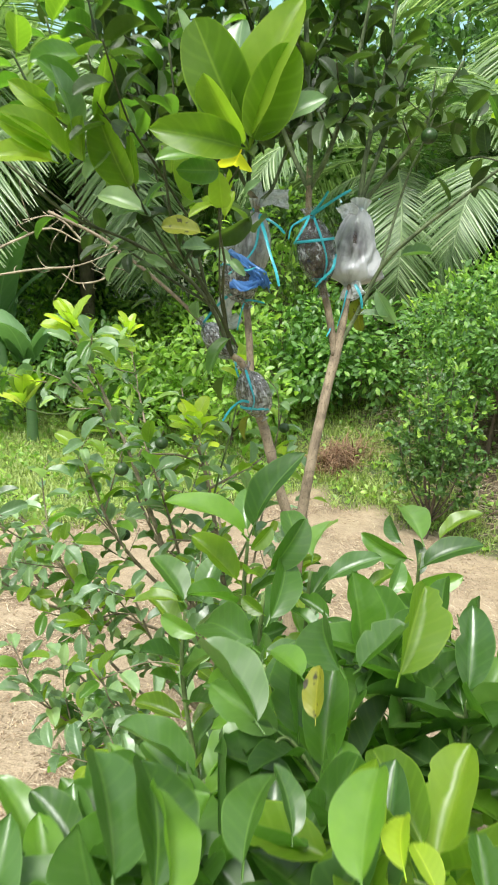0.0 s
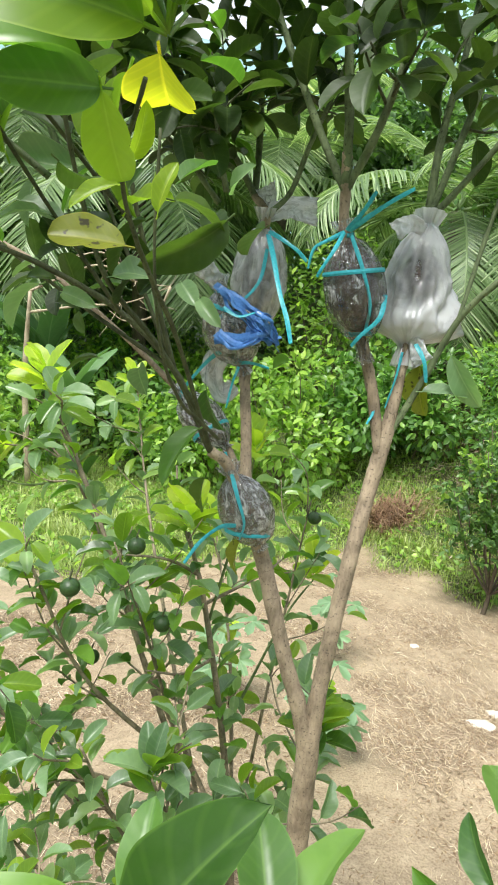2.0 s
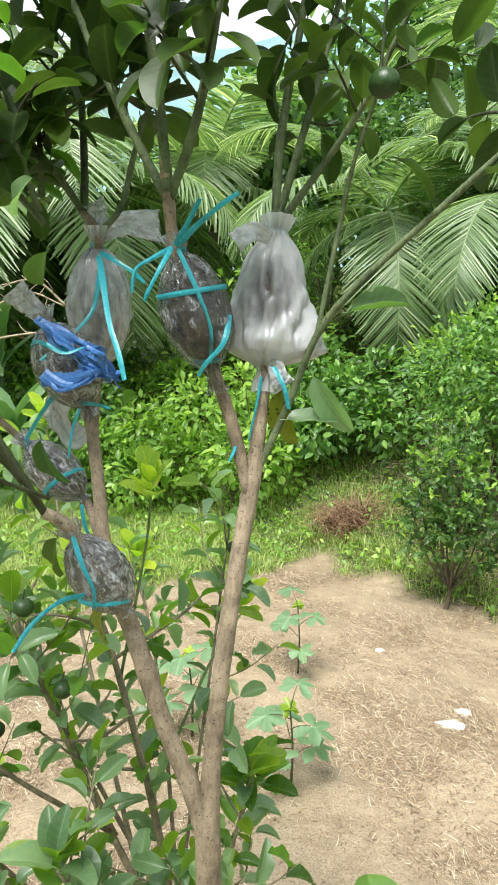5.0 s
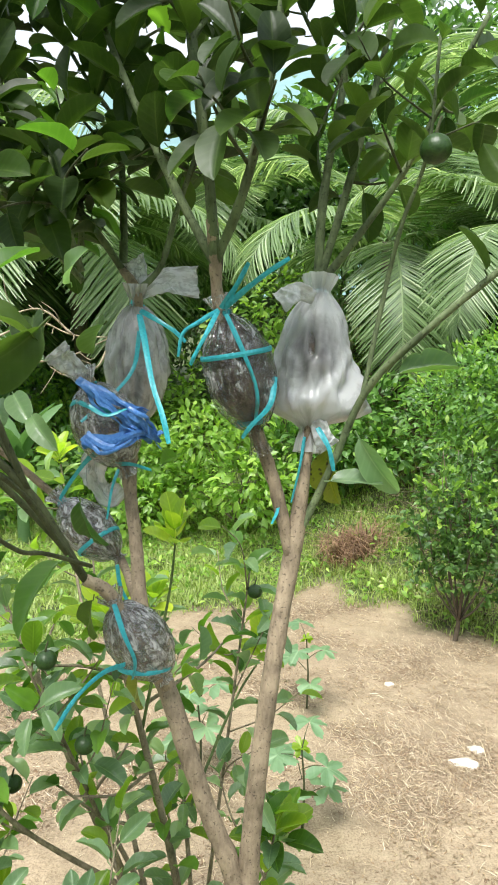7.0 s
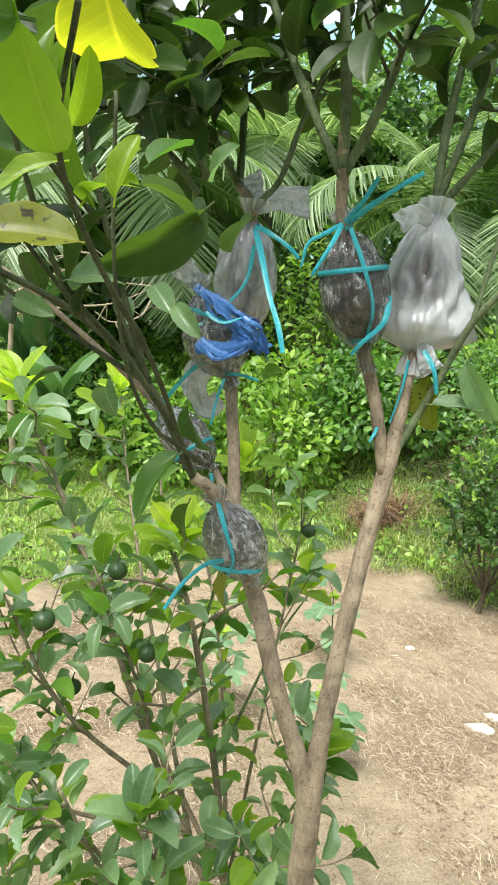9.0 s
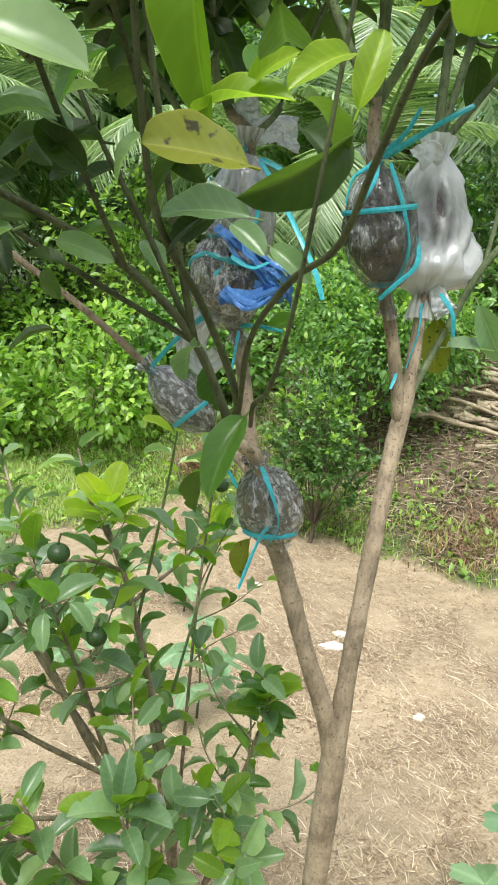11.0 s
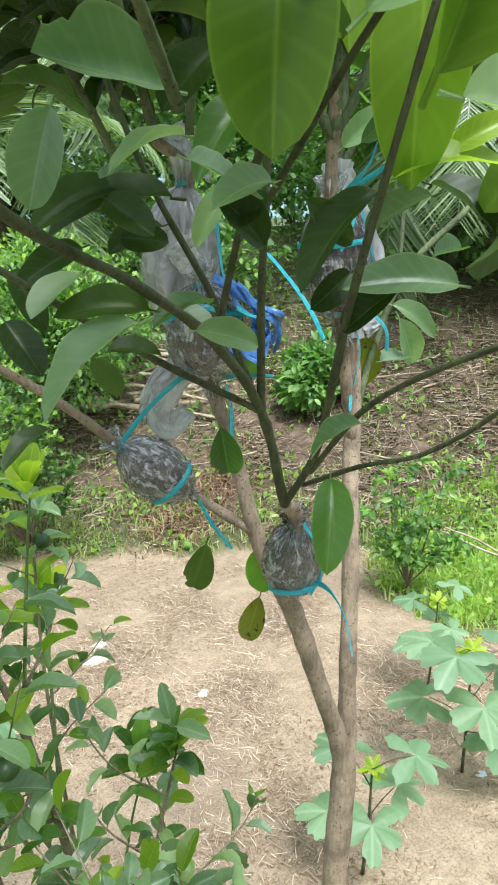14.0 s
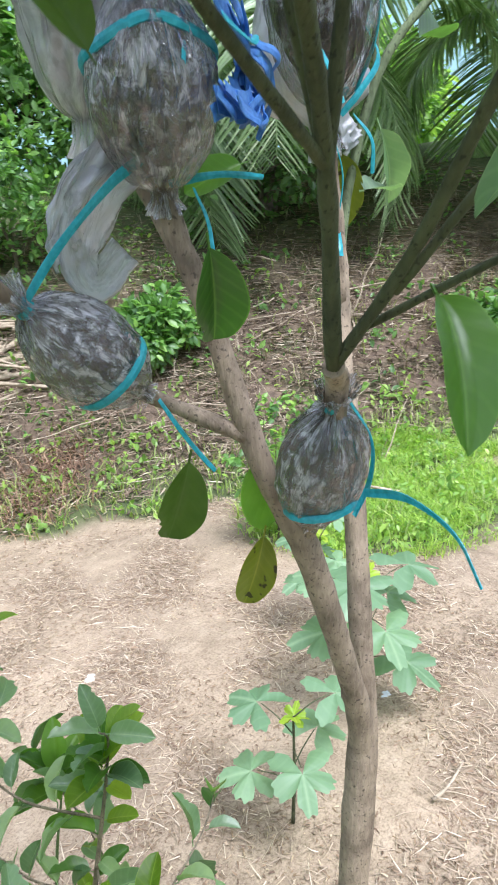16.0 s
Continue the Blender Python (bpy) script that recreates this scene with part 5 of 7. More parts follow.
def bundle(bottom, top, r, label, film=M_FILM, puff=0.0, corner=None, bulge=1.06, tail=None, bands=((0.5, 0.1),), ribbon=M_RIBBON, ends=(), ball_r=None, seed=0, square=0.48, skirt=0.03, crumple=0.0, peak=1.0, profile=None, flat=1.0):
    """A ball of coir and soil round a branch, wrapped in plastic and tied."""
    b, t = np.array(bottom), np.array(top)
    axis, ln = unit(t - b), np.linalg.norm(t - b)
    a = unit(np.cross(axis, (0.2, 1, 0.1)))
    c = np.cross(axis, a)
    thing_ = thing("air_layer_bundle", bottom, label, "plant bundle", "bundles on the tree")
    rows, cols = 22, 26
    br = ball_r or r
    # the lumpy ball
    v = []
    for i in range(rows):
        k = i / (rows - 1)
        prof = max(0.02, math.sin(math.pi * k)) ** 0.62
        for j in range(cols):
            w = 2 * math.pi * j / cols
            dirn = a * math.cos(w) + c * math.sin(w)
            if not puff:
                dirn = dirn - FACING * float(dirn @ FACING) * (1 - flat)
            p = b + axis * ln * (0.08 + 0.82 * k if not profile else 0.12 + 0.7 * k) + dirn * br * 0.93 * prof
            p = p + dirn * br * 0.2 * prof * noise.noise(Vector(p * 60) + Vector((seed, 0, 0)))
            v.append(p)
    i, j = np.meshgrid(np.arange(rows - 1), np.arange(cols), indexing="ij")
    k = (j + 1) % cols
    q = np.stack([i * cols + j, i * cols + k, (i + 1) * cols + k, (i + 1) * cols + j], -1).reshape(-1, 4)
    part("ball", fast_mesh("ball", v, q, M_PEAT), thing_, "dark ball of coir and soil")
    # the film, gathered at both ends
    rows, cols = 60, 72
    foot, head = (skirt + 0.03) / (1.07 + skirt), (0.92 + skirt) / (1.07 + skirt)
    v, sheet, cling = [], [], []
    for i in range(rows):
        k = i / (rows - 1)
        body = max(0.0, math.sin(math.pi * min(1, max(0, (k - foot) / (head - foot))) ** peak)) ** square
        neck = 0.22 + (0.22 * max(0, (k - 0.9) / 0.1) if k > 0.9 else 0) + (0.25 * max(0, (foot * 0.5 - k) / foot) if k < foot else 0)
        for j in range(cols):
            w = 2 * math.pi * j / cols
            dirn = a * math.cos(w) + c * math.sin(w)
            rad = r * (max(neck, body * bulge))
            if profile:
                body = float(np.interp(k, *profile))
                rad = r * body
            q0 = Vector((math.cos(w) * 2.2, math.sin(w) * 2.2, k * 3.0 + seed))
            fold = abs(noise.noise(q0 * 1.7)) * 0.8 + 0.35 * noise.noise(q0 * 4)
            gather = (1 - body) * 0.5 * math.sin(w * 9 + seed)
            pleat = (0.1 + 0.9 * (2 * k - 0.95) ** 4) * math.sin(w * 15 + 5 * noise.noise(q0) + seed)
            crush = crumple * (abs(noise.noise(q0 * 1.3 + Vector((9, 0, 0)))) + 0.5 * abs(noise.noise(q0 * 3.1)) - 0.25) * body
            rad *= 1 + 0.10 * fold + 0.28 * gather + 0.035 * pleat - crush + puff * (0.5 * noise.noise(q0 * 0.8) + 0.25) * body
            if corner:
                (cx, cy, cz), ck, cs = corner
                rad *= 1 + cs * max(0.0, float(np.dot(dirn, unit((cx, cy, cz))))) ** 3 * math.exp(-((k - ck) / 0.2) ** 2)
            rad = max(rad, br * (body * 0.99))
            off = dirn * rad
            off = off - FACING * float(off @ FACING) * (1 - flat)
            kb = k * (1.07 + skirt) - skirt
            kb = (kb - 0.08) / 0.82 if not profile else (kb - 0.12) / 0.7
            ball = br * max(0.02, math.sin(math.pi * min(1, max(0, kb)))) ** 0.62
            cling.append(max(0.0, 1 - max(0.0, np.linalg.norm(off) - ball) / 0.012) if puff else 0.0)
            v.append(b + axis * ln * (k * (1.07 + skirt) - skirt) + off)
            sheet.append((math.cos(w) * 2.2, math.sin(w) * 2.2, k * 8.0 + seed))
    i, j = np.meshgrid(np.arange(rows - 1), np.arange(cols), indexing="ij")
    k = (j + 1) % cols
    q = np.stack([i * cols + j, i * cols + k, (i + 1) * cols + k, (i + 1) * cols + j], -1).reshape(-1, 4)
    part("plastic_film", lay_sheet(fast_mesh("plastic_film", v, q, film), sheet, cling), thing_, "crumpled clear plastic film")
    for h, tilt in bands:
        ring = []
        for s in range(17):
            w = 2 * math.pi * s / 16
            hh = h + tilt * math.sin(w + 0.6)
            body = max(0.16, math.sin(math.pi * min(1, max(0, (hh - 0.08) / 0.78)))  ** 0.55 if 0.08 < hh < 0.86 else 0.16)
            out = a * math.cos(w) + c * math.sin(w)
            out = out - FACING * float(out @ FACING) * (1 - flat)
            ring.append(b + axis * ln * (hh * 1.1 - 0.03) + out * r * (body * bulge * 1.07 + 0.02))
        ring = np.array(ring)
        path = spline(ring, 65)
        cen = path.mean(0)
        tan = unit(np.gradient(path, axis=0))
        out = unit(path - cen)
        side = unit(np.cross(tan, out))
        w_, th = 0.002, 0.0005
        vv = np.stack([path - side * w_, path + out * th, path + side * w_, path + side * w_ - out * th * 2, path - out * th, path - side * w_ - out * th * 2], 1)
        n_ = len(path)
        i, j = np.meshgrid(np.arange(n_ - 1), np.arange(6), indexing="ij")
        k = (j + 1) % 6
        qq = np.stack([i * 6 + j, i * 6 + k, (i + 1) * 6 + k, (i + 1) * 6 + j], -1).reshape(-1, 4)
        part("ribbon", fast_mesh("ribbon", vv.reshape(-1, 3), qq, ribbon, smooth=False), thing_, "plastic straw ribbon tied round it")
    for pts, wd, mat in ends:
        if mat is M_BLUE:
            for s in range(2):
                q = np.array(pts) + rng.normal(0, 0.0028, (len(pts), 3))
                vv, qq = strip(spline(q, 9) + rng.normal(0, 0.0008, (9, 3)), wd * 0.5, twist=rng.uniform(-2.2, 2.2))
                part("ribbon_end", fast_mesh("ribbon_end", vv, qq, mat, smooth=False), thing_, "frayed strand of blue straw ribbon")
        wd *= 0.85
        vv, qq = strip(pts, wd, twist=rng.uniform(-1.2, 1.2))
        part("ribbon_end", fast_mesh("ribbon_end", vv, qq, mat, smooth=False), thing_, "loose end of straw ribbon")
    return thing_


def flap(parent, pts, width, film, ruffle=0.25):
    """A loose tail of the plastic bag."""
    n, m = 26, 11
    path = spline(pts, n)
    tan = unit(np.gradient(path, axis=0))
    a = unit(np.cross(tan, (-0.35, -1.0, 0.15)))
    c = np.cross(tan, a)
    v = []
    for i in range(n):
        for j in range(m):
            u = j / (m - 1) - 0.5
            w = width[0] + (width[1] - width[0]) * i / (n - 1)
            p = path[i] + a[i] * u * w
            v.append(p + c[i] * ruffle * w * noise.noise(Vector((u * 5, i * 0.35, pts[0][0] * 90))))
    i, j = np.meshgrid(np.arange(n - 1), np.arange(m - 1), indexing="ij")
    q = np.stack([i * m + j, i * m + j + 1, (i + 1) * m + j + 1, (i + 1) * m + j], -1).reshape(-1, 4)
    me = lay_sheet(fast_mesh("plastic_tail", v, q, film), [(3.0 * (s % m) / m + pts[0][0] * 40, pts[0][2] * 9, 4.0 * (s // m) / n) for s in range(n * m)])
    ob = part("plastic_tail", me, parent, "loose tail of the plastic bag")
    so = ob.modifiers.new("film", "SOLIDIFY")
    so.thickness = 0.0004
    return ob


mid = bundle((0.019, 0.048, 1.606), (-0.006, 0.044, 1.712), 0.027, "soil ball in clear plastic tied with teal ribbon on a stem", seed=1, skirt=0.16,
             bands=((0.60, 0.03), (0.88, 0.0), (0.12, 0.02)),
             ends=[([(-0.004, 0.03, 1.709), (0.012, 0.015, 1.722), (0.03, 0.005, 1.735), (0.045, 0.0, 1.744)], 0.005, M_RIBBON),
                   ([(-0.006, 0.03, 1.709), (0.006, 0.02, 1.725), (0.016, 0.02, 1.742)], 0.005, M_RIBBON),
                   ([(-0.008, 0.03, 1.708), (-0.022, 0.018, 1.70), (-0.034, 0.012, 1.692), (-0.038, 0.01, 1.675)], 0.004, M_RIBBON),
                   ([(-0.008, 0.03, 1.708), (-0.016, 0.014, 1.693), (-0.026, 0.012, 1.676), (-0.03, 0.014, 1.668)], 0.004, M_RIBBON),
                   ([(-0.002, 0.022, 1.705), (0.011, 0.018, 1.675), (0.02, 0.02, 1.645), (0.018, 0.03, 1.617)], 0.004, M_RIBBON),
                   ([(0.035, 0.036, 1.655), (0.03, 0.022, 1.635), (0.015, 0.026, 1.618), (0.007, 0.034, 1.606)], 0.005, M_RIBBON),
                   ([(0.02, 0.05, 1.60), (0.03, 0.05, 1.575), (0.036, 0.045, 1.545), (0.03, 0.04, 1.53)], 0.004, M_RIBBON)])
white = bundle((0.064, 0.07, 1.604), (0.076, 0.1, 1.724), 0.034, "soil ball in a puffed milky plastic bag on a stem", film=M_FILM_WHITE, puff=0.15, bulge=1.08, ball_r=0.0225, seed=4, corner=((1, -0.2, 0), 0.27, 0.34), skirt=0.16, crumple=0.3, profile=BAG_PROFILE, flat=0.76,
               bands=((0.9, 0.0),),
               ends=[([(0.07, 0.05, 1.61), (0.078, 0.04, 1.595), (0.082, 0.04, 1.575)], 0.005, M_RIBBON),
                     ([(0.06, 0.06, 1.60), (0.055, 0.05, 1.575), (0.048, 0.05, 1.545)], 0.003, M_RIBBON)])
flap(white, [(0.07, 0.08, 1.715), (0.055, 0.07, 1.72), (0.04, 0.065, 1.712)], (0.012, 0.02), M_FILM_WHITE)
flap(white, [(0.07, 0.06, 1.615), (0.075, 0.055, 1.60), (0.08, 0.052, 1.592)], (0.014, 0.02), M_FILM_WHITE)
bag = bundle((-0.092, 0.125, 1.60), (-0.086, 0.118, 1.722), 0.025, "soil ball in a loose clear plastic bag with teal ribbon", film=M_FILM_LOOSE, puff=0.2, bulge=1.1, ball_r=0.02, seed=7, square=0.45, crumple=0.25, skirt=0.1,
             bands=((0.86, 0.02),),
             ends=[([(-0.08, 0.1, 1.707), (-0.066, 0.09, 1.70), (-0.05, 0.085, 1.69), (-0.04, 0.085, 1.68)], 0.005, M_RIBBON),
                   ([(-0.08, 0.095, 1.704), (-0.073, 0.07, 1.685), (-0.063, 0.036, 1.652), (-0.054, 0.02, 1.628), (-0.049, 0.011, 1.608)], 0.0058, M_RIBBON),
                   ([(-0.08, 0.09, 1.69), (-0.085, 0.08, 1.66), (-0.10, 0.06, 1.64), (-0.125, 0.045, 1.62)], 0.004, M_RIBBON)])
flap(bag, [(-0.086, 0.118, 1.722), (-0.084, 0.125, 1.74), (-0.088, 0.13, 1.752)], (0.014, 0.022), M_FILM_LOOSE)
flap(bag, [(-0.084, 0.118, 1.722), (-0.062, 0.135, 1.732), (-0.033, 0.152, 1.73)], (0.016, 0.03), M_FILM_LOOSE)
blue = bundle((-0.098, 0.078, 1.572), (-0.124, 0.062, 1.655), 0.0275, "soil ball in clear plastic tied with blue ribbon", film=M_FILM_HAZE, seed=11, crumple=0.05, skirt=0.08, flat=0.82,
              bands=((0.86, 0.02), (0.6, 0.18)),
              ends=[([(-0.125, 0.045, 1.655), (-0.105, 0.04, 1.642), (-0.085, 0.045, 1.632), (-0.072, 0.05, 1.624)], 0.008, M_BLUE),
                    ([(-0.12, 0.035, 1.607), (-0.1, 0.033, 1.606), (-0.083, 0.04, 1.61), (-0.066, 0.06, 1.605)], 0.012, M_BLUE),
                    ([(-0.088, 0.042, 1.63), (-0.08, 0.04, 1.617), (-0.07, 0.05, 1.60)], 0.010, M_BLUE),
                    ([(-0.118, 0.036, 1.652), (-0.1, 0.034, 1.636), (-0.088, 0.038, 1.622), (-0.08, 0.042, 1.606)], 0.006, M_BLUE),
                    ([(-0.084, 0.04, 1.628), (-0.075, 0.036, 1.622), (-0.068, 0.04, 1.612), (-0.062, 0.05, 1.60)], 0.007, M_BLUE),
                    ([(-0.118, 0.032, 1.612), (-0.102, 0.029, 1.603), (-0.086, 0.034, 1.603), (-0.074, 0.045, 1.612)], 0.006, M_BLUE),
                    ([(-0.086, 0.046, 1.615), (-0.074, 0.046, 1.612), (-0.064, 0.052, 1.603)], 0.013, M_BLUE),
                    ([(-0.115, 0.034, 1.635), (-0.1, 0.03, 1.628), (-0.085, 0.036, 1.632)], 0.004, M_RIBBON),
                    ([(-0.105, 0.07, 1.577), (-0.087, 0.055, 1.58), (-0.069, 0.042, 1.578)], 0.004, M_RIBBON),
                    ([(-0.118, 0.072, 1.588), (-0.132, 0.08, 1.578), (-0.152, 0.094, 1.555), (-0.169, 0.103, 1.532)], 0.005, M_RIBBON),
                    ([(-0.1, 0.06, 1.575), (-0.105, 0.05, 1.56), (-0.11, 0.045, 1.535)], 0.003, M_RIBBON)])
flap(blue, [(-0.124, 0.062, 1.655), (-0.137, 0.058, 1.668), (-0.145, 0.056, 1.678)], (0.016, 0.026), M_FILM_LOOSE)
flap(blue, [(-0.108, 0.078, 1.60), (-0.126, 0.092, 1.575), (-0.13, 0.102, 1.55), (-0.12, 0.104, 1.535), (-0.107, 0.096, 1.548)], (0.026, 0.018), M_FILM_LOOSE)
flap(blue, [(-0.105, 0.08, 1.598), (-0.13, 0.094, 1.58), (-0.138, 0.104, 1.56), (-0.132, 0.108, 1.545)], (0.016, 0.018), M_FILM_LOOSE, 0.4)
small = bundle((-0.112, 0.09, 1.48), (-0.17, 0.106, 1.536), 0.0215, "small soil ball in plastic on a side branch, teal tie", film=M_FILM_HAZE, seed=15,
               bands=((0.3, 0.05), (0.86, 0.0)),
               ends=[([(-0.112, 0.08, 1.478), (-0.108, 0.07, 1.46), (-0.1, 0.065, 1.445), (-0.095, 0.06, 1.435)], 0.004, M_RIBBON)])
low = bundle((-0.066, 0.016, 1.402), (-0.097, -0.007, 1.487), 0.0252, "round soil ball in plastic film with crossed teal ribbon", film=M_FILM_HAZE, seed=19, flat=0.78,
             bands=((0.22, 0.16), (0.88, 0.0)),
             ends=[([(-0.095, -0.013, 1.486), (-0.087, -0.022, 1.465), (-0.08, -0.02, 1.44), (-0.084, -0.014, 1.42)], 0.0045, M_RIBBON),
                   ([(-0.088, -0.02, 1.437), (-0.10, -0.044, 1.445), (-0.114, -0.068, 1.441), (-0.126, -0.083, 1.426)], 0.0045, M_RIBBON)])


# ---------------------------------------------------------------- low citrus shrubs
M_SHRUBTWIG = bark_material("grey_shrub_bark", (0.10, 0.082, 0.05), (0.34, 0.28, 0.19))


def shrub_from_stems(name, base, label, stems, leaf_size, gap, mats, first=0.35, side_twigs=3, twig_len=0.16, group="", spread=1.0, narrow=False):
    sh = thing(name, base, label, "shrub", group)
    for pts, r, smats in stems:
        add_branch(sh, "stem", pts, r, r * 0.4, M_SHRUBTWIG if group else M_SHOOT, 0.05, 8)
        use = smats or mats
        leaves_along(sh, pts, first, 1.0, gap, leaf_size, use, spread, narrow=narrow)
        path = spline(pts, 40)
        for s in np.linspace(0.4, 0.97, side_twigs):
            p = path[int(s * 38)]
            tan = unit(path[int(s * 38) + 1] - p)
            d = unit(rng.normal(0, 1, 3) * (1, 1, 0.35) + tan * 0.7 + (0, 0, 0.35))
            e = p + d * twig_len * rng.uniform(0.6, 1.2)
            m = (p + e) / 2 + rng.normal(0, 0.012, 3)
            tw = [tuple(p), tuple(m), tuple(e)]
            add_branch(sh, "twig", tw, r * 0.4, r * 0.2, M_SHRUBTWIG if group else M_SHOOT, 0.05, 6)
            leaves_along(sh, tw, 0.2, 1.0, gap, leaf_size, use, spread, narrow=narrow)
    return sh


B = (-0.06, 0.36, float(ground_z(-0.06, 0.36)))
low_stems = [
    ([B, (-0.11, 0.365, 0.7), (-0.161, 0.367, 1.081), (-0.2, 0.38, 1.24)], 0.008, None),
    ([(-0.1, 0.365, 0.5), (-0.25, 0.42, 0.85), (-0.38, 0.48, 1.2), (-0.5, 0.56, 1.43)], 0.007, None),
    ([(-0.16, 0.4, 0.6), (-0.36, 0.8, 1.05), (-0.454, 1.04, 1.32)], 0.005, None),
    ([(-0.1, 0.36, 0.4), (-0.4, 0.36, 0.75), (-0.6, 0.36, 1.05)], 0.006, None),
    ([(-0.06, 0.36, 0.45), (-0.005, 0.33, 0.75), (0.03, 0.315, 0.92)], 0.005, None),
    ([(-0.1, 0.4, 0.5), (-0.14, 0.6, 0.85), (-0.205, 0.79, 1.07)], 0.005, None),
    ([(-0.08, 0.33, 0.4), (-0.25, 0.22, 0.75), (-0.32, 0.18, 0.98)], 0.005, None),
    ([(-0.07, 0.33, 0.45), (-0.15, 0.2, 0.75), (-0.2, 0.13, 0.98)], 0.005, None),
]
low_stems += [
    ([(-0.2, 0.4, 0.75), (-0.35, 0.3, 1.0), (-0.42, 0.28, 1.2)], 0.005, None),
    ([(-0.06, 0.35, 0.5), (-0.02, 0.25, 0.75), (-0.03, 0.2, 0.86)], 0.004, None),
    ([(-0.1, 0.365, 0.6), (-0.3, 0.5, 0.9), (-0.45, 0.6, 1.2), (-0.55, 0.65, 1.3)], 0.005, None),
    ([(-0.2, 0.4, 0.75), (-0.25, 0.33, 1.05), (-0.3, 0.3, 1.25)], 0.004, None),
    ([(-0.2, 0.37, 0.7), (-0.42, 0.25, 0.9), (-0.5, 0.22, 1.1)], 0.004, None),
    ([(-0.1, 0.34, 0.3), (-0.35, 0.26, 0.55), (-0.5, 0.22, 0.8)], 0.005, None),
    ([(-0.1, 0.34, 0.3), (-0.25, 0.14, 0.5), (-0.35, 0.05, 0.72)], 0.005, None),
    ([(-0.1, 0.34, 0.3), (-0.45, 0.45, 0.6), (-0.68, 0.5, 0.9), (-0.72, 0.5, 1.05)], 0.005, None),
]
low_stems += [
    ([(-0.4, 0.36, 0.75), (-0.6, 0.28, 0.9), (-0.68, 0.25, 1.05)], 0.004, None),
    ([(-0.1, 0.365, 0.6), (-0.04, 0.55, 0.95), (0.005, 0.625, 1.23)], 0.004, None),
    ([(-0.08, 0.32, 0.25), (-0.15, 0.12, 0.45), (-0.2, 0.0, 0.65)], 0.004, None),
    ([(-0.1, 0.34, 0.3), (-0.28, 0.12, 0.65), (-0.36, 0.0, 0.92)], 0.004, None),
    ([(-0.1, 0.34, 0.3), (-0.36, 0.14, 0.6), (-0.5, 0.02, 0.85)], 0.004, None),
    ([(-0.08, 0.32, 0.25), (-0.22, 0.05, 0.55), (-0.29, -0.1, 0.8)], 0.004, None),
]
low_shrub = shrub_from_stems("citrus_shrub", B, "low dark-leaved citrus shrub with green fruits", low_stems, 0.055, 0.02, [M_PALE, M_LEAF, M_PALE, M_BRIGHT, M_PALE], first=0.58, side_twigs=6, group="citrus shrubs")
for tip in ((-0.5, 0.56, 1.42), (-0.454, 1.04, 1.32), (-0.2, 0.38, 1.24), (-0.205, 0.79, 1.06)):
    t = np.array(tip)
    rosette(low_shrub, t + (0, 0, 0.03), (0.05, -0.1, 1), 9, 0.07, [M_YOUNG])
for pts, r in (([(-0.161, 0.367, 1.081), (-0.115, 0.4, 1.28), (-0.1, 0.4, 1.37)], 0.0028), ([(-0.1, 0.42, 0.9), (-0.03, 0.55, 1.0), (0.026, 0.66, 1.03)], 0.003),
               ([(-0.5, 0.62, 1.22), (-0.58, 0.63, 1.2), (-0.655, 0.636, 1.21)], 0.003), ([(-0.06, 0.36, 0.62), (0.0, 0.4, 0.74), (0.052, 0.429, 0.8)], 0.003)):
    add_branch(low_shrub, "twig", pts, r, r * 0.5, M_SHOOT, 0.05, 7)
for tip, size, kinds in (((-0.1, 0.4, 1.39), 0.058, [M_YOUNG]), ((0.026, 0.66, 1.05), 0.066, [M_YOUNG]), ((-0.66, 0.636, 1.24), 0.085, [M_YOUNG, M_BRIGHT]), ((0.052, 0.429, 0.84), 0.07, [M_LEAF]),
                         ((0.03, 0.315, 0.95), 0.07, [M_BRIGHT, M_LEAF]), ((-0.2, 0.13, 1.0), 0.07, [M_BRIGHT, M_PALE])):
    rosette(low_shrub, tip, (0.05, -0.1, 1), 8, size, kinds, 1.1)
rest_of_leaves(low_shrub)
for c in ((-0.262, 0.285, 1.255), (-0.22, 0.28, 1.13), (0.012, 0.612, 1.186), (-0.36, 0.36, 1.0), (-0.325, 0.175, 1.24)):
    fruit("citrus_fruit", c, 0.014, "fruits on the shrub")

F = (-0.02, -0.5, float(ground_z(-0.02, -0.5)))
TIPS = [(-0.2, -0.72, 1.39), (-0.15, -0.74, 1.41), (-0.22, -0.66, 1.36), (-0.13, -0.70, 1.40), (-0.03, -0.63, 1.40), (0.01, -0.72, 1.44),
        (-0.17, -0.68, 1.36), (-0.08, -0.73, 1.42), (0.09, -0.55, 1.40), (-0.02, -0.74, 1.42), (0.16, -0.46, 1.36), (0.05, -0.53, 1.38), (-0.12, -0.60, 1.36), (0.2, -0.57, 1.38), (0.14, -0.66, 1.40)]
fore_stems = []
for k, t in enumerate(TIPS):
    t = (t[0], t[1], t[2] - 0.05)
    m = (F[0] + (t[0] - F[0]) * 0.65, F[1] + (t[1] - F[1]) * 0.65, F[2] + (t[2] - F[2]) * 0.55)
    fore_stems.append(([F, m, (t[0] * 0.97 + m[0] * 0.03, t[1], t[2] - 0.12), t], 0.0045, [M_BRIGHT] if k == 5 else None))
fore = shrub_from_stems("citrus_shrub", F, "leafy citrus shrub with large glossy leaves", fore_stems, 0.075, 0.0105, [M_LEAF, M_LEAF, M_GLOSS, M_LEAF], first=0.8, side_twigs=3, twig_len=0.08, spread=0.6, narrow=True)
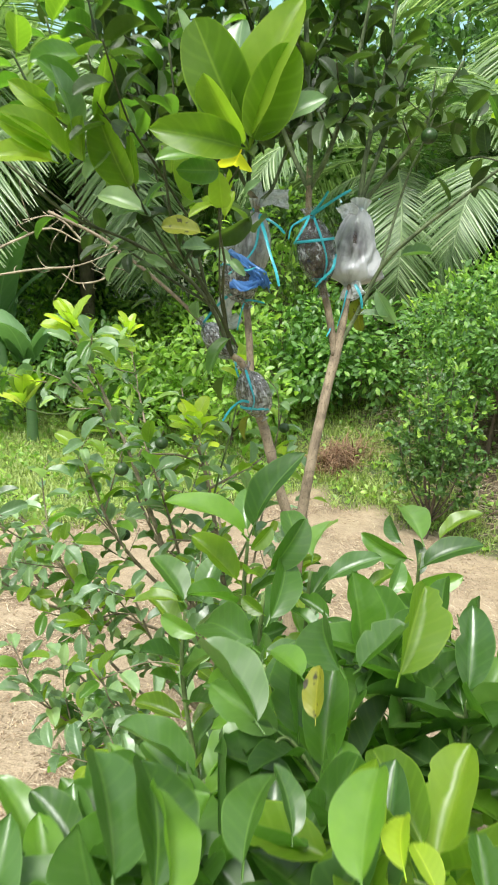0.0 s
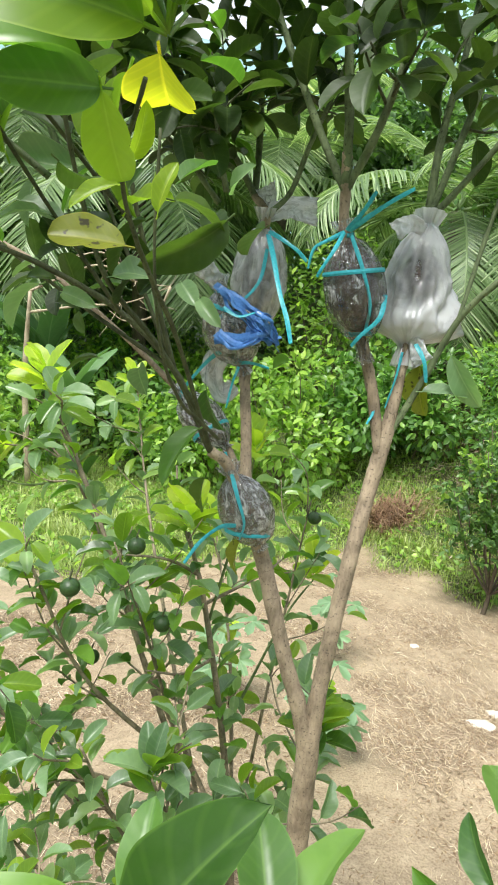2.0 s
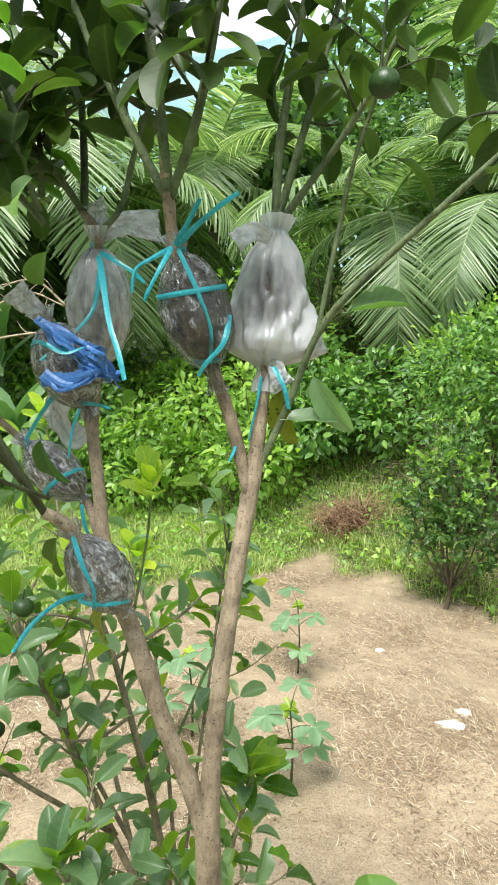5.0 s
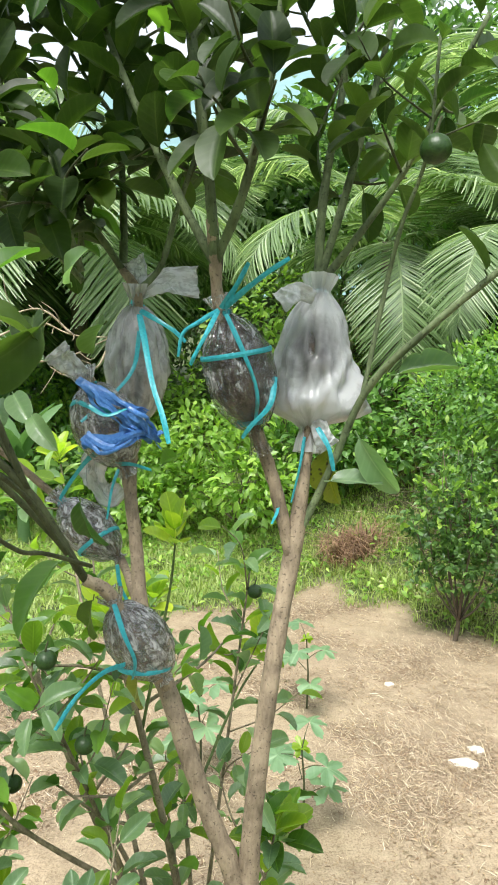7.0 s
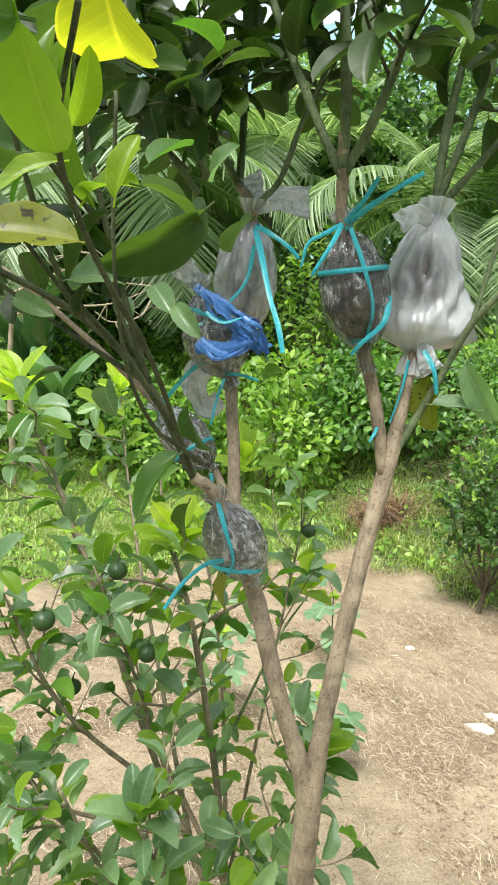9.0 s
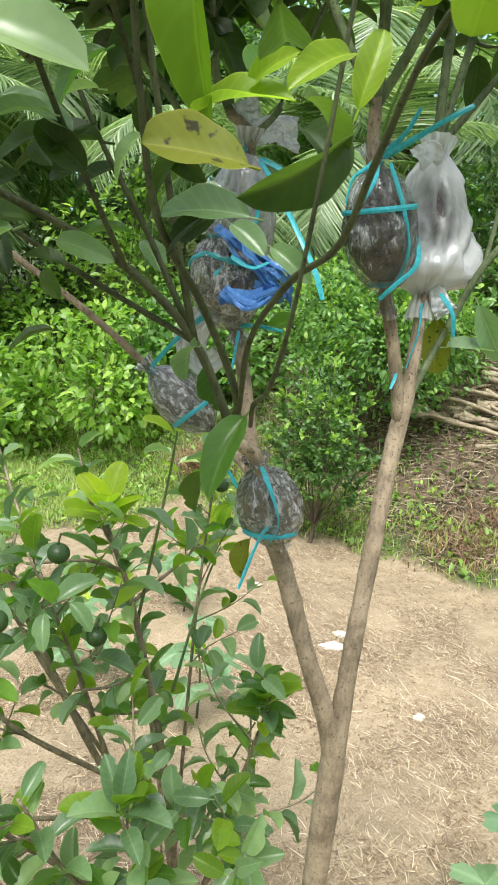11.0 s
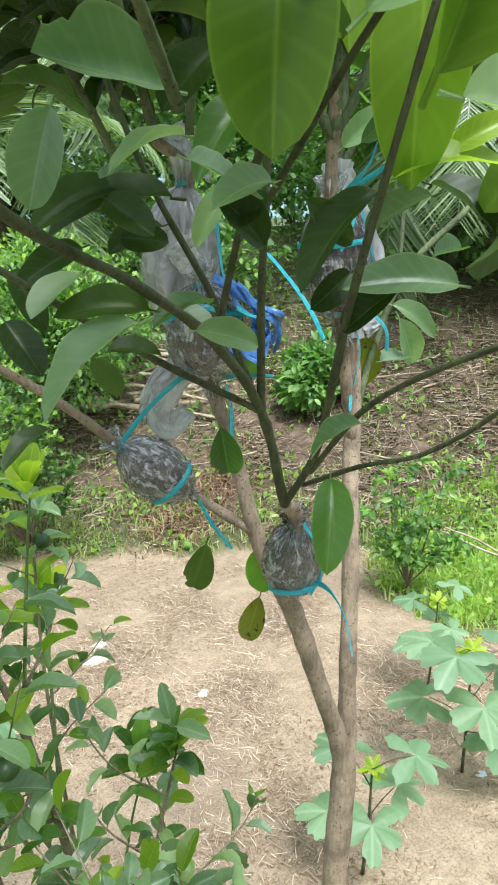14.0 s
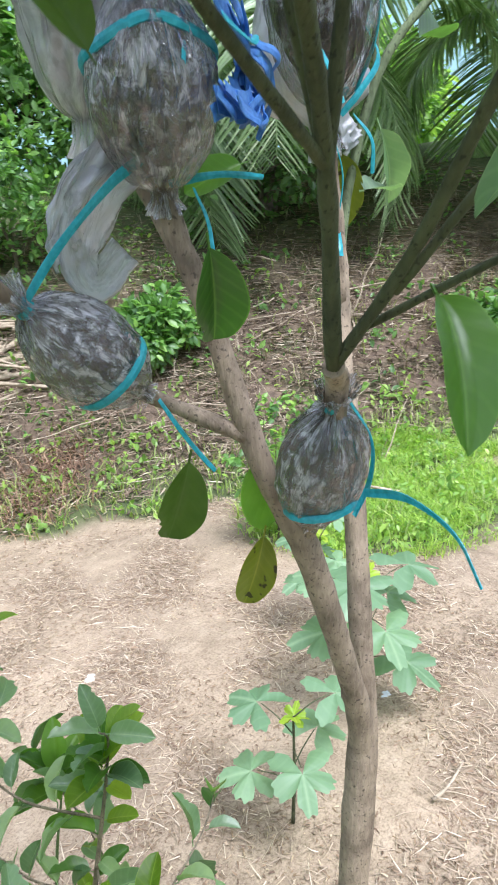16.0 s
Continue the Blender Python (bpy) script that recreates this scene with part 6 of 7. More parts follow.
for tip in ((-0.09, -0.405, 1.41), (-0.075, -0.46, 1.385), (-0.02, -0.355, 1.345), (0.115, -0.30, 1.34), (0.05, -0.36, 1.31), (-0.155, -0.37, 1.30), (-0.075, -0.53, 1.36)):
    mid_ = (F[0] + (tip[0] - F[0]) * 0.6, F[1] + (tip[1] - F[1]) * 0.6, 0.85)
    pts = [F, mid_, (tip[0], tip[1], tip[2] - 0.12), tip]
    add_branch(fore, "stem", pts, 0.0045, 0.0018, M_SHOOT, 0.05, 8)
    leaves_along(fore, pts, 0.74, 0.97, 0.013, 0.062, [M_LEAF, M_GLOSS, M_BRIGHT, M_LEAF], 0.8, narrow=True)
# the upper leaves of its shoots
leaf_between(fore, (-0.088, -0.410, 1.411), (-0.142, -0.423, 1.476), (0.4, -0.2, 0.9), M_LEAF, 4)
leaf_between(fore, (-0.086, -0.407, 1.415), (-0.071, -0.417, 1.504), (-0.6, -0.4, 0.7), M_LEAF, 4)
leaf_between(fore, (-0.066, -0.420, 1.434), (-0.084, -0.442, 1.419), (0.5, -0.8, 0.4), M_BRIGHT, 0)
leaf_between(fore, (-0.089, -0.380, 1.401), (-0.098, -0.354, 1.443), (-0.3, -0.6, 0.7), M_GLOSS, 4)
leaf_between(fore, (-0.072, -0.449, 1.397), (-0.035, -0.441, 1.446), (0.5, -0.8, 0.3), M_LEAF, 0)
leaf_between(fore, (-0.073, -0.500, 1.376), (-0.041, -0.449, 1.422), (0.4, -0.7, 0.6), M_LEAF, 4)
leaf_between(fore, (-0.077, -0.527, 1.368), (-0.142, -0.451, 1.371), (-0.1, -0.6, 0.8), M_LEAF, 4)
leaf_between(fore, (-0.073, -0.481, 1.374), (-0.095, -0.470, 1.385), (-0.3, -0.8, 0.5), M_BRIGHT, 2)
leaf_between(fore, (-0.019, -0.353, 1.355), (-0.003, -0.290, 1.392), (-0.7, -0.3, 0.6), M_GLOSS, 4)
leaf_between(fore, (-0.032, -0.353, 1.360), (-0.042, -0.303, 1.398), (0.2, -0.6, 0.8), M_LEAF, 0)
leaf_between(fore, (-0.008, -0.369, 1.338), (0.045, -0.366, 1.381), (-0.3, -0.3, 0.9), M_GLOSS, 6)
leaf_between(fore, (0.120, -0.295, 1.347), (0.114, -0.216, 1.385), (0.0, -0.6, 0.8), M_GLOSS, 4)
leaf_between(fore, (0.130, -0.304, 1.356), (0.171, -0.294, 1.403), (-0.6, -0.0, 0.8), M_BRIGHT, 6)
leaf_between(fore, (0.108, -0.324, 1.332), (0.161, -0.327, 1.383), (-0.4, -0.3, 0.9), M_LEAF, 4)
leaf_between(fore, (0.100, -0.325, 1.345), (0.042, -0.322, 1.362), (-0.4, -0.9, 0.0), M_LEAF, 4)
leaf_between(fore, (0.094, -0.304, 1.352), (0.070, -0.271, 1.372), (-0.7, -0.6, 0.2), M_GLOSS, 4)
leaf_between(fore, (0.088, -0.353, 1.319), (0.136, -0.376, 1.352), (-0.2, -0.9, 0.5), M_LEAF, 6)
leaf_between(fore, (0.068, -0.390, 1.315), (0.103, -0.405, 1.347), (-0.3, -0.1, 0.9), M_LEAF, 0)
leaf_between(fore, (0.040, -0.370, 1.327), (0.066, -0.355, 1.356), (-0.4, -0.3, 0.9), M_BRIGHT, 4)
leaf_between(fore, (0.033, -0.368, 1.326), (0.026, -0.345, 1.353), (-0.8, -0.4, 0.4), M_GLOSS, 0)
leaf_between(fore, (0.061, -0.377, 1.327), (0.084, -0.359, 1.361), (0.2, -0.7, 0.6), M_GLOSS, 4)
leaf_between(fore, (-0.152, -0.371, 1.307), (-0.191, -0.319, 1.346), (0.5, -0.3, 0.8), M_LEAF, 0)
leaf_between(fore, (-0.138, -0.368, 1.305), (-0.122, -0.330, 1.352), (-0.3, -0.5, 0.8), M_GLOSS, 0)
leaf_between(fore, (-0.155, -0.383, 1.321), (-0.207, -0.382, 1.332), (0.1, -0.2, 1.0), M_BRIGHT, 6)
leaf_between(fore, (-0.133, -0.430, 1.312), (-0.177, -0.422, 1.326), (-0.1, -0.9, 0.4), M_LEAF, 4)
leaf_between(fore, (-0.010, -0.463, 1.360), (-0.040, -0.446, 1.371), (0.0, -0.3, 0.9), M_LEAF, 7)
leaf_between(fore, (-0.026, -0.488, 1.360), (-0.049, -0.464, 1.380), (0.4, -0.2, 0.9), M_LEAF, 1)
leaf_between(fore, (0.001, -0.466, 1.360), (0.024, -0.496, 1.339), (-0.7, -0.6, 0.4), M_LEAF, 0)
leaf_between(fore, (0.054, -0.512, 1.336), (0.032, -0.477, 1.360), (-0.7, -0.5, 0.5), M_GLOSS, 0)
leaf_between(fore, (0.034, -0.463, 1.345), (0.066, -0.477, 1.374), (-0.3, -0.3, 0.9), M_BRIGHT, 4)
leaf_between(fore, (-0.034, -0.659, 1.455), (-0.054, -0.596, 1.461), (-0.7, -0.5, 0.5), M_LEAF, 1)
leaf_between(fore, (-0.001, -0.653, 1.445), (0.025, -0.594, 1.478), (0.4, -0.6, 0.7), M_BRIGHT, 7)
leaf_between(fore, (-0.033, -0.673, 1.471), (0.005, -0.644, 1.480), (-0.5, 0.0, 0.9), M_LEAF, 7)
leaf_between(fore, (-0.057, -0.657, 1.451), (-0.076, -0.619, 1.451), (0.2, -0.2, 0.9), M_LEAF, 0)
leaf_between(fore, (-0.086, -0.655, 1.449), (-0.088, -0.615, 1.440), (-0.4, -0.4, 0.8), M_GLOSS, 0)
leaf_between(fore, (0.083, -0.494, 1.367), (0.090, -0.440, 1.398), (-0.8, -0.3, 0.6), M_LEAF, 0)
leaf_between(fore, (-0.105, -0.546, 1.381), (-0.086, -0.535, 1.390), (-0.2, -0.2, 1.0), M_LEAF, 0)
leaf_between(fore, (-0.078, -0.548, 1.379), (-0.046, -0.534, 1.396), (-0.4, 0.1, 0.9), M_LEAF, 4)
leaf_between(fore, (-0.125, -0.822, 1.492), (-0.125, -0.756, 1.508), (0.5, -0.1, 0.9), M_LEAF, 4)
leaf_between(fore, (-0.118, -0.835, 1.507), (-0.119, -0.780, 1.513), (0.7, -0.0, 0.7), M_LEAF, 6)
leaf_between(fore, (-0.142, -0.803, 1.471), (-0.155, -0.740, 1.487), (0.7, 0.0, 0.7), M_GLOSS, 0)
leaf_between(fore, (-0.095, -0.807, 1.489), (-0.092, -0.761, 1.502), (-0.5, -0.1, 0.8), M_LEAF, 4)
leaf_between(fore, (-0.075, -0.787, 1.481), (-0.075, -0.764, 1.500), (0.5, -0.2, 0.9), M_LEAF, 4)
leaf_between(fore, (-0.042, -0.822, 1.511), (-0.042, -0.795, 1.515), (-0.6, -0.0, 0.8), M_YOUNG, 4)
leaf_between(fore, (-0.032, -0.828, 1.510), (-0.036, -0.809, 1.514), (0.1, 0.0, 1.0), M_YOUNG, 0)
leaf_between(fore, (-0.057, -0.825, 1.505), (-0.048, -0.779, 1.519), (-0.5, 0.1, 0.8), M_LEAF, 0)
leaf_between(fore, (-0.022, -0.840, 1.518), (-0.019, -0.816, 1.524), (0.1, -0.0, 1.0), M_LEAF, 7)
leaf_between(fore, (-0.058, -0.712, 1.470), (-0.057, -0.693, 1.492), (-0.6, -0.2, 0.8), M_SPOT, 2)
leaf_between(fore, (-0.083, -0.713, 1.465), (-0.119, -0.668, 1.488), (0.5, 0.1, 0.8), M_LEAF, 3)
rest_of_leaves(fore, 5)


# ---------------------------------------------------------------- pale lobed seedlings
def lobed_leaf():
    lobes = [(-2.1, 0.55), (-1.0, 0.85), (0.0, 1.0), (1.0, 0.85), (2.1, 0.55)]
    n = 110
    ang = np.linspace(-2.7, 2.7, n)
    rad = np.full(n, 0.3)
    for a, r in lobes:
        rad = np.maximum(rad, r * np.clip(np.cos((ang - a) * 2.75), 0, 1) ** 0.5)
    rad *= 1 + 0.05 * np.sin(ang * 23)
    v, q, uv = [], [], []
    for k in (0.02, 0.35, 0.7, 1.0):
        for a, r in zip(ang, rad):
            x, y = math.sin(a) * r * k, math.cos(a) * r * k
            v.append((x * 0.6, y * 0.6 + 0.1, 0.05 * math.sin(a * 5) * k - 0.12 * (r * k) ** 2))
            uv.append((0.5 + 0.5 * x, 0.5 + 0.5 * y))
    for i in range(3):
        for j in range(n - 1):
            q.append((i * n + j, i * n + j + 1, (i + 1) * n + j + 1, (i + 1) * n + j))
    return np.array(v), np.array(q), np.array(uv)


LOBED_YOUNG = fast_mesh("leaf", *lobed_leaf()[:2], M_YOUNG, lobed_leaf()[2])
LOBED = fast_mesh("leaf", *lobed_leaf()[:2], M_OKRA, lobed_leaf()[2])


def seedling(base, h, leaf, count, lean=(0, 0)):
    s = thing("lobed_seedling", base, "pale green seedling with broad lobed leaves", "plant", "lobed seedlings")
    top = (base[0] + lean[0], base[1] + lean[1], base[2] + h)
    part("stem", tube_mesh("stem", [base, ((base[0] + top[0]) / 2 + 0.008, (base[1] + top[1]) / 2, base[2] + h / 2), top], (0.006, 0.003), M_TWIG, 7, 5, 0.05), s)
    for k in range(count):
        u = 1 - 0.75 * k / count
        p = np.array(base) * (1 - u) + np.array(top) * u
        a = k * 2.3 + base[0] * 7
        d = np.array([math.cos(a), math.sin(a), 0.55])
        e = p + unit(d) * leaf * 0.7
        part("leaf_stalk", tube_mesh("leaf_stalk", [p, (p + e) / 2 + (0, 0, 0.008), e], (0.0022, 0.0015), M_TWIG, 5, 4), s)
        ob = new("leaf", LOBED)
        r = basis(np.array([[d[0], d[1], -0.15]]), np.array([[0.15 * d[0], 0.15 * d[1], 1.0]]))[0]
        ob.parent = s
        ob.matrix_parent_inverse = Matrix.Translation(-Vector(s["base"]))
        ob.matrix_basis = Matrix([[*r[0], e[0]], [*r[1], e[1]], [*r[2], e[2]], [0, 0, 0, 1]]) @ Matrix.Diagonal((leaf, leaf, leaf, 1))
    for k in range(2):
        a = base[1] * 9 + k * 2.6
        ob = new("leaf", LOBED_YOUNG)
        r = basis(np.array([[math.cos(a), math.sin(a), 0.9]]), np.array([[-math.cos(a), -math.sin(a), 0.9]]))[0]
        ob.parent = s
        ob.matrix_parent_inverse = Matrix.Translation(-Vector(s["base"]))
        w = leaf * (0.5 - 0.12 * k)
        ob.matrix_basis = Matrix([[*r[0], top[0]], [*r[1], top[1]], [*r[2], top[2]], [0, 0, 0, 1]]) @ Matrix.Diagonal((w, w, w, 1))


def on_ground(x, y):
    return (x, y, float(ground_z(x, y)))


seedling(on_ground(1.36, 0.40), 0.52, 0.21, 7, (-0.02, 0.02))
seedling(on_ground(0.78, 0.42), 0.40, 0.16, 5)
seedling(on_ground(0.17, 1.62), 0.36, 0.14, 6)
seedling(on_ground(0.27, 2.63), 0.42, 0.14, 5)
seedling(on_ground(-0.25, 1.95), 0.42, 0.14, 6)
seedling(on_ground(1.75, 0.75), 0.45, 0.14, 6)


def stone(c, size, label, mat=M_STONE):
    bm = bmesh.new()
    bmesh.ops.create_icosphere(bm, subdivisions=3, radius=1)
    for v in bm.verts:
        k = 1 + 0.35 * noise.noise(v.co * 1.6 + Vector(c) * 7)
        v.co = Vector((v.co.x * size[0] * k, v.co.y * size[1] * k, v.co.z * size[2] * k)) + Vector(c)
    for f in bm.faces:
        f.smooth = True
    me = bpy.data.meshes.new("stone")
    bm.to_mesh(me)
    bm.free()
    me.materials.append(mat)
    tagged(new("stone", me), label, "stone", "stones on the soil")


stone(on_ground(0.96, 2.13), (0.07, 0.045, 0.022), "flat pale stone lying on bare soil")
stone(on_ground(1.07, 2.28), (0.04, 0.03, 0.016), "small pale stone lying on bare soil")
stone(on_ground(1.12, 1.5), (0.025, 0.02, 0.014), "small tan stone lying on bare soil")
stone(on_ground(1.39, 0.34), (0.02, 0.016, 0.01), "small white scrap lying on the soil", M_PAPER)
stone(on_ground(0.8, 3.0), (0.03, 0.02, 0.012), "small tan stone lying on bare soil")


# ---------------------------------------------------------------- bushes, palms and trees behind
def bush(name, base, h, rad, count, leaf, mat, label, category="shrub", trunk=True, lobes=7, group="", low=0.15, squash=1.0, foot=1.0, tips=None):
    """A woody bush or tree: trunk, limbs and a crown of many separate leaves in uneven lobes."""
    b = np.array(base, float)
    t = thing(name, base, label, category, group)
    cs, rs = [], []
    for k in range(lobes):
        a = k * 2.4 + rng.uniform(0, 0.8)
        q = (k + 0.5) / lobes
        hh = low + (1 - low) * (0.15 + 0.75 * q)
        spread = rad * (0.62 * math.sin(math.pi * min(0.95, 0.25 + 0.7 * q)) + 0.05)
        spread *= min(1, foot + q * 1.6)
        cs.append(b + (math.cos(a) * spread, math.sin(a) * spread, h * hh))
        rs.append(rad * rng.uniform(0.42, 0.62) * (1.1 - 0.35 * q) * min(1, foot + q * 1.6))
    if trunk:
        mid_ = b + (rng.normal(0, 0.03 * h), rng.normal(0, 0.03 * h), h * (low + 0.2))
        part("trunk", tube_mesh("trunk", [b - (0, 0, 0.05), (b + mid_) / 2 + rng.normal(0, 0.01 * h, 3), mid_], (0.013 * h ** 0.8, 0.009 * h ** 0.8), M_BARK_DARK, 9, 5, 0.06), t)
        for c in cs:
            part("limb", tube_mesh("limb", [mid_ - (0, 0, h * 0.12), (mid_ + c) / 2 + rng.normal(0, 0.03 * h, 3), c], (0.007 * h ** 0.8, 0.003), M_BARK_DARK, 6, 4, 0.05), t)
    share = np.array(rs) ** 2
    which = rng.choice(lobes, count, p=share / share.sum())
    d = random_dirs(count, 0.15)
    rr = np.array(rs)[which] * np.clip(rng.normal(0.88, 0.17, count), 0.25, 1.25)
    # twiggy unevenness on the lobes
    rr *= 1 + 0.22 * np.sin(d[:, 0] * 7 + which) * np.sin(d[:, 1] * 6 + 2 * which) * np.cos(d[:, 2] * 5)
    pos = np.array(cs)[which] + d * rr[:, None] * (1, 1, 0.85 * squash)
    out = unit(d + rng.normal(0, 0.55, (count, 3)) + (0, 0, -0.1))
    nrm = unit(d * 0.5 + (0, 0, 0.8) + rng.normal(0, 0.4, (count, 3)))
    sz = leaf * rng.uniform(0.6, 1.3, count)
    young = (d[:, 2] > 0.35) & (rr > 0.85 * np.array(rs)[which]) & (rng.uniform(size=count) < 0.75) if tips else np.zeros(count, bool)
    part("foliage", foliage("foliage", pos[~young], out[~young], nrm[~young], sz[~young], mat), t, kind="stuff")
    if tips:
        part("young_foliage", foliage("young_foliage", pos[young], unit(out[young] + (0, 0, 0.8)), nrm[young], sz[young], tips), t, "fresh yellow-green shoots", kind="stuff")
    return t


def open_tree(base, h, rad, stems, twigs, leaf, mat, label, tips=None, clear=0.3):
    """A young citrus tree: a short trunk, upright stems and twigs, with leaves set along the twigs so that gaps stay open."""
    b = np.array(base, float)
    t = thing("citrus_tree", base, label, "tree")
    top = b + (0.02 * h, 0.0, 0.13 * h)
    part("trunk", tube_mesh("trunk", [b - (0, 0, 0.06), (b + top) / 2 + (0.01, 0, 0), top], (0.013 * h, 0.011 * h), M_BARK_DARK, 9, 5, 0.06), t)
    pos, out, nrm, new_ = [], [], [], []
    for k in range(stems):
        a, q = k * 2.4 + 0.5, (k + 0.5) / stems
        end = b + (math.cos(a) * rad * 0.75 * math.sqrt(q), math.sin(a) * rad * 0.75 * math.sqrt(q), h * (1.0 - 0.42 * q * q) * rng.uniform(0.92, 1.05))
        pts = [top - (0, 0, 0.03), top * 0.6 + end * 0.4 + rng.normal(0, 0.03 * h, 3) + ((end - top) * (0.12, 0.12, -0.06)), end]
        part("limb", tube_mesh("limb", pts, (0.007 * h, 0.0018 * h), M_BARK_DARK, 7, 6, 0.05), t)
        path = spline(pts, 50)
        for s in np.linspace(clear, 1.0, twigs):
            p = path[int(s * 49)]
            d = unit(rng.normal(0, 1, 3) * (1, 1, 0.3) + (p - b) * (1.2 / rad, 1.2 / rad, 0) + (0, 0, 0.55))
            ln = rad * rng.uniform(0.22, 0.5) * (1.15 - 0.5 * s)
            m = 12
            u = np.linspace(0.15, 1, m)[:, None]
            along = p + d * u * ln + np.array([0, 0, 0.12]) * ln * u**2
            pos.append(along)
            out.append(unit(d * 0.7 + rng.normal(0, 0.75, (m, 3))))
            nrm.append(unit(np.array((0, 0, 0.9)) + rng.normal(0, 0.5, (m, 3))))
            new_.append((u[:, 0] > 0.55) & (p[2] - b[2] > 0.62 * h) & (rng.uniform() < 0.6))
    pos, out, nrm, new_ = np.vstack(pos), np.vstack(out), np.vstack(nrm), np.concatenate(new_)
    sz = leaf * rng.uniform(0.65, 1.25, len(pos))
    if not tips:
        new_[:] = False
    part("foliage", foliage("foliage", pos[~new_], out[~new_], nrm[~new_], sz[~new_], mat), t, kind="stuff")
    if new_.any():
        part("young_foliage", foliage("young_foliage", pos[new_], unit(out[new_] + (0, 0, 0.7)), nrm[new_], sz[new_], tips), t, "fresh yellow-green shoots", kind="stuff")
    return t


FROND_T = leaf_template(4, 3, 0.036, 0.6, 0.25, stalk=0.0, blunt=0.4)


def palm(base, h, fronds, length, label, lean=(0, 0), first=0.0, stalk_r=0.12, low=-0.5, high=1.25):
    """A coconut palm: ringed trunk and arching fronds of many leaflets."""
    b = np.array(base, float)
    t = thing("coconut_palm", base, label, "palm tree", "coconut palms")
    top = b + (lean[0], lean[1], h)
    part("trunk", tube_mesh("trunk", [b - (0, 0, 0.2), (b + top) / 2 + (0.04, 0, 0), top], (stalk_r, stalk_r * 0.8), M_PALMBARK, 12, 10, 0.06), t)
    for k in range(fronds):
        a = first + k * 2.39996
        q = k / max(1, fronds - 1)
        el = high - (high - low) * q + rng.normal(0, 0.08)
        ln = length * rng.uniform(0.85, 1.1)
        hd = np.array([math.cos(a), math.sin(a), 0])
        pts = []
        p, e = top.copy(), el
        for s in range(9):
            pts.append(p.copy())
            p = p + (hd * math.cos(e) + np.array([0, 0, math.sin(e)])) * ln / 8
            e -= 0.14 + 0.02 * s + 0.05 * max(0, math.cos(e))
        fr = part("frond", tube_mesh("frond", pts, (0.022, 0.004), M_PALM, 6, 3), t)
        n = 96
        path = spline(pts, n)
        tan, sd, up = frames(path, (0, 0, 1))
        flat = unit(np.cross(tan, (0, 0, 1)))
        nrm = np.cross(flat, tan)
        pos, d, nn, sz = [], [], [], []
        for i in range(11, n):
            u = i / n
            for sgn in (-1, 1):
                pos.append(path[i])
                d.append(flat[i] * sgn + tan[i] * (0.45 + 0.5 * u) + nrm[i] * 0.22 + rng.normal(0, 0.05, 3) - np.array([0, 0, 0.25]))
                nn.append(nrm[i] + rng.normal(0, 0.1, 3))
                sz.append(length * 0.30 * (math.sin(math.pi * min(1, 0.12 + 0.86 * u)) ** 0.6) * rng.uniform(0.9, 1.08))
        lf = part("leaf_blade", foliage("leaf_blade", np.array(pos), np.array(d), np.array(nn), np.array(sz), M_PALM, FROND_T), None, kind="stuff")
        lf.parent = fr
    return t


def banana(base, h, count, label):
    b = np.array(base, float)
    t = thing("banana_plant", base, label, "banana plant", "banana plants")
    part("stem", tube_mesh("stem", [b - (0, 0, 0.05), b + (0.02, 0, h * 0.3), b + (0, 0.02, h * 0.55)], (0.07, 0.04), M_BANANA, 10, 5, 0.03), t)
    for k in range(count):
        a = k * 2.4 + b[0]
        hd = np.array([math.cos(a), math.sin(a), 0])
        ln = h * rng.uniform(0.5, 0.7)
        pts, p, e = [], b + (0, 0.02, h * 0.52), rng.uniform(1.15, 1.5)
        for s in range(7):
            pts.append(p.copy())
            p = p + (hd * math.cos(e) + np.array([0, 0, math.sin(e)])) * ln / 6
            e -= 0.17
        n, m = 30, 7
        path = spline(pts, n)
        tan = unit(np.gradient(path, axis=0))
        side = unit(np.cross(tan, (0, 0, 1)))
        v, uv = [], []
        for i in range(n):
            u = i / (n - 1)
            w = 0.085 * h * (math.sin(math.pi * min(1, 0.02 + u ** 0.8 * 0.97)) ** 0.5 if u > 0.12 else 0.08)
            for j in range(m):
                x = j / (m - 1) * 2 - 1
                rag = 1 - 0.25 * max(0, noise.noise(Vector((u * 14, k + x * 0.4, b[0])))) * abs(x)
                v.append(path[i] + side[i] * x * w * rag + np.array([0, 0, -0.25 * w * x * x]))
                uv.append((j / (m - 1), u))
        i, j = np.meshgrid(np.arange(n - 1), np.arange(m - 1), indexing="ij")
        q = np.stack([i * m + j, i * m + j + 1, (i + 1) * m + j + 1, (i + 1) * m + j], -1).reshape(-1, 4)
        part("leaf", fast_mesh("leaf", v, q, M_BANANA, uv), t)


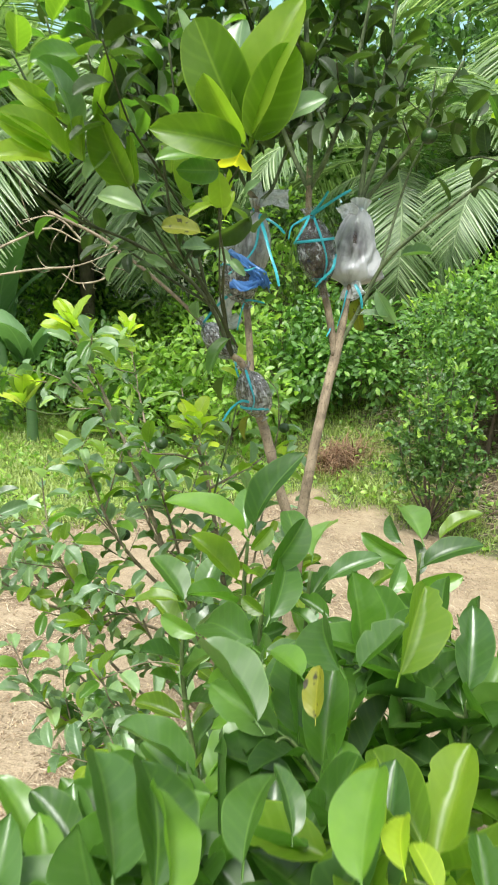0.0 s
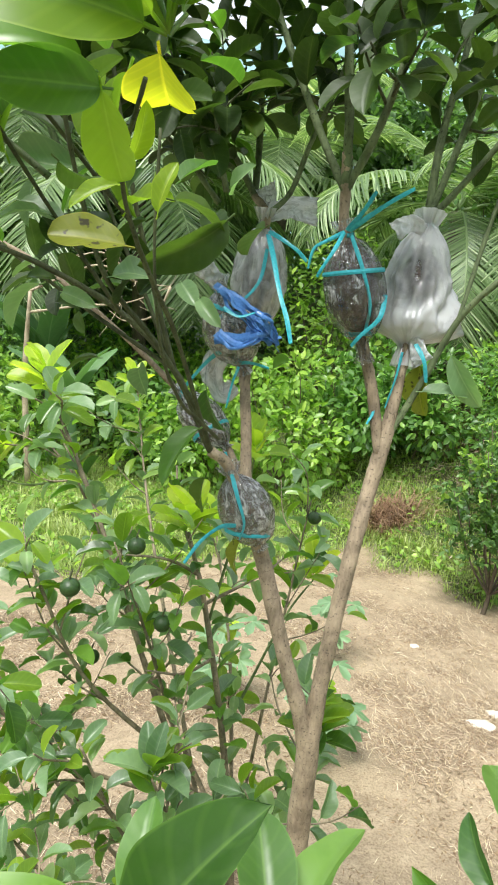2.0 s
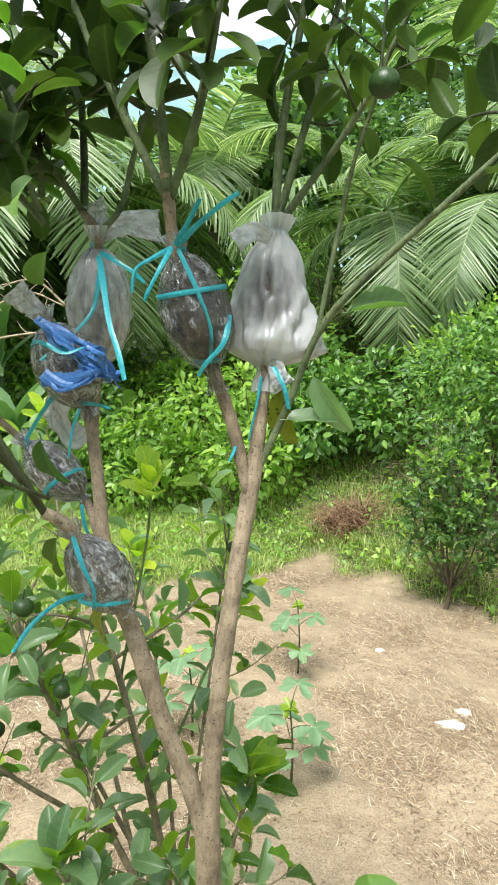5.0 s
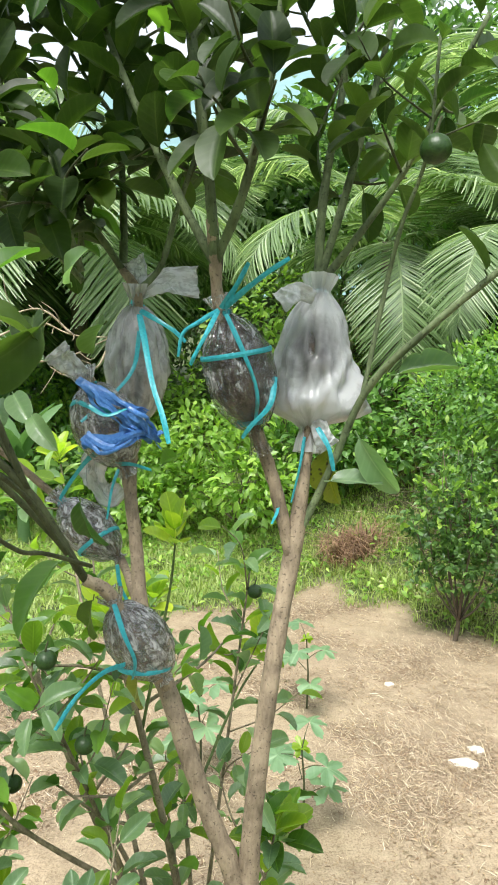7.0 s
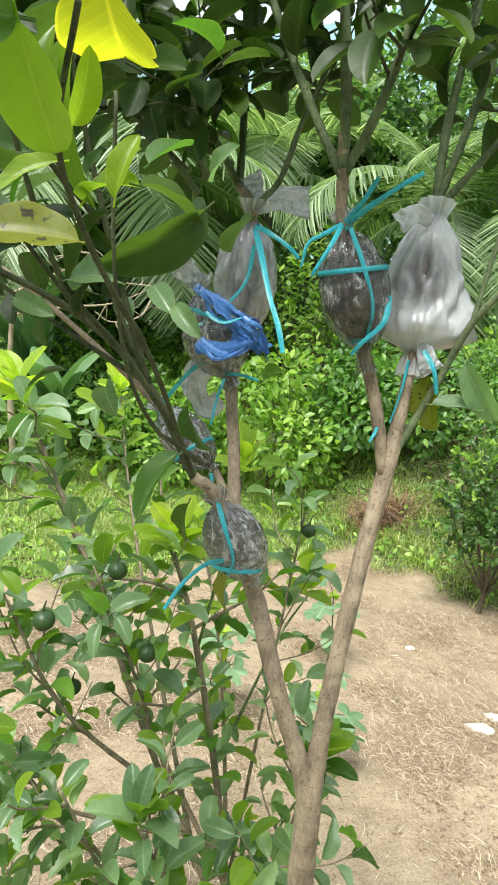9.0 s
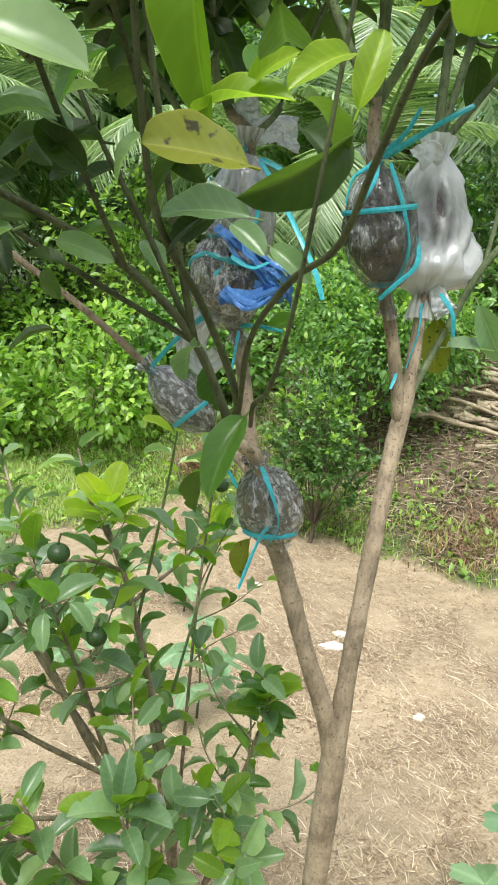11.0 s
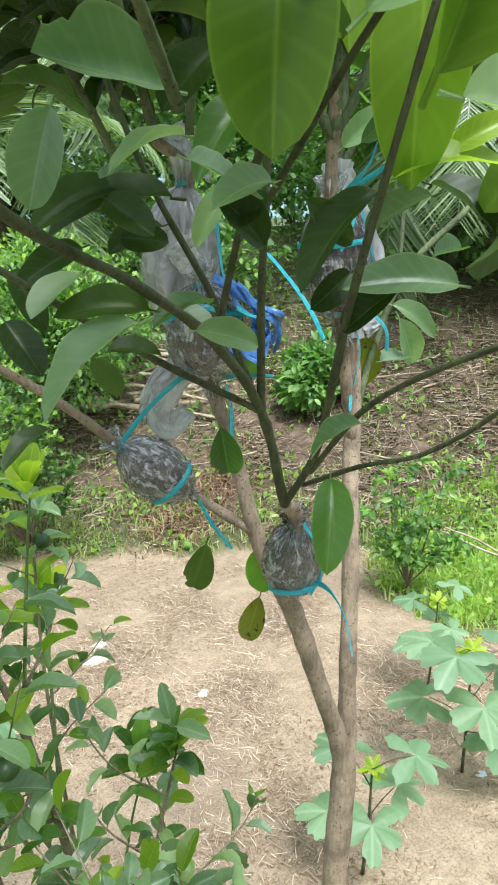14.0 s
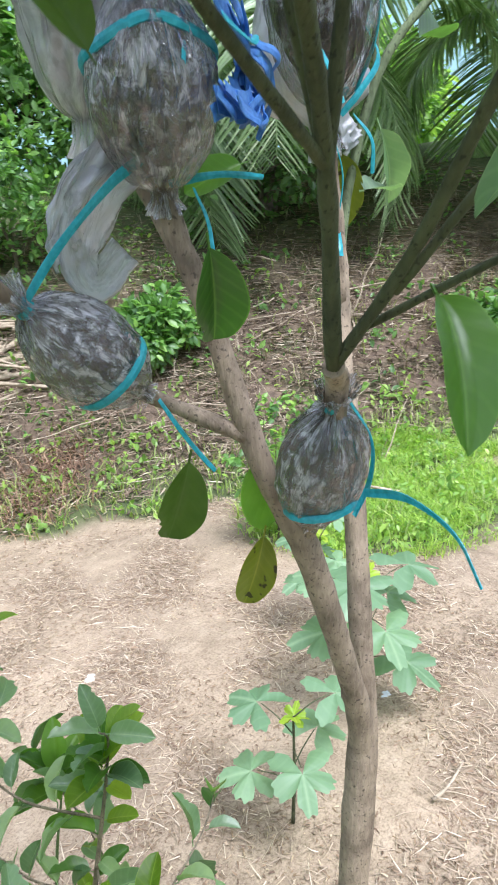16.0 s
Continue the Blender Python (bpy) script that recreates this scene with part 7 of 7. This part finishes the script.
# the citrus trees that stand at the edge of the bare soil
open_tree(on_ground(1.45, 3.84), 1.4, 0.5, 11, 24, 0.052, M_FOL_DARK, "slim open citrus tree at the edge of the soil", tips=M_FOL_BRIGHT, clear=0.5)
open_tree(on_ground(2.52, 1.32), 0.85, 0.36, 8, 9, 0.052, M_FOL, "small open citrus tree against the bank", tips=M_FOL_BRIGHT)
bush("citrus_tree", on_ground(2.3, 4.9), 1.95, 0.9, 9000, 0.058, M_FOL, "citrus tree with a dense crown and pale tips", "tree", lobes=14, low=0.16, foot=0.4, tips=M_FOL_BRIGHT)
SHRUBS = [(-1.4, 6.9, 1.2, 0.8, M_FOL_BRIGHT), (-2.1, 7.4, 1.4, 0.8, M_FOL), (-3.7, 6.6, 1.4, 0.8, M_FOL_BRIGHT), (-3.5, 5.4, 0.8, 0.6, M_FOL_BRIGHT), (-0.2, 6.6, 1.7, 0.8, M_FOL_BRIGHT), (0.7, 6.9, 1.5, 0.7, M_FOL), (-1.2, 8.4, 1.4, 0.8, M_FOL_BRIGHT), (1.3, 6.6, 1.2, 0.7, M_FOL), (0.2, 8.2, 2.4, 1.1, M_FOL_BRIGHT),
]
SHRUBS += [(-3.0, 9.2, 1.8, 1.0, M_FOL_BRIGHT), (-4.4, 8.0, 1.5, 0.9, M_FOL), (2.9, 5.6, 1.5, 0.8, M_FOL), (4.6, 5.4, 1.4, 0.8, M_FOL),
          (4.3, 3.4, 0.6, 0.35, M_FOL), (5.6, 0.6, 0.7, 0.45, M_FOL), (6.4, 3.6, 1.6, 0.9, M_FOL_DARK), (1.2, 9.0, 2.4, 1.2, M_FOL_DARK),
          (-1.0, 10.0, 2.6, 1.3, M_FOL_DARK), (2.4, 8.6, 2.4, 1.2, M_FOL), (-3.6, 9.5, 2.6, 1.3, M_FOL), (5.4, 7.0, 2.4, 1.3, M_FOL_DARK), (-2.0, 9.6, 1.6, 0.9, M_FOL_BRIGHT), (4.2, 10.2, 3.0, 1.5, M_FOL_DARK), (6.3, 9.6, 3.0, 1.5, M_FOL), (2.4, 11.2, 3.0, 1.5, M_FOL_DARK), (8.8, 5.8, 2.8, 1.4, M_FOL),
          (9.6, 3.4, 1.3, 1.0, M_FOL), (9.6, 8.4, 3.2, 1.6, M_FOL_DARK), (3.9, 6.3, 1.8, 0.9, M_FOL_DARK), (-5.4, 8.2, 2.4, 1.2, M_FOL), (7.0, 5.4, 1.8, 1.0, M_FOL)]
for x, y, h, r, m in SHRUBS:
    bush("shrub", on_ground(x, y), h, r, 1900, 0.10, m, "dense leafy shrub in the undergrowth", lobes=6, low=0.02, group="undergrowth shrubs")
for x, y, h, r, m in ((-8, 14, 6.5, 3.0, M_FOL_DARK), (-1.5, 17, 4.6, 2.4, M_FOL), (3.6, 14, 6.0, 2.6, M_FOL_DARK), (8.5, 12, 6.5, 3.0, M_FOL), (13, 7.5, 5, 2.6, M_FOL_DARK), (-10, 10, 6, 2.8, M_FOL),
                      (0.8, 13.5, 3.4, 1.9, M_FOL_DARK), (7.5, 8, 4.0, 2.0, M_FOL), (15, 1, 2.0, 1.6, M_FOL), (10.2, -2.5, 2.0, 1.3, M_FOL), (12.5, 4.6, 2.0, 1.6, M_FOL_BRIGHT), (-5.2, 13.5, 6.0, 2.4, M_FOL_DARK), (-4.2, 12, 4.4, 2.2, M_FOL_DARK), (-9, 3, 5, 2.2, M_FOL), (-5, -6, 6, 2.6, M_FOL), (3, -8, 6, 2.6, M_FOL_DARK)):
    bush("broadleaf_tree", on_ground(x, y), h, r, 5200, 0.24, m, "tall broadleaf tree in the woods behind", "tree", lobes=11, low=0.12, group="woodland trees")

palm(on_ground(1.75, 8.0), 2.1, 11, 2.5, "coconut palm with long arching fronds", first=0.4)
palm(on_ground(-2.5, 9.0), 3.7, 17, 3.4, "coconut palm with long arching fronds", first=1.7)
palm(on_ground(-4.4, 10.2), 4.4, 16, 3.6, "coconut palm with long arching fronds", first=0.8)
palm(on_ground(-0.6, 11.5), 2.9, 14, 3.2, "coconut palm with long arching fronds", first=2.9)
palm(on_ground(3.0, 6.9), 2.15 - float(ground_z(3.0, 6.9)), 13, 2.3, "coconut palm with pale fan-like fronds", first=2.2)
palm(on_ground(6.9, 3.6), 2.0, 15, 3.0, "coconut palm with long arching fronds", first=0.9)
palm(on_ground(4.2, 8.8), 2.4, 14, 3.2, "coconut palm with long arching fronds", first=2.2)
palm(on_ground(8.4, 1.0), 2.2, 13, 3.0, "coconut palm with long arching fronds", first=3.3)
banana(on_ground(-2.5, 6.1), 1.7, 6, "banana plant with ragged upright leaves")
banana(on_ground(-3.1, 7.0), 2.3, 6, "banana plant with ragged upright leaves")


# a withered frond lying on the soil
g = np.array([1.03, 0.05, float(ground_z(1.03, 0.05)) + 0.015])
withered = thing("dead_frond", g, "withered grey frond lying on the bare soil", "dead frond")
spine = [g + (-0.05, 0.03, 0.0), g + (0.0, 0.0, 0.02), g + (0.1, -0.02, 0.02)]
part("stalk", tube_mesh("stalk", spine, (0.006, 0.003), M_DEAD, 7, 4, 0.1), withered)
path = spline(spine, 24)
pos = np.repeat(path, 2, 0)
dirs = np.array([(rng.normal(0.3, 0.3), s * 1.0, rng.uniform(0.1, 0.6)) for k in range(24) for s in (-1, 1)])
part("leaf_blade", foliage("leaf_blade", pos, dirs, np.array([(0.2, 0, 1.0)] * 48) + rng.normal(0, 0.3, (48, 3)), rng.uniform(0.04, 0.08, 48), M_STRAWS, FROND_T), withered, kind="stuff")


# a bare dead tree behind the shrubs
DEAD_AT = (-2.64, 5.53, 1.2)
bare_tree = thing("dead_tree", on_ground(DEAD_AT[0] - 0.12, DEAD_AT[1]), "bare dead tree with pale crooked branches", "tree")
part("trunk", tube_mesh("trunk", [(DEAD_AT[0] - 0.12, DEAD_AT[1], float(ground_z(DEAD_AT[0] - 0.12, DEAD_AT[1])) - 0.05), (DEAD_AT[0] - 0.09, DEAD_AT[1], 0.4), DEAD_AT], (0.035, 0.018), M_DEAD, 8, 5, 0.08), bare_tree)
for limb in ([(-2.64, 5.53, 1.2), (-2.331, 5.653, 1.355), (-2.023, 5.754, 1.467), (-1.715, 5.828, 1.329), (-1.363, 5.9, 1.292)], [(-2.66, 5.53, 1.0), (-2.197, 5.676, 1.075), (-1.777, 5.798, 1.121), (-1.363, 5.9, 1.292)],
             [(-1.363, 5.9, 1.292), (-1.507, 5.849, 1.014), (-1.782, 5.779, 0.945), (-1.939, 5.748, 1.038)], [(-1.715, 5.828, 1.329), (-1.966, 5.773, 1.573), (-2.27, 5.681, 1.539)]):
    part("limb", tube_mesh("limb", limb, (0.014, 0.005), M_DEAD, 7, 6, 0.1), bare_tree)
    path = spline(limb, 30)
    for k in range(6, 30, 4):
        end = path[k] + rng.normal(0, 1, 3) * (0.16, 0.1, 0.14)
        part("limb", tube_mesh("limb", [path[k], (path[k] + end) / 2 + rng.normal(0, 0.02, 3), end], (0.006, 0.002), M_DEAD, 5, 4), bare_tree)


# dead fronds and husks heaped on the bank
def dead_stalk(p, d, ln, r, label, name="dead_frond_stalk"):
    p, d = np.array(p, float), unit(d)
    pts = []
    for k in range(5):
        q = p + d * ln * k / 4
        q[2] = max(float(ground_z(q[0], q[1])) + r * 0.6, p[2] + d[2] * ln * k / 4 - 0.05 * (k / 4) ** 2 * ln)
        pts.append(q + rng.normal(0, 0.01, 3))
    st = thing(name, pts[0], label, "dead branch", "dead fronds on the bank")
    part("stalk", tube_mesh("stalk", pts, (r, r * 0.35), M_DEAD, 8, 4, 0.12), st)


for k in range(26):
    x, y = 3.2 + rng.normal(0, 0.35), 4.9 + rng.normal(0, 0.28)
    dead_stalk((x, y, float(ground_z(x, y)) + rng.uniform(0.02, 0.22)), (rng.normal(0.8, 0.5), rng.normal(-0.6, 0.4), rng.normal(0, 0.12)), rng.uniform(0.4, 1.1), rng.uniform(0.012, 0.04), "pale dead palm stalk in a heap on the bank")
for k in range(26):
    x, y = rng.uniform(3.2, 6.0), rng.uniform(0.8, 4.2)
    dead_stalk((x, y, float(ground_z(x, y)) + rng.uniform(0.02, 0.1)), (rng.normal(0, 1), rng.normal(0, 1), rng.uniform(0, 0.5)), rng.uniform(0.3, 0.9), rng.uniform(0.004, 0.011), "thin dead branch lying on the littered bank")
for x, y, dx, dy, ln in ((5.0, 2.7, 1, -0.4, 1.3), (5.4, 1.9, 0.9, 0.5, 1.2), (4.8, 3.2, 0.8, -0.9, 0.9), (5.9, 2.3, 0.3, -1, 1.0), (4.2, 3.6, 1, -0.6, 0.8), (6.3, 1.4, 0.7, 0.6, 1.1)):
    dead_stalk((x, y, float(ground_z(x, y)) + 0.04), (dx, dy, 0.2), ln, 0.012, "thin bleached stalk lying on the bank")
